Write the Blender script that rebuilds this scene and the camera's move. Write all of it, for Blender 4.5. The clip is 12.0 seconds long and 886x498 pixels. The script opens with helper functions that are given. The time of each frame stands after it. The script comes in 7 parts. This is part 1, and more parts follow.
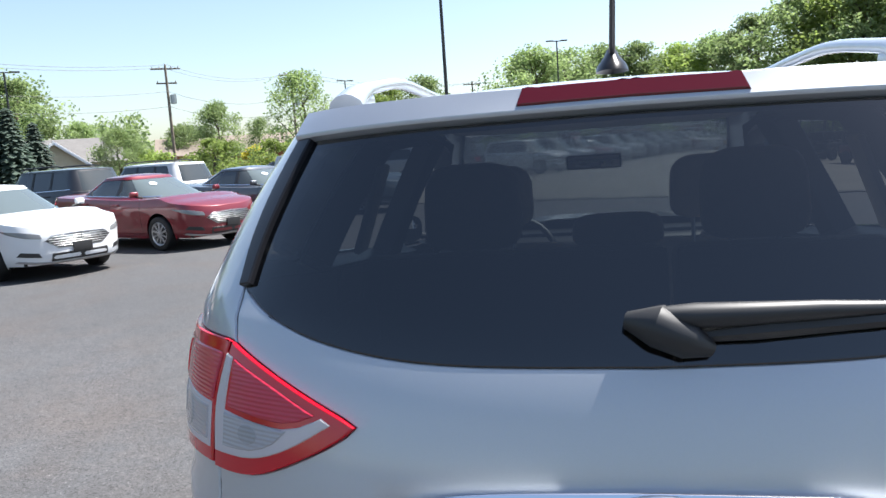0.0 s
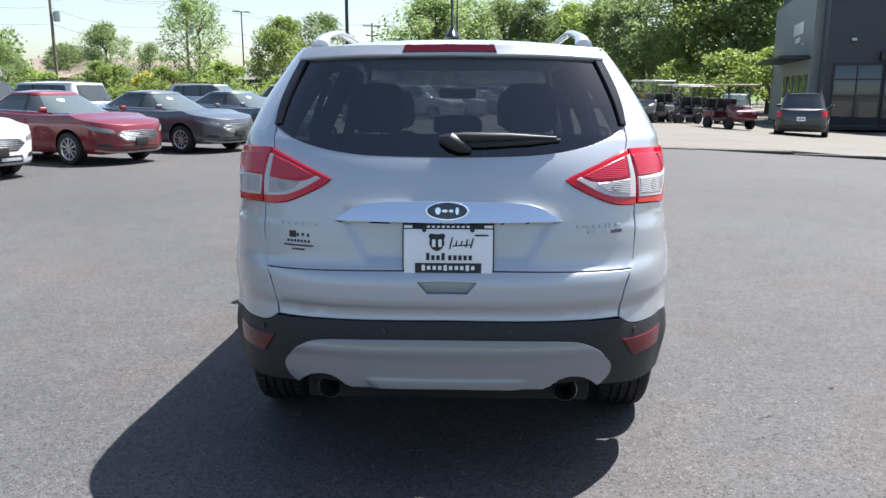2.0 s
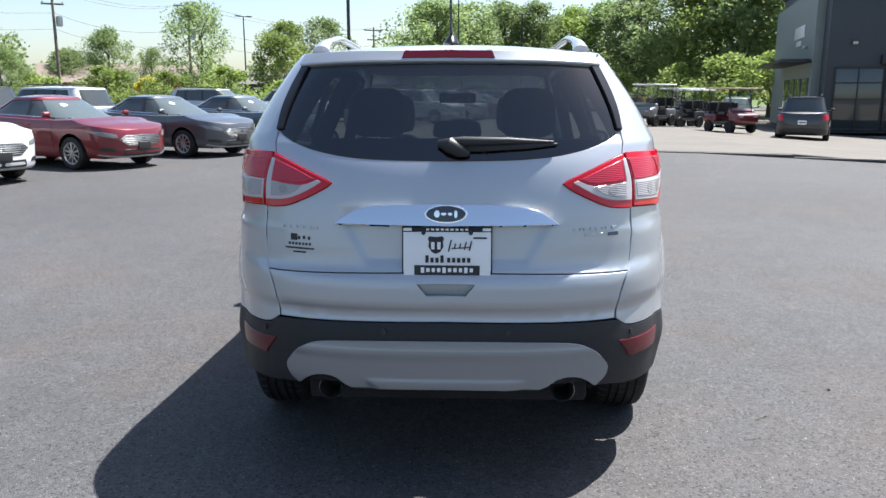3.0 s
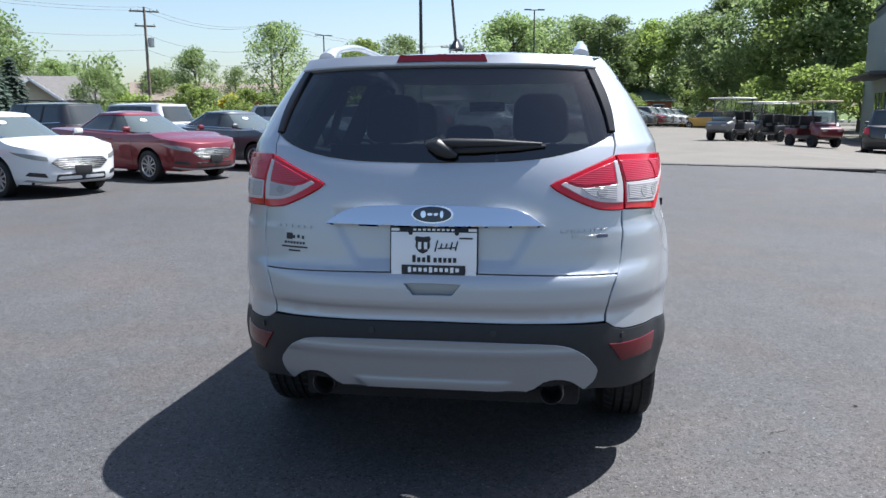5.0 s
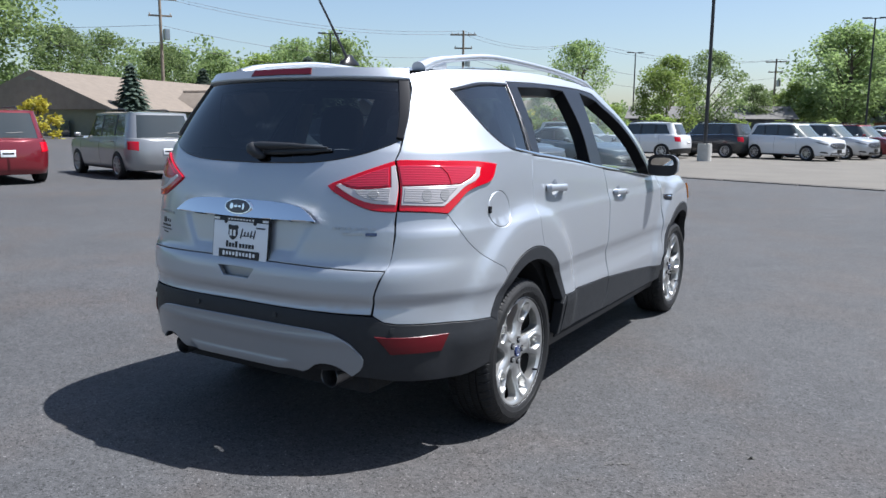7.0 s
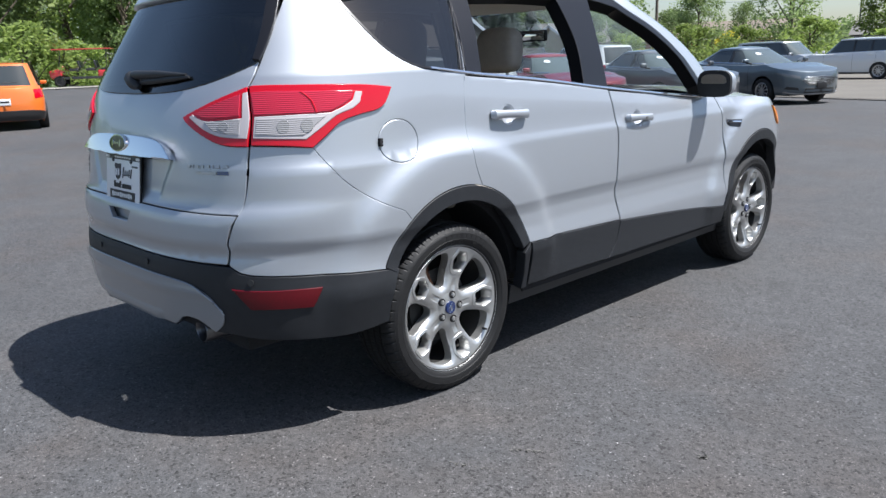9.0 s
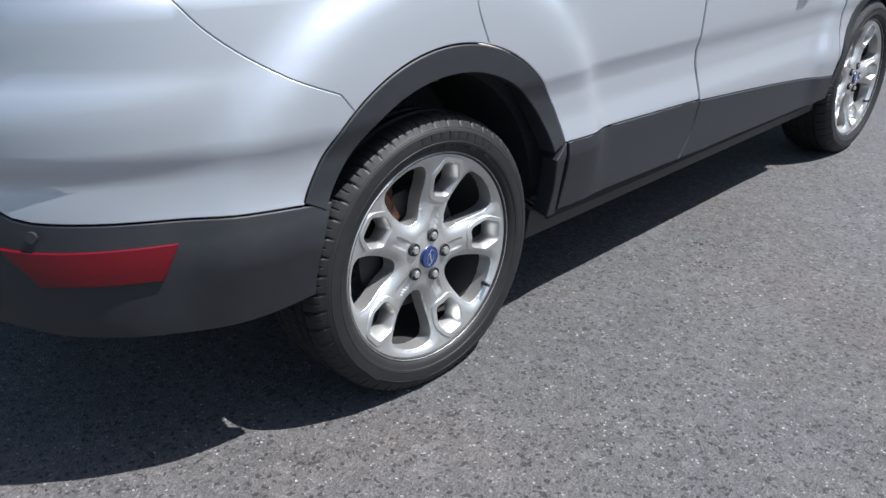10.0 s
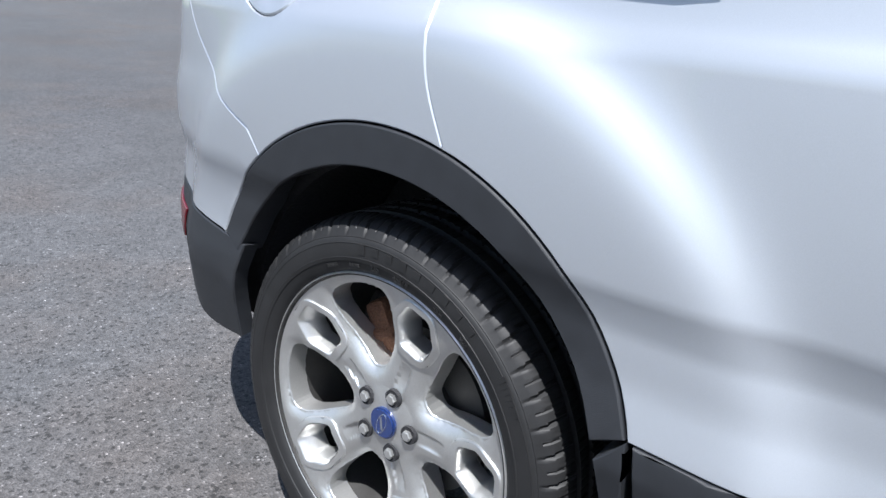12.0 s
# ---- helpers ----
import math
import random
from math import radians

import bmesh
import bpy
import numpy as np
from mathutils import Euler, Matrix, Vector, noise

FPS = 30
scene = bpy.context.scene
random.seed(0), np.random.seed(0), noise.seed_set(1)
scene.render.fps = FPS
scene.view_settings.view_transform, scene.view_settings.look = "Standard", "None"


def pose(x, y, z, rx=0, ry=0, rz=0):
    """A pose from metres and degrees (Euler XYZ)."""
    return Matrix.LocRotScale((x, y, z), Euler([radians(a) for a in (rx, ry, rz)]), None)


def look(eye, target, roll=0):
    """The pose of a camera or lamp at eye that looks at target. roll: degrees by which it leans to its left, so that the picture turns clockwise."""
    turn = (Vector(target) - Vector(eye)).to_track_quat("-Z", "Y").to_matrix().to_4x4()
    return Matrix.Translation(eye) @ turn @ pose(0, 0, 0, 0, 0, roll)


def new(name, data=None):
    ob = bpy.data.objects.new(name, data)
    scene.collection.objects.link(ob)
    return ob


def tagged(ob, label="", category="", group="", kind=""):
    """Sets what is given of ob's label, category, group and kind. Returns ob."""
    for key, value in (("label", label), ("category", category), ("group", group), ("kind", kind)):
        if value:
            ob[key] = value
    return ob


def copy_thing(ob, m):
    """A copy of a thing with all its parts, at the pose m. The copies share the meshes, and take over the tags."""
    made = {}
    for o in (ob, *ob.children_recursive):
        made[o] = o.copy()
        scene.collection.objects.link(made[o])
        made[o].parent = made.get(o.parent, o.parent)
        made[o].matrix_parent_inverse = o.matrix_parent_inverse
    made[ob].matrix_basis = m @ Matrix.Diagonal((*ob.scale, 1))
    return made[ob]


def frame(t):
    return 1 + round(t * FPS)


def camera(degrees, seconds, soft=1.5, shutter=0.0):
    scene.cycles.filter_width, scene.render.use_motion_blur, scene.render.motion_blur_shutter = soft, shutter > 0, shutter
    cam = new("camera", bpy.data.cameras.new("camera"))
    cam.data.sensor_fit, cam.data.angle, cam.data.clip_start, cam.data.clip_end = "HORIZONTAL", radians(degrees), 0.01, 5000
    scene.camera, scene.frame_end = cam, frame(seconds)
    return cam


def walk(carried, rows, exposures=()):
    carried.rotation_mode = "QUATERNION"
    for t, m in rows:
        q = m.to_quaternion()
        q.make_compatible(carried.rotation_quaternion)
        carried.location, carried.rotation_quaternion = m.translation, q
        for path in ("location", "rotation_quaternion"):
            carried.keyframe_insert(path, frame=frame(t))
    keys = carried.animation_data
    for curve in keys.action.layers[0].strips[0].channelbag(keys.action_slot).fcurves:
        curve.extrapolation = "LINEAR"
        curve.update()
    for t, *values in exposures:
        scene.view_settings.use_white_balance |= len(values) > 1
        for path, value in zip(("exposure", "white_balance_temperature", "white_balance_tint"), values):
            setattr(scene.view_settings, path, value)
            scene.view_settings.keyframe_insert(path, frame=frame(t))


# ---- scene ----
from mathutils import geometry as geo

cam = camera(60.1, 12.0)
PATH = [
    (0, (-0.092, -1.873, 1.557), (-0.435, 0.08, 1.297), -3.9),
    (0.5, (-0.028, -2.326, 1.514), (-0.18, -0.372, 1.118), -2.6),
    (1, (0.054, -2.795, 1.494), (-0.02, -0.84, 1.079), -0.5),
    (1.5, (0.052, -3.282, 1.458), (0.001, -1.326, 1.043), 0.2),
    (2, (0.071, -3.573, 1.478), (0.008, -1.616, 1.071), 0.1),
    (2.5, (0.054, -3.627, 1.475), (0.0, -1.668, 1.077), 0.1),
    (3, (0.083, -3.615, 1.482), (0.015, -1.657, 1.085), 0.0),
    (3.5, (0.107, -3.621, 1.47), (0.024, -1.659, 1.089), -0.3),
    (5.3, (0.627, -3.645, 1.422), (0.266, -1.71, 1.069), -0.4),
    (5.5, (0.838, -3.653, 1.412), (0.4, -1.734, 1.058), -0.5),
    (6, (1.389, -3.607, 1.377), (0.754, -1.74, 1.042), -0.2),
    (6.5, (1.924, -3.424, 1.369), (1.094, -1.633, 1.046), 0.1),
    (7, (2.395, -3.211, 1.397), (1.371, -1.522, 1.083), 0.5),
    (7.2, (2.556, -3.077, 1.381), (1.47, -1.427, 1.066), 0.5),
    (8.8, (3.157, -2.258, 1.338), (1.753, -0.9, 0.908), -1.9),
    (9, (3.019, -2.083, 1.323), (1.613, -0.741, 0.849), -2.0),
    (9.5, (2.587, -1.637, 1.229), (1.208, -0.33, 0.603), -2.0),
    (9.8, (2.286, -1.334, 1.198), (0.952, -0.051, 0.44), -1.1),
    (10, (2.111, -1.13, 1.133), (0.79, 0.121, 0.301), -1.2),
    (10.5, (1.697, -0.646, 1.016), (0.343, 0.403, -0.017), -0.1),
    (11, (1.396, -0.271, 0.894), (-0.124, 0.359, -0.242), 4.2),
    (11.3, (1.375, 0.022, 0.835), (-0.080, -0.016, -0.136), 5.0),
    (11.5, (1.449, 0.24, 0.902), (-0.162, -0.293, -0.157), 4.1),
    (12, (1.673, 0.75, 1.044), (0.205, -0.433, 0.377), 3.8),
]
EXPOSURES = [(t, e, k, 10) for t, e, k in [(0, 1.6, 6500), (1.0, 1.65, 6500), (2.5, 1.5, 6500), (3.5, 1.45, 6350), (5.5, 1.2, 6200), (6.5, 1.07, 6150), (7.0, 1.02, 6150), (8.8, 1.0, 6250), (9.5, 1.1, 6300), (10.0, 1.25, 6250), (10.5, 1.5, 6300), (11.0, 1.88, 6400), (11.5, 2.25, 6350), (12.0, 1.35, 6150)]]
walk(cam, [(t, look(eye, target, roll)) for t, eye, target, roll in PATH], EXPOSURES)

# ---- world, sun ----
SUN = Vector((0.44, 0.31, 1.0)).normalized()
world = bpy.data.worlds.new("sky")
scene.world = world
world.use_nodes = True
wn = world.node_tree
sky = wn.nodes.new("ShaderNodeTexSky")
sky.sky_type = "NISHITA"
sky.sun_disc = False
sky.sun_elevation = math.asin(SUN.z)
sky.sun_rotation = math.atan2(SUN.x, SUN.y)
sky.air_density, sky.dust_density, sky.ozone_density = 1.0, 1.3, 1.2
wn.nodes["Background"].inputs[1].default_value = 0.074
wn.links.new(sky.outputs[0], wn.nodes["Background"].inputs[0])
sun = new("sun", bpy.data.lights.new("sun", "SUN"))
sun.data.energy, sun.data.angle, sun.data.color = 4.85, radians(0.55), (1.0, 0.975, 0.945)
sun.matrix_world = look(SUN * 60, (0, 0, 0))


# ---- materials ----
def mat(name, base, rough=0.5, metal=0.0, coat=0.0, spec=0.5, noise_scale=0.0, vary=0.0, bump=0.0, fine=0.0, coat_rough=0.03):
    """A principled material: base colour varied at two scales, with bump."""
    m = bpy.data.materials.new(name)
    m.use_nodes = True
    nt = m.node_tree
    b = nt.nodes["Principled BSDF"]
    b.inputs["Base Color"].default_value = (*base, 1)
    b.inputs["Roughness"].default_value = rough
    b.inputs["Metallic"].default_value = metal
    b.inputs["Coat Weight"].default_value = coat
    b.inputs["Coat Roughness"].default_value = coat_rough
    b.inputs["Specular IOR Level"].default_value = spec
    if noise_scale:
        tc = nt.nodes.new("ShaderNodeTexCoord")
        n1 = nt.nodes.new("ShaderNodeTexNoise")
        n1.inputs["Scale"].default_value = noise_scale
        n1.inputs["Detail"].default_value = 6
        n2 = nt.nodes.new("ShaderNodeTexNoise")
        n2.inputs["Scale"].default_value = noise_scale * (fine or 14)
        n2.inputs["Detail"].default_value = 3
        nt.links.new(tc.outputs["Object"], n1.inputs["Vector"])
        nt.links.new(tc.outputs["Object"], n2.inputs["Vector"])
        add = nt.nodes.new("ShaderNodeMath")
        add.operation = "ADD"
        nt.links.new(n1.outputs["Fac"], add.inputs[0])
        nt.links.new(n2.outputs["Fac"], add.inputs[1])
        ramp = nt.nodes.new("ShaderNodeMapRange")
        ramp.inputs["From Min"].default_value, ramp.inputs["From Max"].default_value = 0.6, 1.4
        ramp.inputs["To Min"].default_value, ramp.inputs["To Max"].default_value = 1 - vary, 1 + vary
        nt.links.new(add.outputs[0], ramp.inputs["Value"])
        mix = nt.nodes.new("ShaderNodeVectorMath")
        mix.operation = "SCALE"
        mix.inputs[0].default_value = base
        nt.links.new(ramp.outputs[0], mix.inputs["Scale"])
        nt.links.new(mix.outputs[0], b.inputs["Base Color"])
        if bump:
            bp = nt.nodes.new("ShaderNodeBump")
            bp.inputs["Strength"].default_value = bump
            bp.inputs["Distance"].default_value = 0.01
            nt.links.new(n2.outputs["Fac"], bp.inputs["Height"])
            nt.links.new(bp.outputs[0], b.inputs["Normal"])
    return m


def glass(name, tint, gloss=1.0, least=0.045):
    """Thin glass: what lies behind shows through its tint, with a mirror layer by Fresnel."""
    m = bpy.data.materials.new(name)
    m.use_nodes = True
    nt = m.node_tree
    nt.nodes.remove(nt.nodes["Principled BSDF"])
    out = nt.nodes["Material Output"]
    clear = nt.nodes.new("ShaderNodeBsdfTransparent")
    clear.inputs[0].default_value = (*tint, 1)
    shine = nt.nodes.new("ShaderNodeBsdfGlossy")
    shine.inputs["Roughness"].default_value = 0.02
    shine.inputs["Color"].default_value = (gloss, gloss, gloss, 1)
    lw = nt.nodes.new("ShaderNodeLayerWeight")
    lw.inputs["Blend"].default_value = 0.5
    pw = nt.nodes.new("ShaderNodeMath")
    pw.operation = "POWER"
    pw.inputs[1].default_value = 4.0
    nt.links.new(lw.outputs["Facing"], pw.inputs[0])
    fr = nt.nodes.new("ShaderNodeMapRange")
    fr.inputs["To Min"].default_value, fr.inputs["To Max"].default_value = least, 0.95
    nt.links.new(pw.outputs[0], fr.inputs["Value"])
    mx = nt.nodes.new("ShaderNodeMixShader")
    nt.links.new(fr.outputs[0], mx.inputs[0])
    nt.links.new(clear.outputs[0], mx.inputs[1])
    nt.links.new(shine.outputs[0], mx.inputs[2])
    nt.links.new(mx.outputs[0], out.inputs[0])
    return m


def lens(name, colour, rough=0.12, trans=0.0, ribs=0.0):
    """Lamp plastic; ribs: fine level flutes of that strength."""
    m = mat(name, colour, rough, coat=0.15)
    if ribs:
        nt = m.node_tree
        tc = nt.nodes.new("ShaderNodeTexCoord")
        wave = nt.nodes.new("ShaderNodeTexWave")
        wave.bands_direction = "Z"
        wave.inputs["Scale"].default_value = 48
        wave.inputs["Distortion"].default_value = 0.3
        bp = nt.nodes.new("ShaderNodeBump")
        bp.inputs["Strength"].default_value, bp.inputs["Distance"].default_value = ribs, 0.002
        nt.links.new(tc.outputs["Object"], wave.inputs["Vector"])
        nt.links.new(wave.outputs["Fac"], bp.inputs["Height"])
        nt.links.new(bp.outputs[0], nt.nodes["Principled BSDF"].inputs["Normal"])
    m.node_tree.nodes["Principled BSDF"].inputs["Transmission Weight"].default_value = trans
    return m


def paint(name, colour, metal=0.0):
    """Car paint: flakes under clear coat."""
    return mat(name, colour, 0.39 if metal else 0.45, metal, 1.0, 0.5, 900, 0.06, 0.0, 4)


M_SILVER = mat("silver_paint", (0.43, 0.455, 0.49), 0.50, 0.70, 1.0, 0.5, 900, 0.06, 0.0, 4)
M_PLASTIC = mat("grey_black_plastic", (0.0155, 0.017, 0.020), 0.55, 0, 0, 0.38, 30, 0.25, 0.15, 30)
M_BLACK = mat("black_gloss", (0.010, 0.010, 0.012), 0.30, 0, 0.0, 0.35)
M_DARK = mat("dark_underbody", (0.018, 0.018, 0.020), 0.85, 0, 0, 0.3, 8, 0.4, 0.3)
M_INSERT = paint("satin_grey_paint", (0.24, 0.26, 0.285), 0.55)
M_CHROME = mat("chrome", (0.86, 0.87, 0.88), 0.06, 1.0)
M_STEEL = mat("steel", (0.42, 0.42, 0.43), 0.35, 1.0, 0, 0.5, 60, 0.2, 0.1)
M_RED = lens("red_lens", (0.50, 0.002, 0.014))
M_DEEPRED = lens("deep_red_lens", (0.085, 0.002, 0.006))
M_CLEAR = lens("clear_lens", (0.36, 0.345, 0.35), 0.16, 0.0, 0.35)
M_FROST = lens("frosted_reflector", (0.50, 0.46, 0.465), 0.3)
M_BULB = lens("smoky_bulb", (0.29, 0.285, 0.285), 0.12, 0.0, 0.35)
M_PINK = lens("pink_lens", (0.46, 0.020, 0.048), 0.15, 0.0, 0.35)
M_AMBER = lens("amber_lens", (0.75, 0.22, 0.02))
M_REFLECT = mat("red_reflector", (0.085, 0.001, 0.005), 0.25, 0, 0.1, 0.4, 200, 0.2, 0.0, 3)
M_TINT = glass("privacy_glass", (0.085, 0.095, 0.10), 0.85, 0.10)
M_GLASS = glass("clear_glass", (0.80, 0.85, 0.84))
M_TYRE = mat("tyre_rubber", (0.0110, 0.0110, 0.0114), 0.58, 0, 0, 0.34, 25, 0.35, 0.03, 20)
# near-black: brake dust, plus the shade inside the wheel put into the colour
M_BARREL = mat("shaded_dusty_barrel", (0.024, 0.023, 0.022), 0.6, 0.3, 0, 0.5, 30, 0.4)
M_RIM = mat("sparkle_silver_rim", (0.54, 0.54, 0.53), 0.41, 0.88, 0.1, 0.5, 25, 0.08, 0.0)
M_RUST = mat("rusty_iron", (0.13, 0.062, 0.035), 0.8, 0.2, 0, 0.3, 20, 0.5, 0.5)
M_BLUE = mat("blue_enamel", (0.010, 0.024, 0.095), 0.25, 0, 1.0)
M_EMBLEM = mat("dark_blue_emblem", (0.010, 0.013, 0.028), 0.2, 0, 0.6)
M_WHITE = mat("white_plate", (0.80, 0.81, 0.82), 0.35, 0, 0.3)
M_INK = mat("black_ink", (0.015, 0.015, 0.018), 0.5)
M_BEIGE = mat("beige_leather", (0.33, 0.30, 0.26), 0.55, 0, 0, 0.4, 30, 0.12, 0.2)
M_LINER = mat("beige_headliner", (0.55, 0.51, 0.45), 0.85, 0, 0, 0.2, 60, 0.06, 0.1)
M_CARPET = mat("black_carpet", (0.014, 0.014, 0.016), 0.95, 0, 0, 0.2, 120, 0.35, 0.4)
M_TIP = mat("dark_steel", (0.13, 0.13, 0.135), 0.35, 0.9, 0, 0.5, 40, 0.3)
M_MIRROR = mat("mirror_glass", (0.9, 0.9, 0.9), 0.01, 1.0)
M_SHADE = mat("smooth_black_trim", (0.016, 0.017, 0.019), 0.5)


# ---- mesh helpers ----
def obj(name, mesh, material, parent=None, label=""):
    ob = new(name, mesh)
    for m in (material if isinstance(material, (list, tuple)) else (material,)):
        if m and not mesh.materials.get(m.name):
            mesh.materials.append(m)
    if parent:
        ob.parent = parent
    if label:
        ob["label"] = label
    return ob


def part(name, bm, material, parent, label="", smooth=True):
    me = bpy.data.meshes.new(name)
    bm.normal_update()
    bm.to_mesh(me)
    bm.free()
    if smooth:
        me.shade_smooth()
        me.set_sharp_from_angle(angle=radians(38))
    return obj(name, me, material, parent, label)


def raw(name, verts, faces, material, parent, label="", smooth=True, angle=38):
    me = bpy.data.meshes.new(name)
    me.from_pydata([tuple(v) for v in verts], [], faces)
    me.validate()
    if smooth:
        me.shade_smooth()
        if angle:
            me.set_sharp_from_angle(angle=radians(angle))
    return obj(name, me, material, parent, label)


def box(sx, sy, sz, m=None, bevel=0.0, seg=2, bm=None):
    """A bevelled box of that size, centred, moved by m; joined into bm if given."""
    b = bmesh.new()
    bmesh.ops.create_cube(b, size=1)
    bmesh.ops.scale(b, vec=(sx, sy, sz), verts=b.verts)
    if bevel:
        bmesh.ops.bevel(b, geom=list(b.edges), offset=bevel, segments=seg, affect="EDGES", profile=0.6)
    if m is not None:
        bmesh.ops.transform(b, matrix=m, verts=b.verts)
    return join(bm, b)


def cyl(r, h, m=None, r2=None, seg=24, bevel=0.0, bm=None):
    b = bmesh.new()
    bmesh.ops.create_cone(b, cap_ends=True, segments=seg, radius1=r, radius2=r if r2 is None else r2, depth=h)
    if bevel:
        bmesh.ops.bevel(b, geom=[e for e in b.edges if len(e.link_faces) == 2 and abs(e.link_faces[0].normal.dot(e.link_faces[1].normal)) < 0.5],
                        offset=bevel, segments=2, affect="EDGES")
    if m is not None:
        bmesh.ops.transform(b, matrix=m, verts=b.verts)
    return join(bm, b)


def join(bm, b):
    if bm is None:
        return b
    me = bpy.data.meshes.new("t")
    b.to_mesh(me)
    b.free()
    bm.from_mesh(me)
    bpy.data.meshes.remove(me)
    return bm


def tube(points, radius, seg=10, bm=None, flat=1.0, closed=False):
    """A swept tube along points; radius a number or one per point; flat squashes it along z."""
    b = bmesh.new()
    pts = [Vector(p) for p in points]
    rings = []
    n = len(pts)
    for i, p in enumerate(pts):
        a, c = pts[(i - 1) % n if closed else max(i - 1, 0)], pts[(i + 1) % n if closed else min(i + 1, n - 1)]
        d = (c - a).normalized()
        side = d.cross(Vector((0, 0, 1)))
        side = side.normalized() if side.length > 1e-4 else Vector((1, 0, 0))
        up = side.cross(d)
        r = radius[i] if isinstance(radius, (list, tuple)) else radius
        rings.append([b.verts.new(p + side * math.cos(k / seg * math.tau) * r + up * math.sin(k / seg * math.tau) * r * flat) for k in range(seg)])
    for i in range(n if closed else n - 1):
        r0, r1 = rings[i], rings[(i + 1) % n]
        for k in range(seg):
            b.faces.new((r0[k], r0[(k + 1) % seg], r1[(k + 1) % seg], r1[k]))
    if not closed:
        b.faces.new(rings[0][::-1])
        b.faces.new(rings[-1])
    bmesh.ops.recalc_face_normals(b, faces=b.faces)
    return join(bm, b)


def lathe(profile, seg, axis="X", bm=None):
    """Profile rows (along the axis, radius) turned round the axis."""
    b = bmesh.new()
    rings = []
    for a, r in profile:
        ring = []
        for k in range(seg):
            c, s = math.cos(k / seg * math.tau) * r, math.sin(k / seg * math.tau) * r
            ring.append(b.verts.new({"X": (a, c, s), "Y": (c, a, s), "Z": (c, s, a)}[axis]))
        rings.append(ring)
    for r0, r1 in zip(rings, rings[1:]):
        for k in range(seg):
            b.faces.new((r0[k], r0[(k + 1) % seg], r1[(k + 1) % seg], r1[k]))
    bmesh.ops.recalc_face_normals(b, faces=b.faces)
    return join(bm, b)


def empty(name, m=None):
    ob = new(name)
    ob.empty_display_size = 0.2
    if m is not None:
        ob.matrix_world = m
    return ob


# ---- smooth interpolation and panels cut from a curved shell ----
def pch(xs, ys):
    """A monotone cubic through the points."""
    xs, ys = np.array(xs, float), np.array(ys, float)
    h = np.diff(xs)
    d = np.diff(ys) / h
    m = np.zeros(len(xs))
    m[0], m[-1] = d[0], d[-1]
    for i in range(1, len(xs) - 1):
        if d[i - 1] * d[i] > 0:
            w1, w2 = 2 * h[i] + h[i - 1], h[i] + 2 * h[i - 1]
            m[i] = (w1 + w2) / (w1 / d[i - 1] + w2 / d[i])

    def f(x):
        x = min(max(x, xs[0]), xs[-1])
        i = min(max(int(np.searchsorted(xs, x)) - 1, 0), len(xs) - 2)
        t = (x - xs[i]) / h[i]
        return float((1 + 2 * t) * (1 - t) ** 2 * ys[i] + t * (1 - t) ** 2 * h[i] * m[i] + t * t * (3 - 2 * t) * ys[i + 1] + t * t * (t - 1) * h[i] * m[i + 1])
    return f


class Shell:
    """A body shell round a plan: straight sides between two rounded ends. u runs from the middle of the rear, right side positive."""

    def __init__(self, half, width, y_rear, rear, n_rear, y_front, front, n_front, z_ref=0.8, flare=None):
        self.flare = flare
        self.half, self.width, self.y_rear, self.rear, self.y_front, self.front = half, width, y_rear, rear, y_front, front
        br, bf = rear(z_ref), front(z_ref)
        self.br, self.bf = br, bf
        pts = []
        for k in range(241):
            a = k / 240 * math.pi / 2
            pts.append((half * math.sin(a) ** (2 / n_rear), y_rear - br * math.cos(a) ** (2 / n_rear)))
        for k in range(1, 121):
            pts.append((half, y_rear + (y_front - y_rear) * k / 120))
        for k in range(1, 241):
            a = (1 - k / 240) * math.pi / 2
            pts.append((half * math.sin(a) ** (2 / n_front), y_front + bf * math.cos(a) ** (2 / n_front)))
        p = np.array(pts)
        self.px, self.py = p[:, 0], p[:, 1]
        self.pu = np.concatenate(([0], np.cumsum(np.hypot(*np.diff(p, axis=0).T))))
        self.end = self.pu[-1]

    def at(self, u, z, lift=0.0):
        s, v = (1, u) if u >= 0 else (-1, -u)
        x, y = np.interp(v, self.pu, self.px), np.interp(v, self.pu, self.py)
        if y < self.y_rear:
            w = x / self.half * self.width(self.y_rear, z)
            y = self.y_rear + (y - self.y_rear) * self.rear(z) / self.br
        elif y > self.y_front:
            w = x / self.half * self.width(self.y_front, z)
            y = self.y_front + (y - self.y_front) * self.front(z) / self.bf
        else:
            w = x / self.half * self.width(y, z)
        if self.flare:
            w += self.flare(y, z) * min(1.0, x / self.half * 1.0) ** 2
        p = Vector((s * w, y, z))
        return p + self.normal(u, z) * lift if lift else p

    def normal(self, u, z):
        e = 0.004
        a, b = self.at(u + e, z), self.at(u - e, z)
        c, d = self.at(u, z + e), self.at(u, z - e)
        return (a - b).cross(c - d).normalized()

    def side(self, y, z):
        """u, z of the point of the right side at y."""
        if y < self.y_rear:
            y = self.y_rear + (y - self.y_rear) * self.br / self.rear(z)
        elif y > self.y_front:
            y = self.y_front + (y - self.y_front) * self.bf / self.front(z)
        return float(np.interp(y, self.py, self.pu)), z

    def back(self, x, z):
        """u, z of the point of the rear at x."""
        r = abs(x) * self.half / self.width(self.y_rear, z)
        u = float(np.interp(r, self.px[:241], self.pu[:241]))
        return (u if x >= 0 else -u), z

    def nose(self, x, z):
        r = abs(x) * self.half / self.width(self.y_front, z)
        u = float(np.interp(-r, -self.px[361:], self.pu[361:]))
        return (u if x >= 0 else -u), z


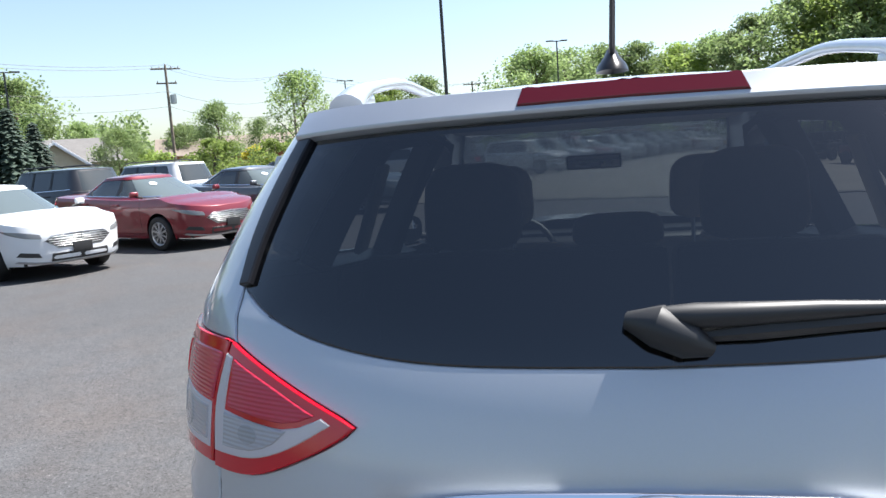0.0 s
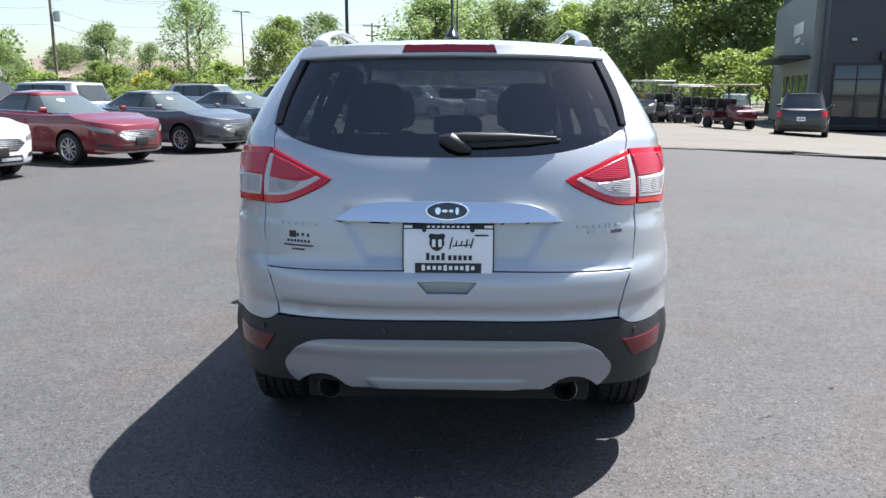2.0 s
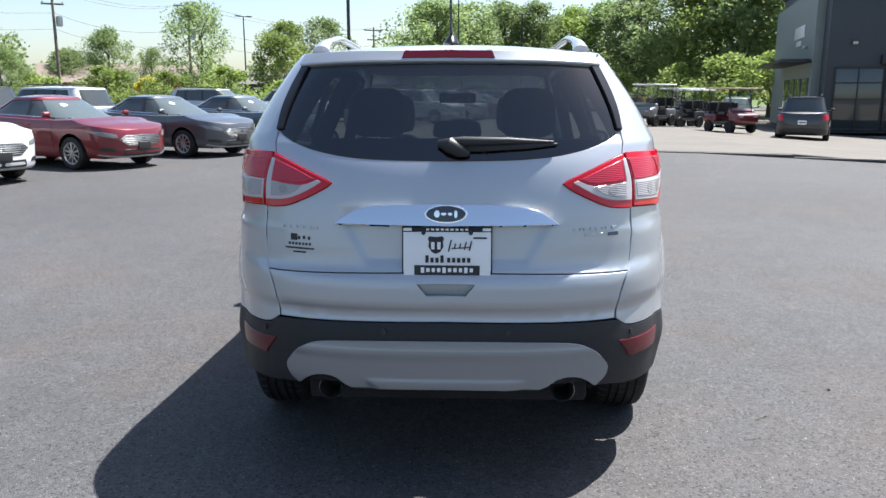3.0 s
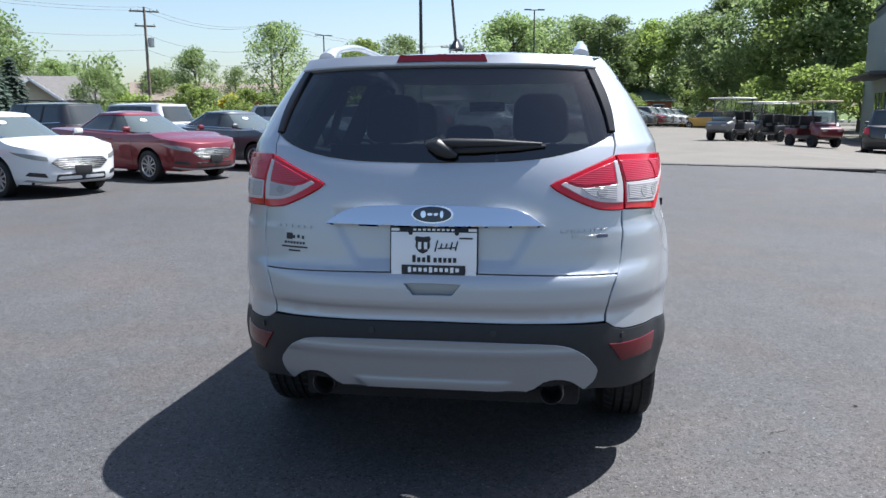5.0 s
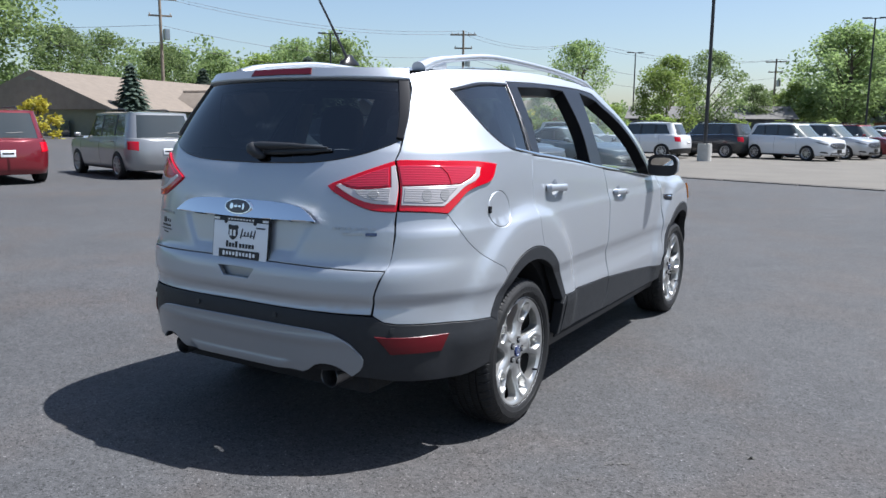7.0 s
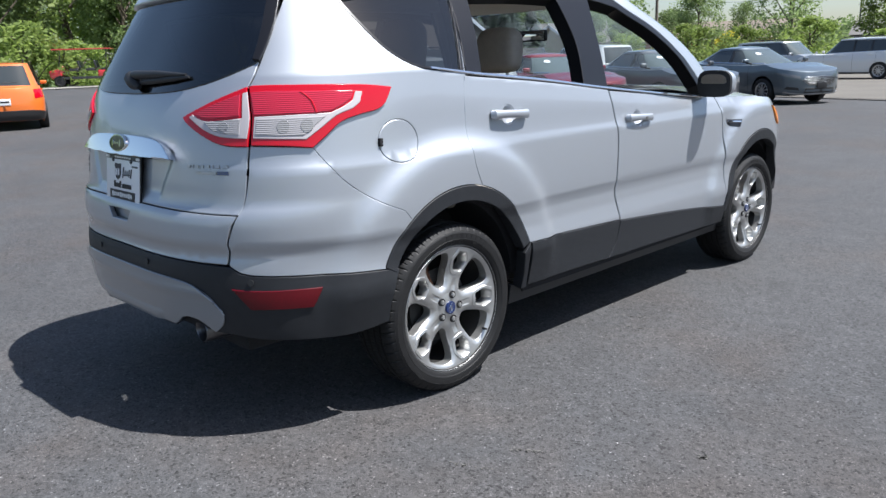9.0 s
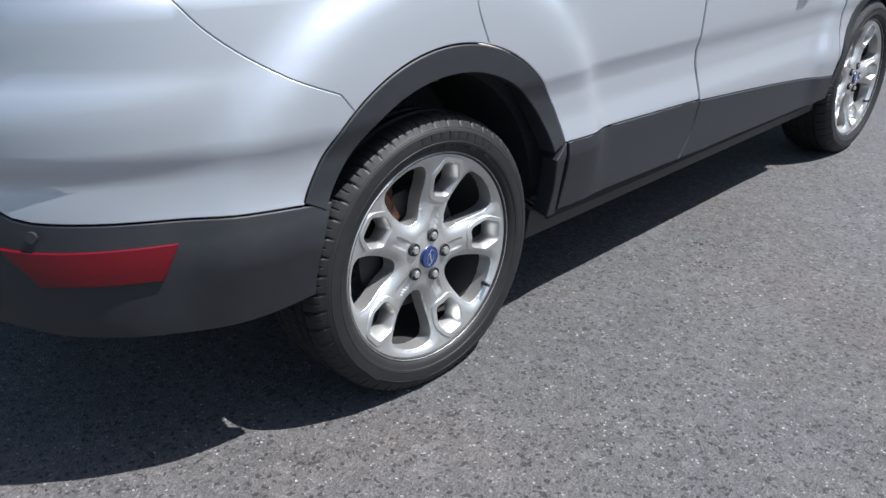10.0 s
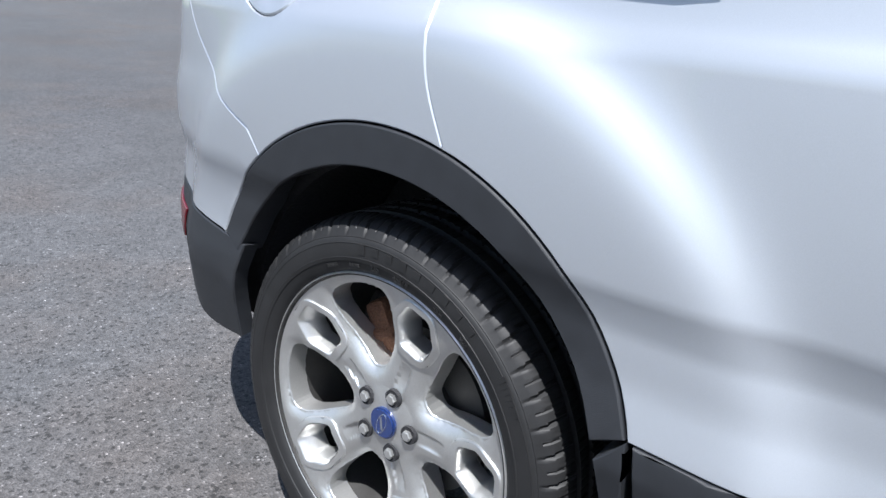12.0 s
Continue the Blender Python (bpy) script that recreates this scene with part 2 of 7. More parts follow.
def spline(pts, step=0.02):
    """A smooth open curve through the points."""
    out = []
    n = len(pts)
    for i in range(n - 1):
        p0, p1, p2, p3 = pts[max(i - 1, 0)], pts[i], pts[i + 1], pts[min(i + 2, n - 1)]
        k = max(1, int(math.dist(p1, p2) / step))
        for j in range(k):
            t = j / k
            out.append(tuple(0.5 * (2 * b + (c - a) * t + (2 * a - 5 * b + 4 * c - d) * t * t + (3 * b - a - 3 * c + d) * t ** 3) for a, b, c, d in zip(p0, p1, p2, p3)))
    out.append(tuple(pts[-1]))
    return out


def loop(*curves, step=0.02):
    """A closed outline from curves that meet in corners."""
    out = []
    for c in curves:
        for p in spline(c, step) if len(c) > 2 else spline([c[0], c[-1]], step):
            if not out or math.dist(p, out[-1]) > 1e-4:
                out.append(p)
    if math.dist(out[0], out[-1]) < 1e-4:
        out.pop()
    return out


def inside(px, py, poly):
    hit = np.zeros(len(px), bool)
    n = len(poly)
    for i in range(n):
        (x0, y0), (x1, y1) = poly[i], poly[(i + 1) % n]
        if y0 == y1:
            continue
        cross = ((y0 > py) != (y1 > py)) & (px < (x1 - x0) * (py - y0) / (y1 - y0) + x0)
        hit ^= cross
    return hit


def fill(loops, res):
    """Triangles that fill the first outline less the others, with an even grid inside."""
    verts, edges = [], []
    for lp in loops:
        n0, n = len(verts), len(lp)
        verts += [Vector(p) for p in lp]
        edges += [(n0 + i, n0 + (i + 1) % n) for i in range(n)]
    edge_pts = np.array([tuple(v) for v in verts])
    lo, hi = edge_pts[:, 0].min(), edge_pts[:, 0].max()
    zo, zi = edge_pts[:, 1].min(), edge_pts[:, 1].max()
    gx, gy = np.meshgrid(np.arange(lo + res / 2, hi, res), np.arange(zo + res / 2, zi, res))
    gx, gy = gx.ravel(), gy.ravel()
    ok = inside(gx, gy, loops[0])
    for lp in loops[1:]:
        ok &= ~inside(gx, gy, lp)
    gx, gy = gx[ok], gy[ok]
    for x, y in zip(gx, gy):
        if ((edge_pts[:, 0] - x) ** 2 + (edge_pts[:, 1] - y) ** 2).min() > (0.45 * res) ** 2:
            verts.append(Vector((x, y)))
    from_cdt = geo.delaunay_2d_cdt(verts, edges, [], 0, 1e-6)
    vs = np.array([tuple(v) for v in from_cdt[0]])
    tris = [f for f in from_cdt[2] if len(f) == 3]
    mid = np.array([vs[list(f)].mean(axis=0) for f in tris])
    ok = inside(mid[:, 0], mid[:, 1], loops[0])
    for lp in loops[1:]:
        ok &= ~inside(mid[:, 0], mid[:, 1], lp)
    return vs, [f for f, k in zip(tris, ok) if k]


def panel(name, shell, loops, material, parent, label="", thick=0.012, res=0.035, lift=0.0, mirror=0, lip=0.003, dome=None, back=None):
    """A sheet cut from the shell by outlines in (u, z), with returned edges. mirror: 1 both sides, one object each."""
    vs, tris = fill(loops, res)
    pts, nrm = [], []
    for u, z in vs:
        n = shell.normal(u, z)
        if dome:
            e = 0.003
            q = [shell.at(u + a, z + b) + n * dome(u + a, z + b) for a, b in ((e, 0), (-e, 0), (0, e), (0, -e))]
            pts.append(shell.at(u, z) + n * (lift + dome(u, z)))
            nn = (q[0] - q[1]).cross(q[2] - q[3]).normalized()
            n = nn if nn.dot(n) > 0 else n
        else:
            pts.append(shell.at(u, z) + n * lift)
        nrm.append(n)
    faces = []
    count = {}
    for f in tris:
        a, b, c = (pts[i] for i in f)
        f = tuple(f) if (b - a).cross(c - a).dot(nrm[f[0]]) > 0 else tuple(f[::-1])
        faces.append(f)
        for i in range(3):
            e = (f[i], f[(i + 1) % 3])
            count[frozenset(e)] = None if frozenset(e) in count else e
    rim = [e for e in count.values() if e]
    new_i, new_j = {}, {}
    for e in rim:
        for i in e:
            if i not in new_i:
                new_i[i] = len(pts)
                pts.append(pts[i] - (back or nrm[i]) * lip)
                nrm.append(nrm[i])
                new_j[i] = len(pts)
                pts.append(pts[i] - (back or nrm[i]) * thick)
                nrm.append(nrm[i])
    # draw the outer edge in a little, so that it rounds over
    cen = {}
    for a, b in rim:
        t = (pts[b] - pts[a]).normalized()
        o = t.cross(nrm[a])
        for i in (a, b):
            cen[i] = cen.get(i, Vector()) + o
    for i, o in cen.items():
        if o.length > 1e-6:
            pts[i] = pts[i] - o.normalized() * lip * 0.8
    top = len(faces)
    for a, b in rim:
        faces.append((b, a, new_i[a], new_i[b]))
        faces.append((new_i[b], new_i[a], new_j[a], new_j[b]))
    made = []
    for s in ((1, -1) if mirror else (1,)):
        me = bpy.data.meshes.new(name)
        me.from_pydata([(s * p.x, p.y, p.z) for p in pts], [], faces if s == 1 else [f[::-1] for f in faces])
        me.shade_smooth()
        cn = []
        for k, poly in enumerate(me.polygons):
            for li in poly.loop_indices:
                vi = me.loops[li].vertex_index
                n = nrm[vi]
                n = Vector((s * n.x, n.y, n.z))
                if k >= top:
                    out = poly.normal
                    n = (n + out).normalized() if vi in cen else out
                cn.append(n)
        me.normals_split_custom_set(cn)
        made.append(obj(name, me, material, parent, label))
    return made if mirror else made[0]


def rings(name, curves, material, parent, label="", cap=True, angle=38):
    """A skin over closed or open rings of equal length; cap: one face closes the last."""
    n = len(curves[0])
    verts = [p for c in curves for p in c]
    faces = [(i * n + k, i * n + (k + 1) % n, (i + 1) * n + (k + 1) % n, (i + 1) * n + k) for i in range(len(curves) - 1) for k in range(n)]
    if cap:
        faces.append(tuple((len(curves) - 1) * n + k for k in range(n)))
    return raw(name, verts, faces, material, parent, label, True, angle)


# ---- the silver crossover ----
suv = tagged(empty("suv"), "silver metallic compact SUV with dark plastic cladding, tailgate shut", "car")
BELT = pch([-1.0, -0.6, -0.08, 0.2, 1.13, 1.9, 2.6], [1.34, 1.33, 1.30, 1.262, 1.168, 1.09, 1.05])
WIDE = pch([0.20, 0.30, 0.45, 0.53, 0.57, 0.62, 0.67, 0.695, 0.73, 0.85, 0.985, 1.01, 1.06, 1.10, 1.3, 1.53, 1.60, 1.66, 1.72],
           [0.865, 0.886, 0.893, 0.897, 0.892, 0.886, 0.886, 0.890, 0.899, 0.902, 0.900, 0.889, 0.876, 0.860, 0.79, 0.69, 0.655, 0.615, 0.57])


def suv_width(y, z):
    b = BELT(y)
    if z > b:
        zz = 1.10 + (z - b) * 0.56 / (1.66 - b)
    elif z > 1.0:
        zz = 1.0 + (z - 1.0) * 0.10 / (b - 1.0)
    else:
        zz = z
    return WIDE(zz)


def suv_flare(y, z):
    """The swell of the panels round each wheel arch."""
    f = 0.0
    for c in (0.03, 2.71):
        r = math.hypot(y - c, (z - 0.42) * 1.0)
        f += 0.031 / (1 + math.exp((r - 0.600) / 0.019))
    return f * min(1.0, max(0.0, (z - 0.30) / 0.2))


REAR = pch([0.25, 0.40, 0.48, 0.60, 0.655, 0.70, 0.735, 0.80, 0.835, 0.86, 0.95, 1.06, 1.18, 1.235, 1.40, 1.58, 1.64],
           [0.755, 0.838, 0.853, 0.862, 0.855, 0.841, 0.854, 0.851, 0.841, 0.821, 0.806, 0.790, 0.760, 0.740, 0.652, 0.546, 0.511])
NOSE_LOW = pch([0.25, 0.4, 0.6, 0.8, 1.0, 1.1], [0.78, 0.84, 0.86, 0.84, 0.74, 0.66])
NOSE_TOP = pch([1.0, 1.09, 1.29, 1.467, 1.587, 1.66, 1.70], [1.20, 1.14, 0.96, 0.66, 0.34, 0.16, 0.10])
ROOF_EDGE = pch([-0.70, -0.4, 0.0, 0.4, 0.9, 1.3, 1.7], [1.612, 1.638, 1.670, 1.690, 1.690, 1.668, 1.628])
low = Shell(0.925, suv_width, -0.10, REAR, 3.1, 2.69, NOSE_LOW, 2.5, 0.8, suv_flare)
top = Shell(0.925, suv_width, -0.10, REAR, 3.1, 1.45, NOSE_TOP, 4.5, 1.1, suv_flare)
S, R = top.side, top.back
LS = low.side


def mir(curve):
    return [(-u, z) for u, z in curve[::-1]]


ARCH_R = (0.03, 0.42, 0.432)
ARCH_F = (2.71, 0.42, 0.432)
lamp_bottom = [R(0.690, 1.068), S(-0.66, 1.062), S(-0.582, 1.054)]
lamp_outer = [S(-0.582, 1.054), S(-0.537, 1.090), S(-0.478, 1.135), S(-0.405, 1.156), S(-0.335, 1.168), S(-0.297, 1.19), S(-0.262, 1.243)]
lamp_top = [S(-0.262, 1.243), S(-0.41, 1.258), R(0.70, 1.266), R(0.655, 1.262)]
bumper_top = [S(-0.365, 0.594), S(-0.50, 0.604), S(-0.64, 0.613), R(0.70, 0.626), R(0.66, 0.642), R(0.640, 0.657)]
door_rear = [S(0.125, 1.268), S(0.110, 1.19), S(0.102, 1.09), S(0.098, 1.00), S(0.108, 0.92), S(0.14, 0.842)]
crease = [S(-0.582, 1.054), S(-0.50, 0.94), S(-0.39, 0.855), S(-0.27, 0.797)]


def arch_line(a0, a1, c=ARCH_R, sh=S, n=20):
    return [sh(c[0] + c[2] * math.cos(radians(a0 + (a1 - a0) * k / n)), c[1] + c[2] * math.sin(radians(a0 + (a1 - a0) * k / n))) for k in range(n + 1)]


a_tip = math.degrees(math.atan2(0.797 - 0.42, -0.27 - 0.03))
a_bum = math.degrees(math.atan2(0.592 - 0.42, -0.37 - 0.03))
a_door = math.degrees(math.atan2(0.842 - 0.42, 0.14 - 0.03))
a_sill = math.degrees(math.atan2(0.545 - 0.42, 0.445 - 0.03))

# rear corner, quarter panel, doors, fender
panel("rear_corner", top, [loop([R(0.690, 1.066), R(0.692, 0.95), R(0.682, 0.87), R(0.664, 0.80), R(0.645, 0.735), R(0.636, 0.661)], bumper_top[::-1],
                              arch_line(a_bum, a_tip), crease[::-1], lamp_bottom[::-1])], M_SILVER, suv, mirror=1)
q_win = loop([S(-0.33, 1.552), S(-0.285, 1.46), S(-0.22, 1.38), S(-0.13, 1.325), S(-0.03, 1.305)], [S(-0.03, 1.305), S(0.115, 1.292)], [S(0.115, 1.292), S(0.235, 1.602)],
             [S(0.235, 1.602), S(-0.05, 1.590), S(-0.33, 1.552)])
quarter = loop(crease, arch_line(a_tip, a_door), door_rear[::-1], [S(0.135, 1.268), S(0.245, 1.622)], [S(0.245, 1.622), S(0.245, 1.682)],
               [S(0.245, 1.682), S(-0.05, 1.665), S(-0.35, 1.641), R(0.565, 1.616)], [R(0.565, 1.612), R(0.600, 1.56), R(0.632, 1.45), R(0.655, 1.35), R(0.655, 1.262)],
               lamp_top[::-1], lamp_outer[::-1])
fuel = [tuple(p) for p in (S(-0.25 + 0.0915 * math.cos(k / 36 * math.tau), 1.05 + 0.0785 * math.sin(k / 36 * math.tau)) for k in range(36))]
panel("quarter_panel", top, [quarter, q_win, fuel], M_SILVER, suv, res=0.020)
panel("quarter_panel", top, [mir(quarter), mir(q_win)], M_SILVER, suv)
fd = panel("fuel_door", top, [[(S(-0.25 + 0.090 * math.cos(k / 36 * math.tau), 1.05 + 0.077 * math.sin(k / 36 * math.tau))) for k in range(36)]], M_SILVER, suv, "round silver fuel door")
part("fuel_door_pull", box(0.02, 0.016, 0.03, Matrix.Translation(top.at(*S(-0.334, 1.052), 0.0)), 0.004), M_DARK, fd)
panel("quarter_glass", top, [q_win], M_TINT, suv, "dark tinted quarter window", lift=-0.006, thick=0.004, mirror=1)
rd_low = [S(0.445, 0.545), S(1.19, 0.520)]
mid_seam = [S(1.185, 0.520), S(1.165, 0.60), S(1.145, 0.68), S(1.150, 0.90), S(1.140, 1.02), S(1.115, 1.167)]
belt_r = [S(1.115, 1.167), S(0.65, 1.222), S(0.135, 1.268)]
def cup(y, z, sh=S):
    u0 = sh(y, z)[0]
    return lambda u, zz: -0.016 * max(0.0, 1 - ((u - u0) ** 2 + (zz - z) ** 2) / 0.043 ** 2)


def disc(y, z, r, sh):
    u0 = sh(y, z)[0]
    return [(u0 + r * math.cos(k / 32 * math.tau), z + r * math.sin(k / 32 * math.tau)) for k in range(32)]


rear_door = panel("rear_door", top, [loop(door_rear, arch_line(a_door, a_sill), rd_low, mid_seam, belt_r), disc(0.36, 1.100, 0.043, S)], M_SILVER, suv, mirror=1, res=0.017)
fseam = [LS(2.29, 0.425), LS(2.245, 0.62), LS(2.235, 0.80), LS(2.225, 0.95), LS(2.19, 1.075)]
fm = [LS(1.195, 0.516), LS(1.175, 0.60), LS(1.155, 0.68), LS(1.160, 0.90), LS(1.150, 1.02), LS(1.125, 1.163)]
front_door = panel("front_door", low, [loop([LS(1.195, 0.516), LS(1.8, 0.472), LS(2.29, 0.425)], fseam, [LS(2.19, 1.075), LS(1.9, 1.09), LS(1.5, 1.126), LS(1.125, 1.163)], fm[::-1]), disc(1.335, 1.015, 0.043, LS)],
                   M_SILVER, suv, mirror=1, res=0.024)
for k in (0, 1):
    f = (lambda lp: lp) if k == 0 else mir
    g = (lambda fn: fn) if k == 0 else (lambda fn: (lambda u, z: fn(-u, z)))
    panel("handle_cup", top, [f(disc(0.36, 1.100, 0.0425, S))], M_SILVER, rear_door[k], dome=g(cup(0.36, 1.100)), res=0.008, thick=0.004)
    panel("handle_cup", low, [f(disc(1.335, 1.015, 0.0425, LS))], M_SILVER, front_door[k], dome=g(cup(1.335, 1.015, LS)), res=0.008, thick=0.004)
fender = loop([LS(2.20, 1.075), LS(2.235, 0.95), LS(2.245, 0.80), LS(2.255, 0.62), LS(2.283, 0.44)], arch_line(177, 20, ARCH_F, LS), [LS(3.12, 0.565), low.nose(0.6, 0.55)],
              [low.nose(0.6, 0.55), low.nose(0.62, 0.75), low.nose(0.60, 0.90)], [low.nose(0.60, 0.90), low.nose(0.72, 0.94), LS(3.2, 1.0), LS(2.8, 1.045), LS(2.20, 1.075)])
panel("front_fender", low, [fender], M_SILVER, suv, mirror=1)
panel("headlamp", low, [loop([low.nose(0.62, 0.80), low.nose(0.80, 0.83), LS(3.02, 0.91)], [LS(3.02, 0.91), LS(2.86, 0.985)], [LS(2.86, 0.985), LS(3.1, 0.95), low.nose(0.62, 0.88)], [low.nose(0.62, 0.88), low.nose(0.62, 0.80)])],
      M_CLEAR, suv, "clear headlamp with amber corner", lift=0.006, mirror=1)
panel("side_marker", low, [loop([LS(2.86, 0.985), LS(2.93, 0.90), LS(2.99, 0.86)], [LS(2.99, 0.86), LS(3.0, 0.92)], [LS(3.0, 0.92), LS(2.86, 0.985)])], M_AMBER, suv, "amber side marker", lift=0.010, mirror=1)
panel("fender_vent", low, [loop([LS(2.275, 0.940), LS(2.435, 0.930)], [LS(2.435, 0.930), LS(2.405, 0.888)], [LS(2.405, 0.888), LS(2.305, 0.898)], [LS(2.305, 0.898), LS(2.275, 0.940)])], M_BLACK, suv, "black fender vent with chrome bar", lift=0.003, mirror=1)
panel("vent_bar", low, [loop([LS(2.28, 0.932), LS(2.42, 0.922)], [LS(2.42, 0.922), LS(2.41, 0.912)], [LS(2.41, 0.912), LS(2.285, 0.922)], [LS(2.285, 0.922), LS(2.28, 0.932)])], M_CHROME, suv, lift=0.007, mirror=1)


def wrap_nose(x, z):
    """u past the middle of the nose for the left side, so that a front panel is one piece."""
    u, _ = low.nose(abs(x), z)
    return (u if x >= 0 else 2 * low.end - u), z


class NoseShell(Shell):
    def at(self, u, z, lift=0.0):
        if u > self.end:
            p = Shell.at(self, 2 * self.end - u, z)
            p.x = -p.x
        else:
            p = Shell.at(self, u, z)
        return p + self.normal(u, z) * lift if lift else p


nose = NoseShell(0.925, suv_width, -0.10, REAR, 3.1, 2.69, NOSE_LOW, 2.5, 0.8, suv_flare)
wind = NoseShell(0.925, suv_width, -0.10, REAR, 3.1, 1.45, NOSE_TOP, 4.5, 1.1, suv_flare)
N = wrap_nose
panel("front_bumper", nose, [loop([N(0.592, 0.40), N(-0.592, 0.40)], [N(-0.592, 0.40), N(-0.592, 0.895)], [N(-0.592, 0.895), N(0, 0.87), N(0.592, 0.895)], [N(0.592, 0.895), N(0.592, 0.40)])], M_SILVER, suv)
panel("grille", nose, [loop([N(0.5, 0.62), N(-0.5, 0.62)], [N(-0.5, 0.62), N(-0.55, 0.80)], [N(-0.55, 0.80), N(0.55, 0.80)], [N(0.55, 0.80), N(0.5, 0.62)])], M_BLACK, suv, "black grille with chrome bars", lift=0.006)
panel("front_valance", nose, [loop([LS(3.09, 0.555), N(0.6, 0.545), N(0, 0.40), N(-0.6, 0.545), (2 * low.end - LS(3.09, 0.555)[0], 0.555)], [(2 * low.end - LS(3.09, 0.555)[0], 0.555), (2 * low.end - LS(3.06, 0.30)[0], 0.30)],
                                 [(2 * low.end - LS(3.06, 0.30)[0], 0.30), N(0, 0.28), LS(3.06, 0.30)], [LS(3.06, 0.30), LS(3.09, 0.555)])], M_PLASTIC, suv)

# cladding: arches, sills, rear bumper
def arch_clad(c, sh, a0, a1):
    inner = (c[0], c[1] - 0.02, 0.388)
    o, i = arch_line(a0, a1, (c[0], c[1], c[2] - 0.003), sh), arch_line(a1 + 2, a0 - 2, inner, sh)
    return loop(o, [o[-1], i[0]], i, [i[-1], o[0]])


panel("rear_arch_trim", top, [arch_clad(ARCH_R, S, a_bum - 1, a_sill + 0.4)], M_PLASTIC, suv, "matt dark grey wheel arch trim", lift=0.002, thick=0.05, mirror=1, res=0.025)
panel("front_arch_trim", low, [arch_clad(ARCH_F, LS, 184, 8)], M_PLASTIC, suv, "matt dark grey wheel arch trim", lift=0.005, thick=0.05, mirror=1, res=0.025)
sill_r = loop([LS(0.452, 0.5435), LS(1.186, 0.5185)], [LS(1.186, 0.5185), LS(1.16, 0.42), LS(1.10, 0.335)], [LS(1.10, 0.335), LS(0.455, 0.345)], [LS(0.455, 0.345), LS(0.46, 0.46), LS(0.452, 0.5435)])
sill_f = loop([LS(1.192, 0.5145), LS(1.8, 0.4705), LS(2.30, 0.4225)], [LS(2.30, 0.4225), LS(2.29, 0.325)], [LS(2.29, 0.325), LS(1.106, 0.335)], [LS(1.106, 0.335), LS(1.166, 0.42), LS(1.192, 0.5145)])
foot = loop([S(0.4045, 0.505), S(0.4435, 0.5455)], [S(0.4435, 0.5455), S(0.447, 0.335)], [S(0.447, 0.335), S(0.412, 0.335)], [S(0.412, 0.335), S(0.4175, 0.40), S(0.4145, 0.45), S(0.4045, 0.505)])
panel("arch_foot", top, [foot], M_PLASTIC, suv, lift=0.004, thick=0.05, mirror=1, res=0.025)
panel("rear_sill_trim", low, [sill_r], M_PLASTIC, suv, lift=0.004, mirror=1, res=0.017)
panel("front_sill_trim", low, [sill_f], M_PLASTIC, suv, lift=0.004, mirror=1)
panel("rocker", low, [loop([LS(0.40, 0.335), LS(2.35, 0.328)], [LS(2.35, 0.328), LS(2.35, 0.24)], [LS(2.35, 0.24), LS(0.40, 0.24)], [LS(0.40, 0.24), LS(0.40, 0.335)])], M_SHADE, suv, lift=-0.045, thick=0.05, mirror=1)
ins_half = [(0.0, 0.602), (0.25, 0.600), (0.45, 0.590), (0.53, 0.565), (0.585, 0.515), (0.606, 0.478), (0.590, 0.435), (0.555, 0.408)]
ins_under = [(0.555, 0.408), (0.535, 0.425), (0.50, 0.447), (0.455, 0.455), (0.41, 0.447), (0.375, 0.420), (0.345, 0.408)]
ins_low = [(0.345, 0.408), (0.30, 0.412), (0.0, 0.415)]


def sym(*curves):
    right = [[R(*p) for p in c] for c in curves]
    return loop(*right, *[mir(c) for c in right[::-1]])


right_top = [R(0.0, 0.668), R(0.40, 0.664), R(0.640, 0.654)]
right_out = [R(0.640, 0.654), R(0.66, 0.639), R(0.70, 0.623), S(-0.64, 0.610), S(-0.50, 0.601), S(-0.372, 0.591), S(-0.302, 0.585)]
right_end = [S(-0.302, 0.585), S(-0.325, 0.53), S(-0.342, 0.46), S(-0.348, 0.385)]
right_low = [S(-0.348, 0.385), S(-0.48, 0.370), S(-0.62, 0.372), R(0.70, 0.385), R(0.62, 0.40), R(0.555, 0.405)]
right_mid = [R(0.555, 0.405), R(0.50, 0.45), R(0.455, 0.458), R(0.41, 0.45), R(0.345, 0.400)]
right_cen = [R(0.345, 0.400), R(0.0, 0.402)]
bumper = loop(right_top, right_out, right_end, right_low, right_mid, right_cen, mir(right_cen), mir(right_mid), mir(right_low), mir(right_end), mir(right_out), mir(right_top))
bp = panel("rear_bumper", top, [bumper], M_PLASTIC, suv, "matt dark grey rear bumper", thick=0.03)
def insert_form(u, z):
    """A rounded upper edge and a raised step low in the middle."""
    step = 1 / (1 + math.exp((z - 0.447) / 0.003)) / (1 + math.exp((abs(u) - 0.30 + 0.9 * (0.447 - z)) / 0.008))
    return 0.006 * math.exp(-((z - 0.555) / 0.02) ** 2) + 0.008 * step


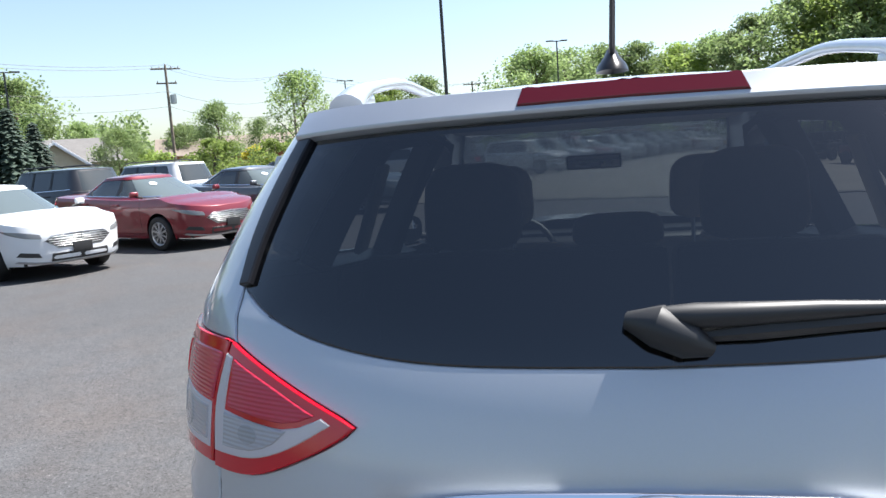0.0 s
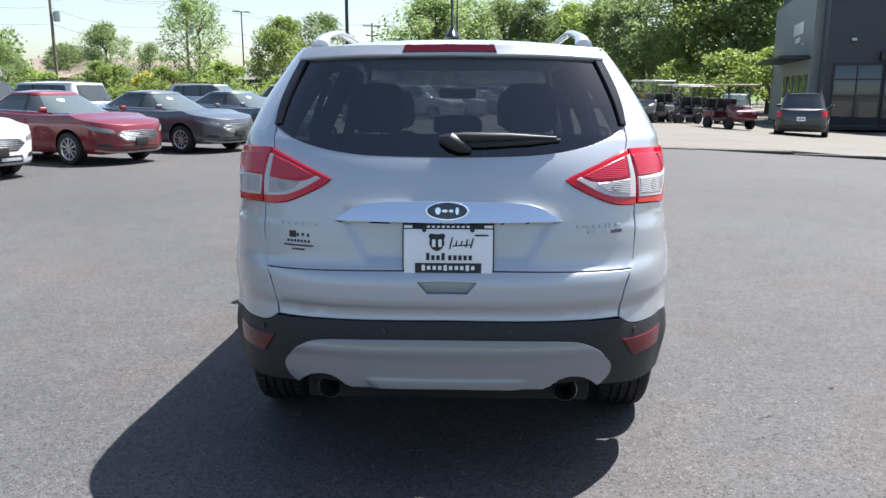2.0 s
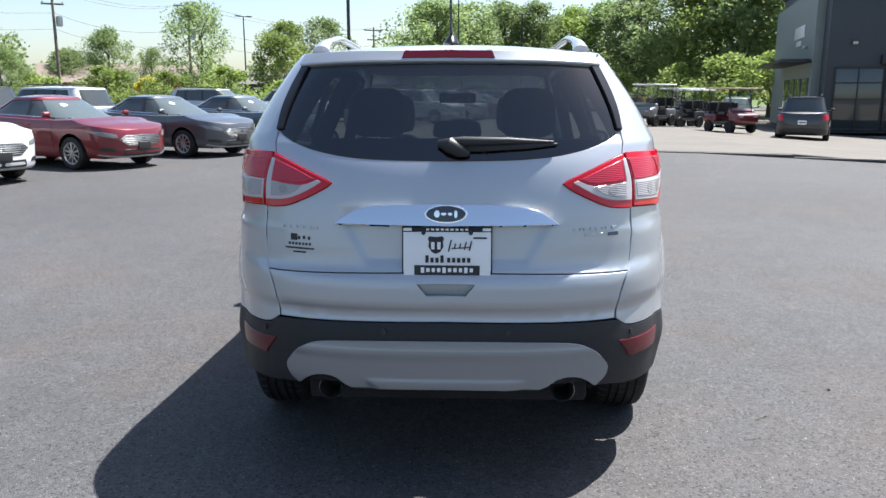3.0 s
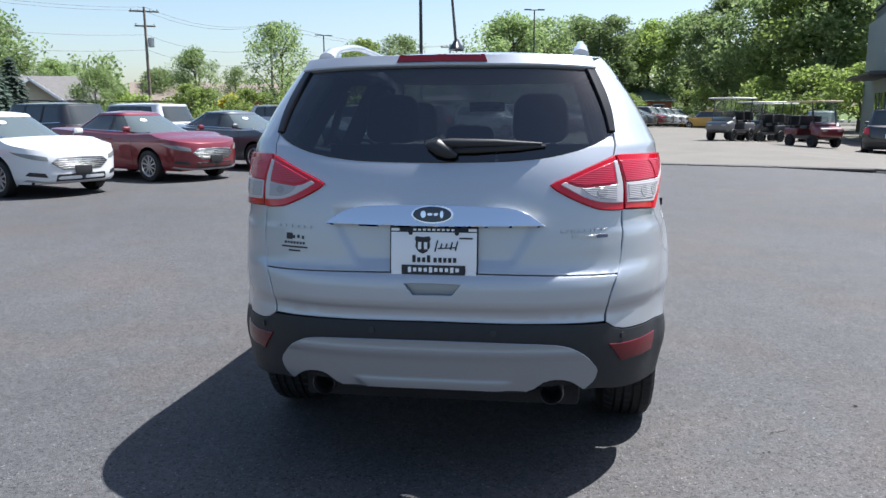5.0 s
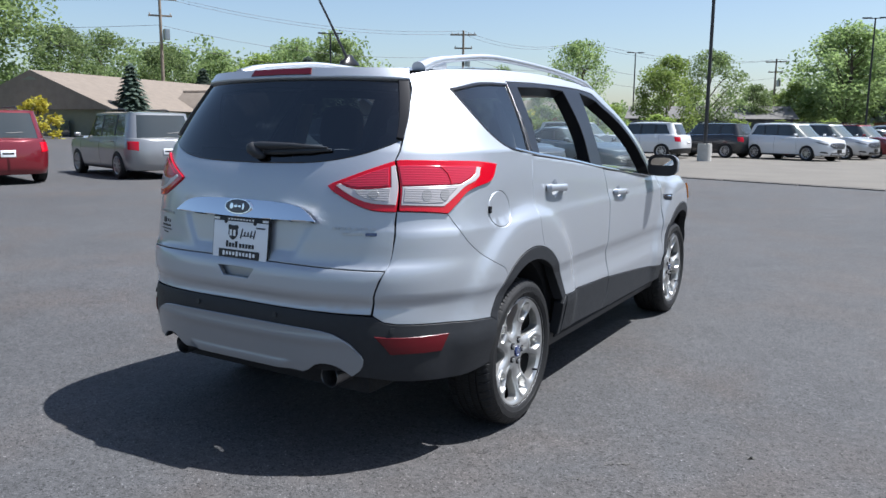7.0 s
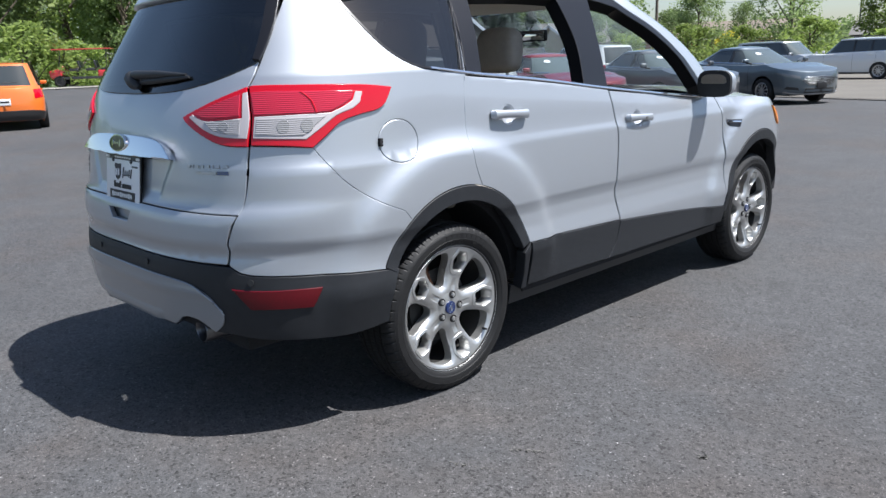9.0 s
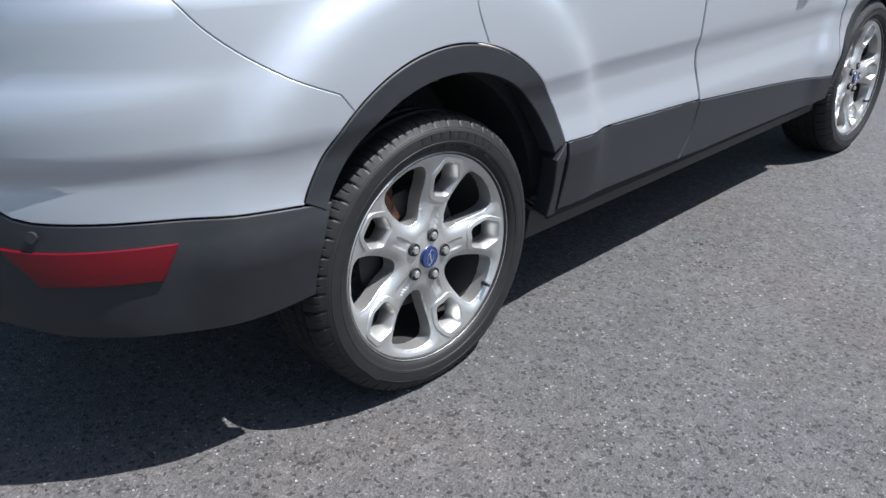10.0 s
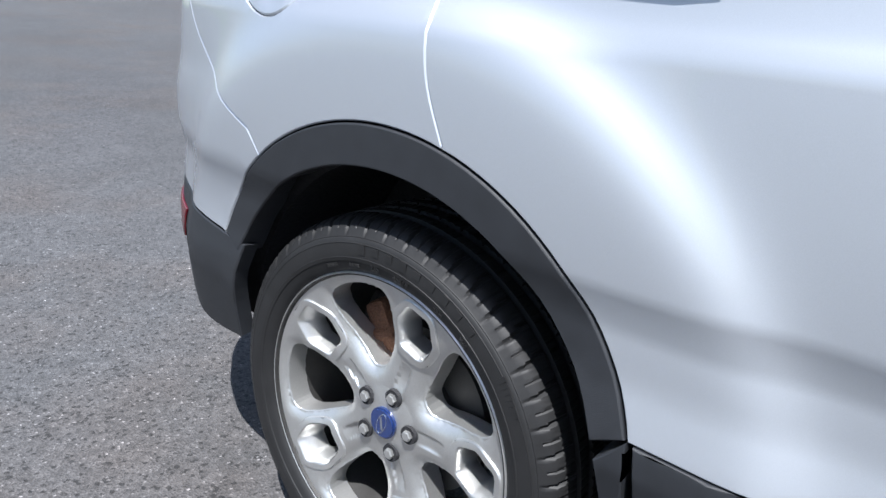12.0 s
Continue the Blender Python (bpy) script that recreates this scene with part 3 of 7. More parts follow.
panel("bumper_insert", top, [sym(ins_half, ins_under, ins_low)], M_INSERT, bp, "satin silver-grey lower insert", lift=0.007, dome=insert_form, res=0.012)
refl = loop([R(0.645, 0.577), R(0.72, 0.570), S(-0.595, 0.566)], [S(-0.595, 0.566), S(-0.63, 0.497)], [S(-0.63, 0.497), R(0.695, 0.502)], [R(0.695, 0.502), R(0.645, 0.577)])
panel("reflector", top, [refl], M_REFLECT, bp, "red rear reflector", lift=0.005, mirror=1)
for x, z in ((0.70, 0.600), (-0.70, 0.600), (0.225, 0.633), (-0.225, 0.633)):
    p = top.at(*R(x, z), 0.002)
    part("parking_sensor", cyl(0.011, 0.008, Matrix.Translation(p) @ top.normal(*R(x, z)).to_track_quat("Z", "Y").to_matrix().to_4x4(), seg=16), M_SHADE, bp)

# tailgate
gate = tagged(empty("tailgate"), "silver tailgate, shut")
gate.parent = suv
gl_out = [(0.686, 1.066), (0.636, 1.068), (0.58, 1.079), (0.495, 1.116), (0.438, 1.147), (0.420, 1.162)]
gl_top = [(0.420, 1.162), (0.440, 1.173), (0.495, 1.196), (0.571, 1.228), (0.652, 1.262)]
glass_base = [(0.0, 1.243), (0.30, 1.250), (0.48, 1.275), (0.60, 1.315), (0.650, 1.345)]
gate_upper = sym([(0.0, 0.853), (0.35, 0.848), (0.676, 0.838)], [(0.676, 0.838), (0.686, 0.90), (0.688, 0.97), (0.686, 1.066)], gl_out, gl_top, [(0.652, 1.262), (0.650, 1.345)], glass_base[::-1])
panel("gate_skin", top, [gate_upper], M_SILVER, gate, res=0.014,
      dome=lambda u, z: -0.011 * (1 / (1 + math.exp((abs(u) - 0.29 - 0.60 * (z - 0.87)) / 0.007))) * (1 / (1 + math.exp((z - 1.06) / 0.010))) * (1 / (1 + math.exp((0.880 - z) / 0.006))))
handle_hole = sym([(0.0, 0.812), (0.105, 0.810)], [(0.105, 0.810), (0.072, 0.768)], [(0.072, 0.768), (0.0, 0.769)])
panel("gate_lower_skin", top, [sym([(0.0, 0.672), (0.40, 0.668), (0.628, 0.663)], [(0.628, 0.663), (0.640, 0.735), (0.658, 0.80), (0.673, 0.834)], [(0.673, 0.834), (0.35, 0.844), (0.0, 0.849)]), handle_hole], M_SILVER, gate, thick=0.02)
panel("handle_recess", top, [sym([(0.0, 0.825), (0.13, 0.823)], [(0.13, 0.823), (0.09, 0.755)], [(0.09, 0.755), (0.0, 0.756)])], M_INSERT, gate, lift=-0.028, thick=0.005)
panel("rear_glass", top, [sym(glass_base, [(0.650, 1.345), (0.640, 1.42), (0.615, 1.50), (0.575, 1.585)], [(0.575, 1.585), (0.30, 1.592), (0.0, 1.594)])], M_TINT, gate, "dark tinted rear window", lift=0.001, thick=0.005)
panel("glass_edge", top, [loop([R(0.655, 1.345), R(0.645, 1.42), R(0.62, 1.50), R(0.58, 1.585)], [R(0.58, 1.585), R(0.545, 1.59)], [R(0.545, 1.59), R(0.585, 1.50), R(0.615, 1.42), R(0.632, 1.35)], [R(0.632, 1.35), R(0.655, 1.345)])], M_BLACK, gate, "black side spoiler", lift=0.012, mirror=1)
panel("spoiler", top, [sym([(0.0, 1.596), (0.35, 1.592), (0.582, 1.582)], [(0.582, 1.582), (0.56, 1.628)], [(0.56, 1.628), (0.30, 1.636), (0.0, 1.638)])], M_SILVER, gate, lift=0.020, thick=0.045, lip=0.006)
panel("brake_lamp", top, [sym([(0.0, 1.606), (0.175, 1.604)], [(0.175, 1.604), (0.165, 1.632)], [(0.165, 1.632), (0.0, 1.634)])], M_DEEPRED, gate, "dark red high brake lamp", lift=0.024, thick=0.02)
chrome = sym([(0.0, 1.092), (0.20, 1.088), (0.30, 1.078), (0.345, 1.060), (0.375, 1.040), (0.40, 1.020)], [(0.40, 1.020), (0.0, 1.016)])
panel("chrome_strip", top, [chrome], M_CHROME, gate, "broad chrome strip", lift=0.016, thick=0.03, dome=lambda u, z: 0.018 * (1.1 - z) / 0.08)


def oval(cx, cz, a, b, n=40):
    return [R(cx + a * math.cos(k / n * math.tau), cz + b * math.sin(k / n * math.tau)) for k in range(n)]


panel("emblem", top, [oval(0, 1.057, 0.077, 0.033)], M_CHROME, gate, "oval emblem, dark with a chrome rim", lift=0.034, res=0.01)
panel("emblem_face", top, [oval(0, 1.057, 0.071, 0.028)], M_EMBLEM, gate, lift=0.036, res=0.01)
for ex, ea, eb in ((-0.032, 0.010, 0.012), (-0.008, 0.010, 0.005), (0.014, 0.008, 0.005), (0.035, 0.006, 0.013)):
    panel("emblem_mark", top, [oval(ex, 1.057, ea, eb, 20)], M_CHROME, gate, lift=0.038, thick=0.003, res=0.01, lip=0.0006)


def gate_mark(cx, z, w, h, m, lift=0.0025):
    panel("lettering_bar", top, [loop([R(cx - w / 2, z - h / 2), R(cx + w / 2, z - h / 2)], [R(cx + w / 2, z - h / 2), R(cx + w / 2, z + h / 2)], [R(cx + w / 2, z + h / 2), R(cx - w / 2, z + h / 2)], [R(cx - w / 2, z + h / 2), R(cx - w / 2, z - h / 2)])], m, gate, lift=lift, thick=0.002, res=0.03, lip=0.0005)


for k, w in enumerate((0.018, 0.007, 0.018, 0.016, 0.018, 0.007, 0.018, 0.024)):
    gate_mark(0.468 + (0.0, 0.019, 0.038, 0.061, 0.085, 0.104, 0.123, 0.150)[k], 0.998 + 0.0003 * k, w * 0.8, 0.010, M_STEEL, 0.004)
gate_mark(0.545, 0.978, 0.085, 0.010, M_STEEL, 0.004)
gate_mark(0.612, 0.978, 0.040, 0.013, M_BLUE, 0.004)
for k in range(6):
    gate_mark(-0.615 + k * 0.027, 1.000, 0.016, 0.010, M_STEEL, 0.004)
for k in range(4):
    gate_mark(-0.567 + 0.020 * k, 0.962 - 0.002 * (k % 2), 0.026 if k == 0 else 0.009, 0.024 if k == 0 else 0.012, M_INK, 0.002)
for k in range(7):
    gate_mark(-0.585 + 0.0135 * k, 0.938, 0.008, 0.009, M_INK, 0.002)
gate_mark(-0.545, 0.922, 0.115, 0.006, M_INK, 0.002)
gate_mark(-0.545, 0.908, 0.05, 0.006, M_INK, 0.002)

# tail lamps: gate half and body half
glamp = loop([R(*p) for p in gl_out], [R(*p) for p in gl_top], [R(0.652, 1.262), R(0.683, 1.16), R(0.686, 1.066)])
b_all = loop([R(0.694, 1.070), S(-0.66, 1.064), S(-0.582, 1.054)], lamp_outer, lamp_top, [R(0.659, 1.262), R(0.688, 1.16), R(0.694, 1.070)])
b_frost = loop([R(0.698, 1.092), S(-0.66, 1.087), S(-0.598, 1.083)], [S(-0.598, 1.083), S(-0.555, 1.113), S(-0.492, 1.157), S(-0.430, 1.178), S(-0.402, 1.196), S(-0.388, 1.232)], [S(-0.388, 1.232), S(-0.414, 1.235)],
               [S(-0.414, 1.235), S(-0.428, 1.206), S(-0.46, 1.188), S(-0.51, 1.168)], [S(-0.51, 1.168), R(0.694, 1.164)], [R(0.694, 1.164), R(0.698, 1.092)])
b_clear = loop([R(0.703, 1.103), S(-0.66, 1.098), S(-0.603, 1.096)], [S(-0.603, 1.096), S(-0.528, 1.158)], [S(-0.528, 1.158), R(0.700, 1.158)], [R(0.700, 1.158), R(0.703, 1.103)])
b_red = loop([R(0.692, 1.168), S(-0.512, 1.172)], [S(-0.512, 1.172), S(-0.465, 1.192), S(-0.434, 1.210), S(-0.420, 1.238)], [S(-0.420, 1.238), R(0.71, 1.245), R(0.670, 1.242)], [R(0.670, 1.242), R(0.692, 1.168)])
b_rib = loop([S(-0.560, 1.170), S(-0.552, 1.170)], [S(-0.552, 1.170), S(-0.560, 1.21), S(-0.585, 1.241)], [S(-0.585, 1.241), S(-0.593, 1.241)], [S(-0.593, 1.241), S(-0.568, 1.21), S(-0.560, 1.170)])
g_frost = loop([R(0.682, 1.092), R(0.60, 1.098), R(0.53, 1.122), R(0.456, 1.163)], [R(0.456, 1.163), R(0.472, 1.172)], [R(0.472, 1.172), R(0.54, 1.150), R(0.660, 1.160)], [R(0.660, 1.160), R(0.646, 1.240)], [R(0.646, 1.240), R(0.660, 1.244)],
               [R(0.660, 1.244), R(0.682, 1.16), R(0.682, 1.092)])
g_clear = loop([R(0.660, 1.105), R(0.60, 1.109), R(0.555, 1.126), R(0.530, 1.148)], [R(0.530, 1.148), R(0.658, 1.157)], [R(0.658, 1.157), R(0.660, 1.105)])
g_red = loop([R(0.482, 1.174), R(0.54, 1.158), R(0.652, 1.166)], [R(0.652, 1.166), R(0.640, 1.238)], [R(0.640, 1.238), R(0.56, 1.208), R(0.482, 1.174)])
for s in (1, -1):
    f = (lambda lp: lp) if s == 1 else (lambda lp: mir(lp))
    lamp = panel("tail_lamp", top, [f(b_all)], M_RED, suv, "red and clear wrap-round tail lamp", lift=0.010, res=0.025)
    panel("frosted_band", top, [f(b_frost)], M_FROST, lamp, "white reflector band", lift=0.0125, thick=0.003)
    panel("red_lens", top, [f(b_red)], M_PINK, lamp, lift=0.0135, thick=0.003)
    panel("lens_rib", top, [f(b_rib)], M_RED, lamp, lift=0.0155, thick=0.003)
    panel("clear_lens", top, [f(b_clear)], M_CLEAR, lamp, lift=0.0145, thick=0.003, res=0.025)
    for yy, zz in ((-0.655, 1.129), (-0.590, 1.130)):
        b_u, b_z = S(yy, zz)
        panel("bulb", top, [[(s * b_u + 0.023 * math.cos(k / 20 * math.tau), b_z + 0.025 * math.sin(k / 20 * math.tau)) for k in range(20)]], M_BULB, lamp, lift=0.0155, thick=0.003, res=0.02)
    lamp = panel("gate_lamp", top, [f(glamp)], M_RED, gate, "red and clear tail lamp half", lift=0.010, res=0.025)
    panel("frosted_band", top, [f(g_frost)], M_FROST, lamp, "white reflector band", lift=0.0125, thick=0.003)
    panel("red_lens", top, [f(g_red)], M_PINK, lamp, lift=0.0135, thick=0.003)
    panel("clear_lens", top, [f(g_clear)], M_CLEAR, lamp, lift=0.0145, thick=0.003, res=0.025)
    b_u, b_z = R(0.605, 1.133)
    panel("bulb", top, [[(s * b_u + 0.024 * math.cos(k / 20 * math.tau), b_z + 0.016 * math.sin(k / 20 * math.tau)) for k in range(20)]], M_BULB, lamp, lift=0.0155, thick=0.003, res=0.02)

# number plate with bars for its writing
def plate_on(parent, m, w=0.325, h=0.180):
    pl = part("licence_plate", box(w, 0.006, h, m, 0.003), M_BLACK, parent, "white dealer plate, black bands above and below")
    at = lambda x, z, d=-0.0062: m @ Matrix.Translation((x, d, z))
    part("plate_face", box(w - 0.010, 0.004, h - 0.038, at(0, 0, -0.003), 0.001), M_WHITE, pl)
    for x, z, a, b in ((-0.135, -0.078, 0.042, 0.014), (0.135, -0.078, 0.042, 0.014), (-0.142, 0.080, 0.030, 0.010), (0.142, 0.080, 0.030, 0.010)):
        part("frame_corner", box(a, 0.005, b, at(x, z, -0.004), 0.001), M_WHITE, pl)
    part("lower_band", box(0.235, 0.003, 0.034, at(0, -0.066)), M_INK, pl)
    for s in (1, -1):
        part("screw", cyl(0.008, 0.004, at(s * 0.085, 0.068, -0.007) @ Matrix.Rotation(radians(90), 4, "X"), seg=12), M_INK, pl)
    # writing as bars: a script word, two words below, small lines above and below
    for k in range(9):
        part("plate_bar", box(0.0115, 0.003, 0.026 if k in (0, 3) else 0.017, at(-0.072 + k * 0.0180 + (0.006 if k > 3 else 0), -0.030 + (0.004 if k in (0, 3) else 0))), M_INK, pl)
    for k, hh in enumerate((0.044, 0.018, 0.018, 0.030, 0.036)):
        part("plate_bar", box(0.0050, 0.003, hh, at(0.010 + k * 0.0185, 0.022) @ Matrix.Rotation(radians(14), 4, "Y")), M_INK, pl)
    part("plate_bar", box(0.066, 0.003, 0.004, at(0.048, 0.014) @ Matrix.Rotation(radians(-4), 4, "Y")), M_INK, pl)
    part("plate_bar", box(0.048, 0.003, 0.006, at(0.118, 0.050)), M_INK, pl)
    b = bmesh.new()
    half = [(0.0, -0.034), (0.016, -0.026), (0.027, -0.008), (0.025, 0.012), (0.030, 0.020), (0.024, 0.030), (0.0, 0.027)]
    f = b.faces.new([b.verts.new((x, 0, z)) for x, z in half + [(-x, z) for x, z in half[-2:0:-1]]])
    ext = bmesh.ops.extrude_face_region(b, geom=[f])
    bmesh.ops.translate(b, vec=(0, 0.004, 0), verts=[e for e in ext["geom"] if isinstance(e, bmesh.types.BMVert)])
    bmesh.ops.recalc_face_normals(b, faces=b.faces)
    bmesh.ops.transform(b, matrix=at(-0.040, 0.026, -0.0078), verts=b.verts)
    shd = part("plate_shield", b, M_INK, pl, "black shield with white bars", smooth=False)
    for x in (-0.011, 0.011):
        part("shield_bar", box(0.012, 0.002, 0.026, at(-0.040 + x, 0.022, -0.0090)), M_WHITE, shd)
    for k in range(10):
        part("plate_bar_light", box(0.012, 0.001, 0.014 if k % 4 else 0.020, at(-0.088 + k * 0.0195, -0.066, -0.0080)), M_WHITE, pl)
    for k in range(9):
        part("plate_bar_light", box(0.011, 0.001, 0.007, at(-0.070 + k * 0.0175, 0.080, -0.0040)), M_WHITE, pl)
    return pl


lean = math.degrees(math.atan2(REAR(0.86) - REAR(1.0), 0.14))
plate_on(gate, pose(0.004, -0.917, 0.925, -lean * 0.8))

# rear wiper
wy = lambda x, z, l: top.at(*R(x, z), l)
bm = tube([wy(0.0, 1.300, 0.030), wy(0.06, 1.298, 0.036), wy(0.22, 1.302, 0.030), wy(0.385, 1.304, 0.014)], [0.012, 0.018, 0.013, 0.005], 10)
wiper = part("wiper", bm, M_SHADE, gate, "black rear wiper")
bm = tube([wy(0.0, 1.275, 0.012), wy(0.14, 1.284, 0.014), wy(0.30, 1.292, 0.012), wy(0.40, 1.298, 0.010)], [0.006, 0.013, 0.011, 0.005], 8)
part("wiper_blade", bm, M_SHADE, wiper)
part("wiper_cover", tube([wy(-0.03, 1.300, 0.016), wy(0.01, 1.290, 0.026), wy(0.05, 1.272, 0.024), wy(0.08, 1.262, 0.016)], [0.012, 0.030, 0.026, 0.010], 10), M_SHADE, wiper)

# roof, rails, antenna, windscreen, pillars
ring0 = []
cnt = 96
for k in range(cnt):
    u = -top.end + 2 * top.end * (k + 0.5) / cnt
    ring0.append((u, ROOF_EDGE(top.at(u, 1.63).y)))
curves = []
cy = 0.42
for i in range(9):
    s = 1 - i / 8.0
    s = math.sin(s * math.pi / 2) if i else 1.0
    c = []
    for u, z in ring0:
        p = top.at(u, z)
        h = 0.036 * (1 - s ** 2.2)
        q = Vector((p.x * s, cy + (p.y - cy) * (s * 0.96 + 0.04 * s), z + h))
        c.append(q)
    curves.append(c)
rings("roof_skin", curves[:-1], M_SILVER, suv, angle=0)
lining = [[Vector((p.x * 0.97, cy + (p.y - cy) * 0.97, p.z - 0.03)) for p in c] for c in curves[:-1]]
rings("headliner", [c[::-1] for c in lining], M_LINER, suv, "beige headliner", angle=0)


def WN(x, z):
    u, _ = wind.nose(abs(x), z)
    return (u if x >= 0 else 2 * wind.end - u), z


panel("windscreen", wind, [loop([WN(0.76, 1.10), WN(0, 1.085), WN(-0.76, 1.10)], [WN(-0.76, 1.10), WN(-0.58, 1.605)], [WN(-0.58, 1.605), WN(0, 1.618), WN(0.58, 1.605)], [WN(0.58, 1.605), WN(0.76, 1.10)])], M_GLASS, suv, "clear windscreen", lift=-0.004, thick=0.005)
r_open = loop([S(0.235, 1.270), S(0.93, 1.202)], [S(0.93, 1.202), S(0.975, 1.40), S(0.96, 1.606)], [S(0.96, 1.606), S(0.70, 1.610), S(0.345, 1.598)], [S(0.345, 1.598), S(0.235, 1.270)])
f_open = loop([S(1.12, 1.177), S(1.6, 1.126), S(2.02, 1.096)], [S(2.02, 1.096), S(2.02, 1.15)], [S(2.02, 1.15), S(1.87, 1.33), S(1.66, 1.465), S(1.44, 1.565), S(1.22, 1.604)], [S(1.22, 1.604), S(1.165, 1.40), S(1.12, 1.177)])
frame_out = loop([S(0.140, 1.272), S(1.12, 1.171), S(2.12, 1.084)], [S(2.12, 1.084), S(2.05, 1.20), S(1.93, 1.33), S(1.72, 1.475), S(1.50, 1.578), S(1.28, 1.625)], [S(1.28, 1.625), S(0.70, 1.632), S(0.248, 1.620)], [S(0.248, 1.620), S(0.140, 1.272)])
panel("door_frame", top, [frame_out, r_open, f_open], M_BLACK, suv, "gloss black window frames, windows wound down", lift=0.001, thick=0.07, mirror=1)
rail = loop([S(0.248, 1.624), S(0.70, 1.636), S(1.28, 1.629), S(1.50, 1.582), S(1.72, 1.479), S(1.93, 1.334), S(2.05, 1.204), S(2.12, 1.088)], [S(2.12, 1.088), S(2.26, 1.08)],
            [S(2.26, 1.08), WN(0.765, 1.10)], [WN(0.765, 1.10), WN(0.585, 1.605)], [WN(0.585, 1.605), WN(0.57, 1.634)], [WN(0.57, 1.634), S(1.45, 1.653), S(1.3, 1.668), S(0.9, 1.690), S(0.5, 1.690), S(0.248, 1.682)], [S(0.248, 1.682), S(0.248, 1.624)])
panel("side_rail", top, [rail], M_SILVER, suv, mirror=1, thick=0.03)
panel("belt_strip", top, [loop([S(-0.05, 1.308), S(0.19, 1.280)], [S(0.19, 1.280), S(0.65, 1.236), S(1.12, 1.180), S(1.9, 1.100), S(2.05, 1.088)], [S(2.05, 1.088), S(2.05, 1.080)], [S(2.05, 1.080), S(1.9, 1.091), S(1.12, 1.169), S(0.65, 1.224), S(0.19, 1.268)], [S(0.19, 1.268), S(-0.05, 1.300)])], M_CHROME, suv, lift=0.006, thick=0.01, mirror=1)
panel("window_seal", top, [loop([S(-0.35, 1.562), S(-0.298, 1.452), S(-0.23, 1.370), S(-0.135, 1.314), S(-0.03, 1.293)], [S(-0.03, 1.293), S(0.132, 1.278)], [S(0.132, 1.278), S(0.245, 1.614)], [S(0.245, 1.614), S(-0.05, 1.604), S(-0.35, 1.562)]), q_win], M_BLACK, suv, lift=0.002, thick=0.008, mirror=1)
RAIL_Z = pch([-0.36, -0.24, -0.12, 0.33, 0.96, 1.45, 1.60, 1.69], [1.650, 1.688, 1.706, 1.744, 1.730, 1.698, 1.676, 1.640])
for s in (1, -1):
    pts, rad = [], []
    for k in range(25):
        t = k / 24
        y = -0.36 + 2.05 * t
        e = min(t, 1 - t)
        pts.append((s * (0.535 + 0.025 * math.sin(t * math.pi)), y, RAIL_Z(y)))
        rad.append(0.020 + 0.016 * max(0, 1 - e / 0.10))
    rl = part("roof_rail", tube(pts, rad, 12, flat=0.8), M_SILVER, suv, "silver roof rail")
    for y in (-0.28, 1.58):
        part("rail_foot", box(0.030, 0.16, 0.040, pose(s * 0.54, y + 0.05, RAIL_Z(y + 0.05) - 0.022, 3), 0.014, 3), M_SILVER, rl)
bm = lathe([(0.0, 0.050), (0.012, 0.045), (0.030, 0.024), (0.045, 0.014), (0.05, 0.0)], 20, "Z")
bmesh.ops.scale(bm, vec=(0.7, 1.4, 1), verts=bm.verts)
bmesh.ops.translate(bm, vec=(0.0, -0.16, 1.695), verts=bm.verts)
ant = part("antenna_base", bm, M_BLACK, suv, "black whip antenna on the roof")
part("antenna_rod", tube([(0.0, -0.17, 1.715), (0.0, -0.32, 1.90), (0.0, -0.47, 2.08)], [0.007, 0.005, 0.004], 8), M_BLACK, ant)

# mirrors, handles
def pillow(a, d, h, m):
    """A flat plate with round corners."""
    b = cyl(1, 2, pose(0, 0, 0, 90), seg=48, bevel=0.0)
    bmesh.ops.bevel(b, geom=[e for e in b.edges if abs(e.verts[0].co.y - e.verts[1].co.y) < 0.1 and len(e.link_faces) == 2], offset=0.10, segments=2, affect="EDGES")
    for v in b.verts:
        q = v.co
        r = math.hypot(q.x, q.z)
        k = r / max((abs(q.x) ** 3.4 + abs(q.z) ** 3.4) ** (1 / 3.4), 1e-6)
        v.co = Vector((q.x * k * a, q.y * d, q.z * k * h))
    bmesh.ops.transform(b, matrix=m, verts=b.verts)
    return b


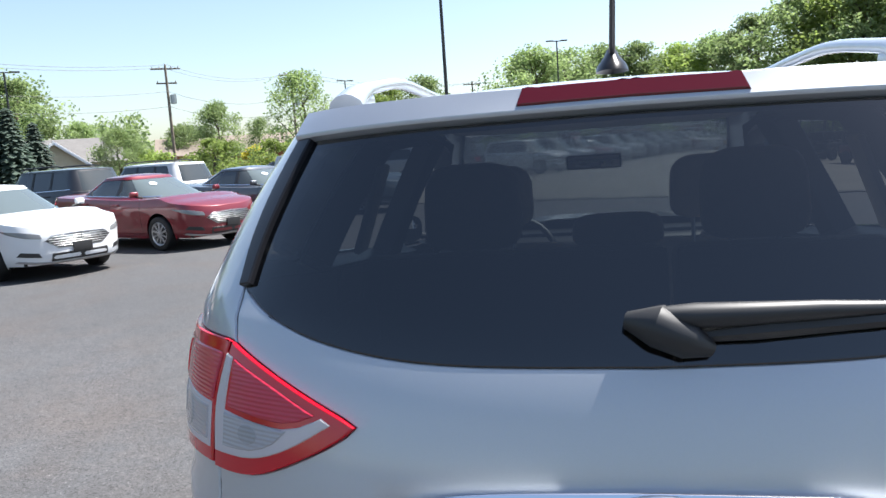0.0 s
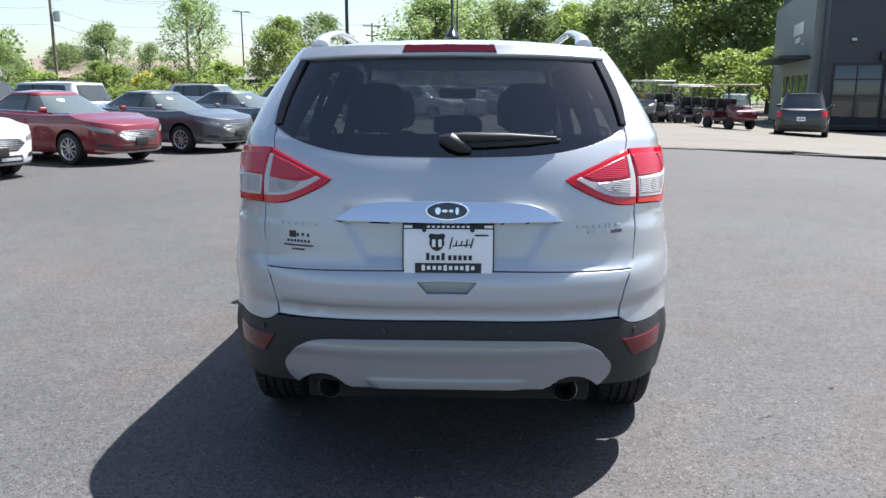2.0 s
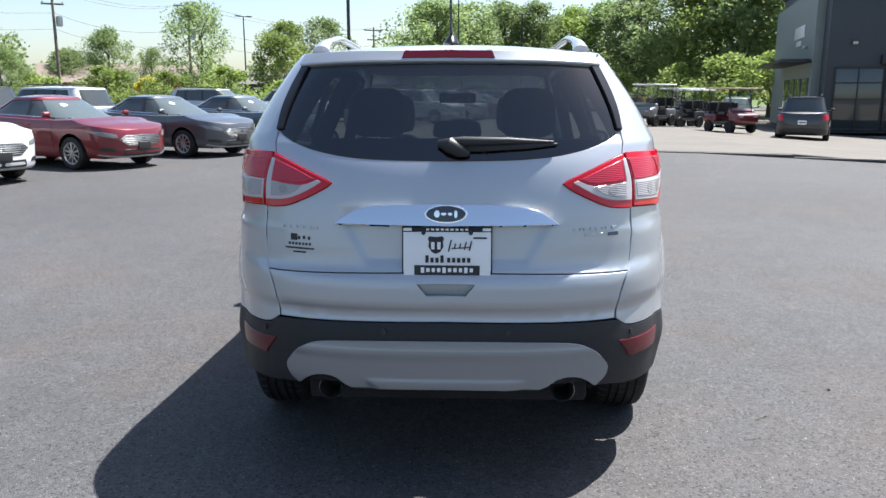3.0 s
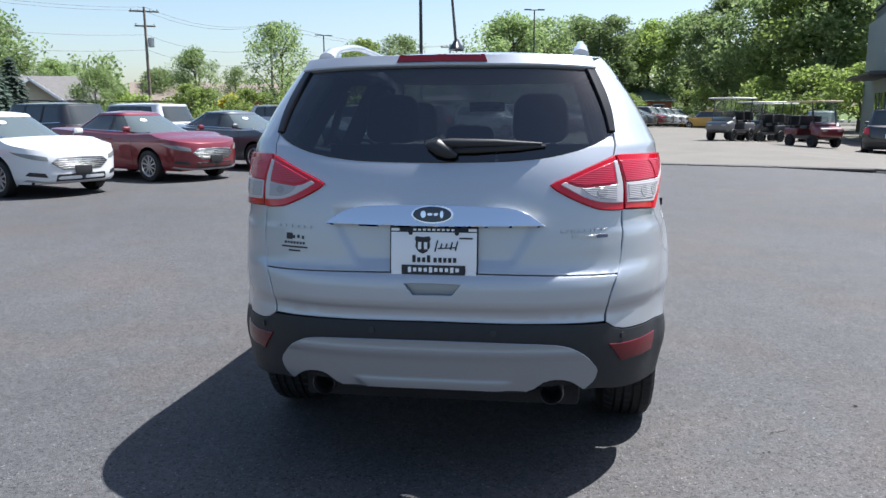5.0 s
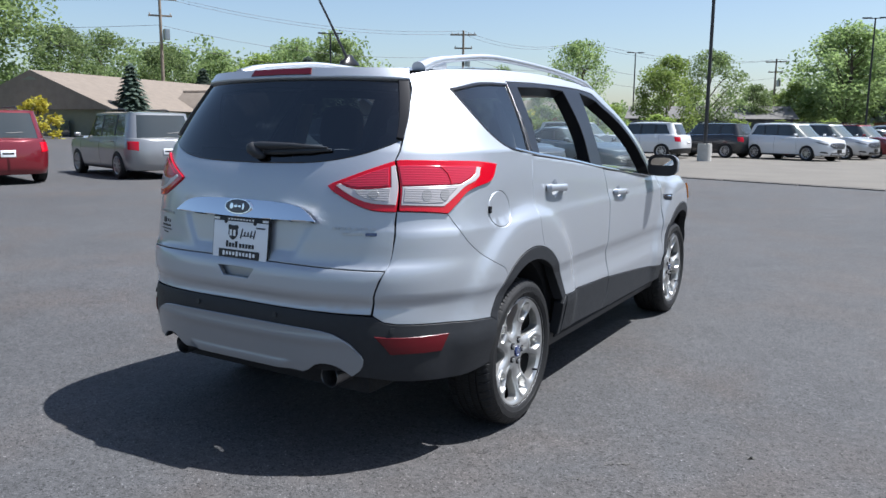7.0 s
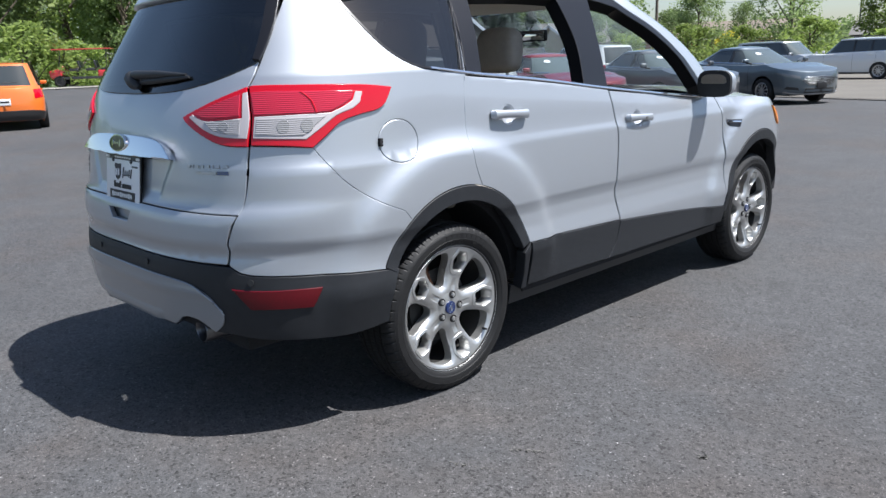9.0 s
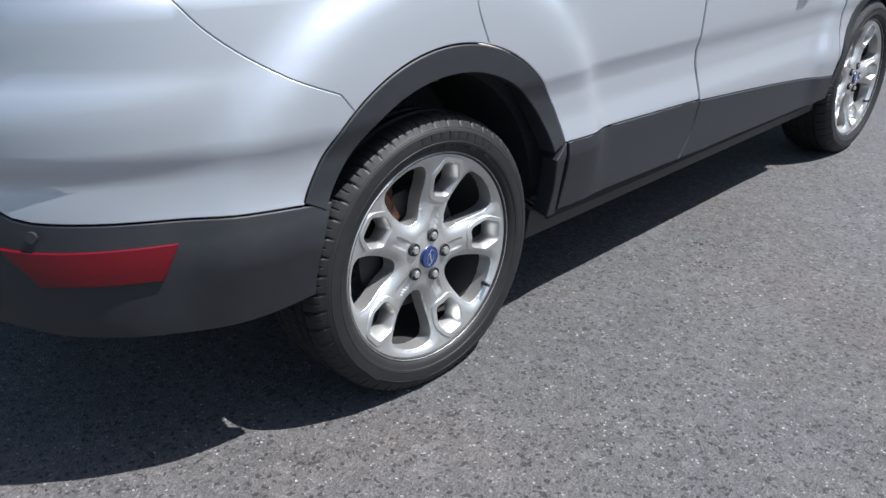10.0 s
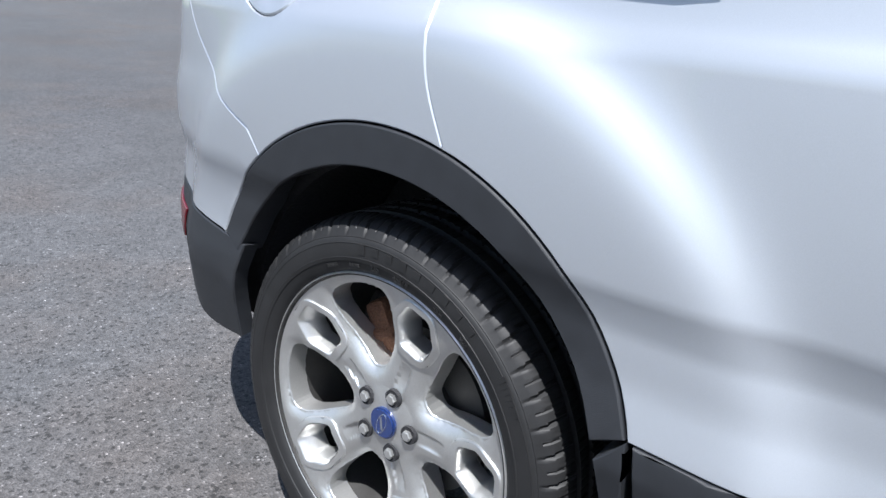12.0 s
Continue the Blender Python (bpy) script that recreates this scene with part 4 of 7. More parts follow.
for s in (1, -1):
    m = pose(s * 0.975, 2.00, 1.158, 0, 0, -s * 6) @ Matrix.Scale(0.80, 4)
    b = bmesh.new()
    bmesh.ops.create_uvsphere(b, u_segments=28, v_segments=16, radius=1)
    for v in b.verts:
        v.co.x = 0.125 * math.copysign(abs(v.co.x) ** 0.7, v.co.x)
        v.co.z = 0.090 * math.copysign(abs(v.co.z) ** 0.7, v.co.z)
        v.co.y = 0.10 * v.co.y if v.co.y > 0 else max(0.09 * v.co.y, -0.035)
    bmesh.ops.transform(b, matrix=m, verts=b.verts)
    mr = part("door_mirror", b, M_SILVER, suv, "silver door mirror with black base")
    part("mirror_rim", pillow(0.126, 0.014, 0.090, m @ Matrix.Translation((0, -0.036, 0))), M_SHADE, mr)
    part("mirror_pane", pillow(0.098, 0.003, 0.064, m @ Matrix.Translation((0, -0.047, 0)) @ Matrix.Rotation(radians(4), 4, "X")), M_MIRROR, mr)
    part("mirror_foot", tube([(s * 0.86, 2.08, 1.105), (s * 0.93, 2.06, 1.12), (s * 0.985, 2.04, 1.135)], [0.035, 0.03, 0.03], 12, flat=0.6), M_SHADE, mr)
    for y, z, door in ((0.36, 1.106, rear_door), (1.34, 1.021, front_door)):
        d = door[0 if s == 1 else 1]
        n = top.normal(*S(y, z))
        c = top.at(*S(y, z))
        b = tube([(s * (c.x + 0.004), c.y - 0.106, c.z + 0.002), (s * (c.x + 0.019), c.y - 0.098, c.z + 0.002), (s * (c.x + 0.025), c.y - 0.06, c.z + 0.002), (s * (c.x + 0.027), c.y, c.z), (s * (c.x + 0.025), c.y + 0.06, c.z - 0.004), (s * (c.x + 0.019), c.y + 0.098, c.z - 0.006), (s * (c.x + 0.004), c.y + 0.106, c.z - 0.006)],
                 [0.011, 0.0135, 0.0115, 0.011, 0.0115, 0.0135, 0.011], 14, flat=1.5)
        part("handle", b, M_SILVER, d, "silver pull handle")
b = cyl(0.007, 0.004, pose(top.at(*S(1.37, 1.018)).x + 0.0375, 1.37, 1.018, 0, 90, 0), seg=14)
part("key_lock", b, M_STEEL, front_door[0])

# inner body, wheel wells, floor


def side_inner(y0, y1, z0, z1, nm="inner_side"):
    n = 12
    o = loop([LS(y0, z0), LS(y1, z0)], [LS(y1, z0), LS(y1, z1(y1))], [LS(y0 + (y1 - y0) * k / n, z1(y0 + (y1 - y0) * k / n)) for k in range(n, -1, -1)], [LS(y0, z1(y0)), LS(y0, z0)])
    panel(nm, low, [o], M_DARK, suv, lift=-0.022, thick=0.01, res=0.06, mirror=1)


side_inner(0.46, 2.27, 0.30, lambda y: BELT(y) - 0.03)
side_inner(-0.38, 0.46, 0.85, lambda y: BELT(y) - 0.03)
side_inner(2.27, 3.10, 0.86, lambda y: 0.98)
panel("inner_rear", top, [loop([S(-0.38, 0.62), R(0.62, 0.42), R(0, 0.42), R(-0.62, 0.42), (-S(-0.38, 0.62)[0], 0.62)], [(-S(-0.38, 0.62)[0], 0.62), (-S(-0.38, 1.26)[0], 1.26)], [(-S(-0.38, 1.26)[0], 1.26), R(-0.6, 1.28), R(0, 1.225), R(0.6, 1.28), S(-0.38, 1.26)], [S(-0.38, 1.26), S(-0.38, 0.62)])], M_DARK, suv, lift=-0.03, thick=0.01, res=0.06)
for c in ((0.0, 0.385), (2.69, 0.385)):
    for s in (1, -1):
        b = bmesh.new()
        n = 28
        ra, rb, rc = [], [], []
        for k in range(n + 1):
            a = radians(2 + 176 * k / n)
            ra.append(b.verts.new((s * 0.832, c[0] + 0.02 + 0.40 * math.cos(a), c[1] + 0.40 * math.sin(a))))
            rb.append(b.verts.new((s * 0.55, c[0] + 0.02 + 0.40 * math.cos(a), c[1] + 0.40 * math.sin(a))))
            rc.append(b.verts.new((s * (0.832 + 0.036 * math.sin(a)), c[0] + 0.02 + 0.47 * math.cos(a), c[1] + 0.47 * math.sin(a))))
        for k in range(n):
            b.faces.new((ra[k], ra[k + 1], rb[k + 1], rb[k]))
            b.faces.new((rc[k], rc[k + 1], ra[k + 1], ra[k]))
        b.faces.new(rb)
        part("wheel_liner", b, M_DARK, suv)
part("floor_pan", box(1.10, 4.0, 0.10, pose(0, 1.25, 0.34), 0.02), M_DARK, suv)
part("floor_pan", box(1.66, 1.86, 0.08, pose(0, 1.38, 0.30), 0.02), M_DARK, suv)
part("fuel_tank", box(0.7, 0.5, 0.16, pose(0.1, 0.35, 0.28), 0.05), M_DARK, suv)
part("rear_axle", tube([(-0.62, 0, 0.33), (-0.2, 0.05, 0.29), (0.2, 0.05, 0.29), (0.62, 0, 0.33)], 0.045, 12), M_DARK, suv)
part("muffler", box(0.8, 0.26, 0.16, pose(0, -0.55, 0.36), 0.06, 3), M_DARK, suv)
for s in (1, -1):
    p0 = Vector((s * 0.440, -0.60, 0.385))
    b = lathe([(0.0, 0.036), (-0.27, 0.038), (-0.276, 0.042), (-0.27, 0.046), (0.0, 0.044)], 28, "Y")
    bmesh.ops.translate(b, vec=p0, verts=b.verts)
    ex = part("exhaust_tip", b, M_TIP, suv, "round steel exhaust tip")
    part("exhaust_inside", cyl(0.037, 0.02, pose(s * 0.440, -0.70, 0.385, 90), seg=24), M_DARK, ex)

# interior
def seat(x, y, z, w, h, back, nm, label):
    st = tagged(empty(nm), label)
    st.parent = suv
    part("seat_cushion", box(w, 0.52, 0.16, pose(x, y + 0.30, z, 6), 0.05, 3), M_BEIGE, st)
    part("seat_back", box(w, 0.16, h, pose(x, y - 0.02, z + 0.06 + h / 2, -14), 0.05, 3), M_BEIGE, st)
    return st


def headrest(parent, x, y, z, w=0.27, h=0.22):
    b = bmesh.new()
    bmesh.ops.create_uvsphere(b, u_segments=24, v_segments=14, radius=1)
    for v in b.verts:
        p = v.co
        f = lambda t, e: math.copysign(abs(t) ** e, t)
        v.co = Vector((f(p.x, 0.5) * w / 2 * (1 - 0.08 * p.z), f(p.y, 0.6) * 0.055, f(p.z, 0.5) * h / 2))
    bmesh.ops.transform(b, matrix=pose(x, y, z, -8), verts=b.verts)
    hr = part("headrest", b, M_BEIGE, parent, "beige leather headrest")
    for s in (1, -1):
        part("headrest_post", cyl(0.007, 0.12, pose(x + s * 0.06, y - 0.01, z - h / 2 - 0.03, -8), seg=8), M_STEEL, hr)


for x in (-0.37, 0.37):
    st = seat(x, 1.02, 0.56, 0.50, 0.56, 0, "front_seat", "beige leather front seat")
    headrest(st, x, 0.88, 1.37)
bench = tagged(empty("rear_seat"), "beige rear bench with black carpeted backs")
bench.parent = suv
for x, w in ((-0.27, 0.84), (0.43, 0.54)):
    part("seat_back", box(w - 0.01, 0.12, 0.56, pose(x, 0.22, 0.985, -9), 0.035, 3), M_BEIGE, bench)
    part("seat_back_carpet", box(w - 0.015, 0.03, 0.58, pose(x, 0.135, 0.975, -9), 0.012), M_CARPET, bench, "black carpeted seat back")
part("seat_cushion", box(1.04, 0.5, 0.17, pose(0, 0.46, 0.66, 5), 0.05, 3), M_BEIGE, bench)
headrest(bench, -0.37, 0.235, 1.39, 0.27, 0.24)
headrest(bench, 0.37, 0.235, 1.39, 0.27, 0.24)
headrest(bench, 0.02, 0.235, 1.31, 0.24, 0.09)
part("cargo_floor", box(1.16, 0.86, 0.03, pose(0, -0.34, 0.70), 0.01), M_CARPET, suv, "black carpeted cargo floor")
for s in (1, -1):
    part("cargo_side_trim", box(0.10, 0.60, 0.46, pose(s * 0.66, -0.22, 0.95), 0.04), M_CARPET, suv)
    part("upper_trim", box(0.02, 0.10, 0.26, pose(s * 0.66, 0.24, 1.40, 0, -s * 20), 0.008), M_LINER, suv)
bm = box(1.36, 0.42, 0.26, pose(0, 2.12, 0.95), 0.08, 3)
dash = part("dashboard", bm, M_SHADE, suv, "black dashboard")
part("dash_top", box(1.40, 0.60, 0.05, pose(0, 2.30, 1.06, -3), 0.02), M_SHADE, dash)
part("steering_wheel", tube([(-0.37 + 0.185 * math.cos(k / 28 * math.tau), 1.74 + 0.075 * math.sin(k / 28 * math.tau), 1.02 + 0.17 * math.sin(k / 28 * math.tau)) for k in range(28)], 0.015, 8, closed=True), M_SHADE, dash)
part("wheel_boss", box(0.30, 0.03, 0.07, pose(-0.37, 1.75, 1.02, 25), 0.015), M_SHADE, dash)
rv = part("rear_view_mirror", box(0.24, 0.025, 0.065, pose(0.0, 1.58, 1.455), 0.012), M_SHADE, suv)
part("mirror_pane", box(0.22, 0.004, 0.05, pose(0.0, 1.566, 1.455), 0.001), M_MIRROR, rv)

# bonnet
hood = []
for i in range(8):
    s = math.cos(i / 8 * math.pi / 2)
    c = []
    for k in range(61):
        u0 = LS(2.2, 1.05)[0]
        u = u0 + (2 * low.end - 2 * u0) * k / 60
        y_at = nose.at(u, 1.0).y
        zt = float(np.interp(y_at, [2.2, 2.8, 3.2, 3.45], [1.075, 1.045, 1.0, 0.87]))
        p = nose.at(u, zt)
        c.append(Vector((p.x * s, p.y, zt + 0.075 * (1 - s * s) * min(1, (3.5 - p.y) / 0.6))))
    hood.append(c)
n = 61
hv = [p for c in hood for p in c]
hf = [(i * n + k, i * n + k + 1, (i + 1) * n + k + 1, (i + 1) * n + k) for i in range(7) for k in range(60)]
hf += [(7 * n + k, 7 * n + k + 1, 7 * n + 59 - k, 7 * n + 60 - k) for k in range(29)]
raw("bonnet", hv, hf, M_SILVER, suv, "silver bonnet", True, 0)
part("engine_bay", box(1.3, 1.0, 0.5, pose(0, 2.85, 0.70), 0.1), M_DARK, suv)
part("cowl", box(1.45, 0.45, 0.05, pose(0, 2.38, 1.07), 0.02), M_SHADE, suv)


# ---- wheels ----
class Disc:
    """The face of a wheel in its own plane: u along y, z up, x outwards."""

    def __init__(self, f):
        self.f = f

    def at(self, u, z, lift=0.0):
        return Vector((self.f(u, z) + lift, u, z))

    def normal(self, u, z):
        e = 0.0015
        a, b = self.at(u + e, z) - self.at(u - e, z), self.at(u, z + e) - self.at(u, z - e)
        n = a.cross(b).normalized()
        return n if n.x > 0 else -n


def polar(pts, c):
    return [(r * math.cos(radians(c + d)), r * math.sin(radians(c + d))) for d, r in pts]


SPOKES = [72 * k for k in range(5)]
OPENING = [(0, 0.092), (6, 0.094), (11, 0.103), (15, 0.125), (17.5, 0.158), (18.5, 0.192), (17.5, 0.220), (14, 0.2345), (6, 0.2395), (0, 0.240)]
OPEN_X, OPEN_Y = np.array(spline(polar(OPENING[:-1] + [(-d, r) for d, r in OPENING[::-1]], 0), 0.004)).T


def rim_height(u, z):
    r = math.hypot(u, z)
    a = math.degrees(math.atan2(z, u))
    d = min(abs((a - s + 180) % 360 - 180) for s in SPOKES)
    across = radians(d) * r
    x = 0.080 + 0.021 * (r / 0.255) ** 2 - 0.013 * math.exp(-((r - 0.135) / 0.055) ** 2) * (0.35 + 0.65 * min(1.0, across / 0.045) ** 1.5)
    if 0.06 < r < 0.256:
        w = radians((a - 36 + 36) % 72 - 36)
        edge = float(np.hypot(OPEN_X - r * math.cos(w), OPEN_Y - r * math.sin(w)).min())
        x -= 0.008 * max(0.0, 1 - edge / 0.024) ** 2 * min(1.0, (0.256 - r) / 0.016)
    if 0.066 < r < 0.125:
        x -= 0.006 * min(1.0, 1.6 * math.exp(-(across / 0.0105) ** 8)) * math.sin((r - 0.066) / 0.059 * math.pi)
    if r < 0.062:
        x += 0.006 * (1 - (r / 0.062) ** 2)
    return x


def raised_word(word, height, depth):
    """One word in the built-in font, centred, reading along +y with its top towards +z, raised along +x."""
    cu = bpy.data.curves.new("word", "FONT")
    cu.body, cu.size, cu.extrude, cu.align_x, cu.resolution_u = word, height * 1.4, depth, "CENTER", 2
    ob = bpy.data.objects.new("word", cu)
    bpy.context.scene.collection.objects.link(ob)
    me = bpy.data.meshes.new_from_object(ob.evaluated_get(bpy.context.evaluated_depsgraph_get()))
    b = bmesh.new()
    b.from_mesh(me)
    bpy.data.objects.remove(ob)
    bpy.data.curves.remove(cu)
    bpy.data.meshes.remove(me)
    for v in b.verts:
        v.co = Vector((v.co.z, v.co.x * 0.8, v.co.y))
    return b


def make_wheel(name, detailed):
    w = tagged(empty(name), "five-spoke silver alloy wheel with black tyre")
    prof = [(-0.100, 0.258), (-0.112, 0.272), (-0.1175, 0.290), (-0.114, 0.312), (-0.107, 0.328), (-0.098, 0.338), (-0.085, 0.3425)]
    tread = []
    for x in (-0.056, -0.020, 0.020, 0.056):
        tread += [(x - 0.0065, 0.3455), (x - 0.005, 0.338), (x + 0.005, 0.338), (x + 0.0065, 0.3455)]
    side = [(0.085, 0.3425), (0.098, 0.338), (0.107, 0.328), (0.1120, 0.318), (0.1135, 0.3165), (0.1135, 0.3150), (0.1150, 0.3135), (0.1166, 0.3080), (0.1176, 0.3076), (0.1178, 0.3066), (0.1172, 0.3060), (0.1185, 0.297), (0.1180, 0.2895), (0.1188, 0.2888), (0.1184, 0.2878), (0.1175, 0.2835), (0.1160, 0.2825), (0.1155, 0.2815), (0.1140, 0.272), (0.108, 0.265), (0.103, 0.261), (0.098, 0.257)]
    prof = [(a, r if r < 0.30 else r + 0.005) for a, r in prof + tread + side]
    seg = 900 if detailed else 120
    b = lathe(prof, seg)
    b.verts.ensure_lookup_table()
    b.verts.index_update()
    if detailed:
        for i, (a, r) in enumerate(prof):
            for k in range(seg):
                v = b.verts[i * seg + k]
                cut = 0.0
                if abs(a) > 0.062 and r > 0.330:
                    q = (k + int(abs(a) * 130)) % 18
                    deep = 0.0058 if r > 0.338 else 0.0022
                    cut = deep if q in (0, 1) else (0.0030 if q == 9 and r > 0.338 else 0.0)
                elif abs(a) < 0.0495 and r > 0.345:
                    q = (k + int(a * 420)) % 18
                    cut = 0.0050 if q in (0, 1) else (0.0028 if q in (6, 12) else 0.0)
                if cut:
                    f = (r - cut) / r
                    v.co.y *= f
                    v.co.z *= f
                    if abs(a) > 0.094:
                        v.co.x -= math.copysign(0.0022, a)
    tyre = part("tyre", b, M_TYRE, w, "black road tyre with worn tread")
    # raised marks on the sidewall, unreadable
    bm = None
    n_marks = 9 if detailed else 0
    for k in range(n_marks):
        a = radians(96 - k * 5.4)
        bm = box(0.0012, 0.013, 0.013 if k % 3 else 0.017, Matrix.Rotation(a - math.pi / 2, 4, "X") @ Matrix.Translation((0.1187, 0, 0.304)), 0.0, bm=bm)
    size = (("TUBELESS", 111, 0.006), ("RADIAL", 100, 0.006), ("235", 91, 0.011), ("45R19", 80, 0.011), ("95H", 64, 0.011), ("M+S", 52, 0.009))
    for word, turn, height in size if detailed else ():
        b = raised_word(word, height, 0.0008)
        b.transform(Matrix.Rotation(radians(turn - 90), 4, "X") @ Matrix.Translation((0.1168, 0, 0.2735)))
        bm = join(bm, b)
    for a0 in ((38, 230, 262) if detailed else ()):
        for k in range(7):
            a = radians(a0 - k * 1.6)
            bm = box(0.0008, 0.0078, 0.022 - 0.002 * k, Matrix.Rotation(a - math.pi / 2, 4, "X") @ Matrix.Translation((0.1180, 0, 0.306)), 0.0, bm=bm)
    if bm:
        tagged(part("sidewall_lettering", bm, M_TYRE, tyre, smooth=False), kind="stuff")
    outer = [(0.262 * math.cos(k / 120 * math.tau), 0.262 * math.sin(k / 120 * math.tau)) for k in range(120)]
    big = OPENING
    big_full = big[:-1] + [(-d, r) for d, r in big[::-1]]
    hexa = [(0.0235, 0.152), (0.0400, 0.196), (0.0230, 0.2365)]
    bezel = [(0.0300, 0.1365), (0.0535, 0.199), (0.0295, 0.2500)]

    def six(half, s, dx=0.0, scale=1.0, shift=0.0, cut=0.22):
        """A six-sided outline on a spoke, corners rounded."""
        pts = half + [(-x, r) for x, r in half[::-1]]
        c, d = math.cos(radians(s)), math.sin(radians(s))
        pts = [Vector((x * scale, 0.195 + shift + (r - 0.195) * scale)) for x, r in pts]
        pts = [Vector((r * c - x * d, r * d + x * c)) for x, r in pts]
        out = []
        for i in range(6):
            p, q, n = pts[i - 1], pts[i], pts[(i + 1) % 6]
            for k in range(6):
                t = k / 5
                out.append(tuple((q.lerp(p, cut * (1 - t)) * (1 - t) + q.lerp(n, cut * t) * t)))
        return out

    holes = []
    for s in SPOKES:
        holes.append(loop(spline(polar(big_full, s + 36), 0.006), step=0.006))
        holes.append(six(hexa, s, scale=1.06))
    rim = panel("rim", Disc(rim_height), [outer] + holes, M_RIM, w, "bright silver five-spoke alloy rim", thick=0.042, res=0.0045 if detailed else 0.014, lip=0.002, back=Vector((1, 0, 0)))
    face = Disc(rim_height)
    for s in SPOKES:
        panel("spoke_bezel", face, [six(bezel, s, cut=0.3), six(hexa, s)], M_RIM, rim, lift=0.0035, thick=0.010, res=0.006, lip=0.0022, back=Vector((1, 0, 0)))
        rows = []
        for depth, scale, shift in ((0.0, 1.0, 0.0), (-0.0015, 0.975, 0.0), (-0.012, 0.90, -0.001), (-0.042, 0.70, -0.004), (-0.046, 0.72, -0.004)):
            rows.append([face.at(u, z) + Vector((depth + 0.0015, 0, 0)) for u, z in six(hexa, s, scale=scale, shift=shift)])
        rings("spoke_pocket", rows, M_RIM, rim, cap=False, angle=50)
    # barrel darker than the lip: the shade behind the spokes is in its colour
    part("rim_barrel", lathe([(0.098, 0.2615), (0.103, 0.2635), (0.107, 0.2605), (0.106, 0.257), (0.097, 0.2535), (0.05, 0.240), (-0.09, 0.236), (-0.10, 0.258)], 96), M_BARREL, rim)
    part("rim_lip", lathe([(0.096, 0.2535), (0.105, 0.2575), (0.1075, 0.2605), (0.104, 0.264), (0.097, 0.262)], 96), M_RIM, rim)
    cap = part("centre_cap", cyl(0.0275, 0.012, pose(0.0865, 0, 0, 0, 90), bevel=0.003, seg=40), M_BLUE, rim, "blue centre cap with an oval mark")
    b = tube([(0.0930, 0.020 * math.sin(0.35) * math.cos(k / 28 * math.tau) - 0.009 * math.sin(k / 28 * math.tau) * math.cos(0.35), 0.020 * math.cos(k / 28 * math.tau) * math.cos(0.35) + 0.009 * math.sin(k / 28 * math.tau) * 0.35) for k in range(28)], 0.0007, 6, closed=True)
    b = box(0.001, 0.004, 0.024, Matrix.Translation((0.0928, 0, 0)) @ Matrix.Rotation(0.15, 4, "X"), bm=b)
    part("cap_mark", b, M_CHROME, cap)
    for s in SPOKES:
        y, z = 0.054 * math.cos(radians(s)), 0.054 * math.sin(radians(s))
        # flat dark disc: the shade of the nut's pocket put in as colour
        part("nut_seat", lathe([(0.070, 0.0005), (0.0868, 0.0006), (0.0868, 0.0145), (0.0875, 0.0156), (0.080, 0.0162)], 24), M_DARK, rim).location = (0, y, z)
        part("wheel_nut", cyl(0.0105, 0.018, pose(0.0845, y, z, 0, 90, 0), r2=0.0095, seg=6, bevel=0.0015), M_RIM, rim)
    b = tube([(0.082, 0.196, -0.144), (0.098, 0.192, -0.142), (0.116, 0.183, -0.136)], [0.006, 0.005, 0.004], 10)
    part("valve_stem", b, M_SHADE, rim)
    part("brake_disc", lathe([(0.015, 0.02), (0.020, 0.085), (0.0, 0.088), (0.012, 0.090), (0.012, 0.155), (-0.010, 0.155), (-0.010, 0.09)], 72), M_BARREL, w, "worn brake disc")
    part("hub_flange", cyl(0.085, 0.05, pose(0.03, 0, 0, 0, 90), seg=40, bevel=0.006), M_RUST, w, "rusty hub")
    b = box(0.045, 0.05, 0.10, Matrix.Rotation(radians(30), 4, "X") @ Matrix.Translation((0.005, 0, 0.145)), 0.014)
    b = tube([(-0.03, -0.03, 0.17), (0.02, -0.06, 0.12), (0.03, -0.10, 0.10)], 0.014, 8, bm=b)
    part("brake_caliper", b, M_RUST, w, "rusty brake caliper")
    return w


wheel = make_wheel("wheel", True)
wheel.parent = suv
wheel.location = (0.781, 0.0, 0.345)
for x, y in ((0.781, 2.69), (-0.781, 0.0), (-0.781, 2.69)):
    copy_thing(wheel, pose(x, y, 0.345, 0, 0, 180 if x < 0 else 0))


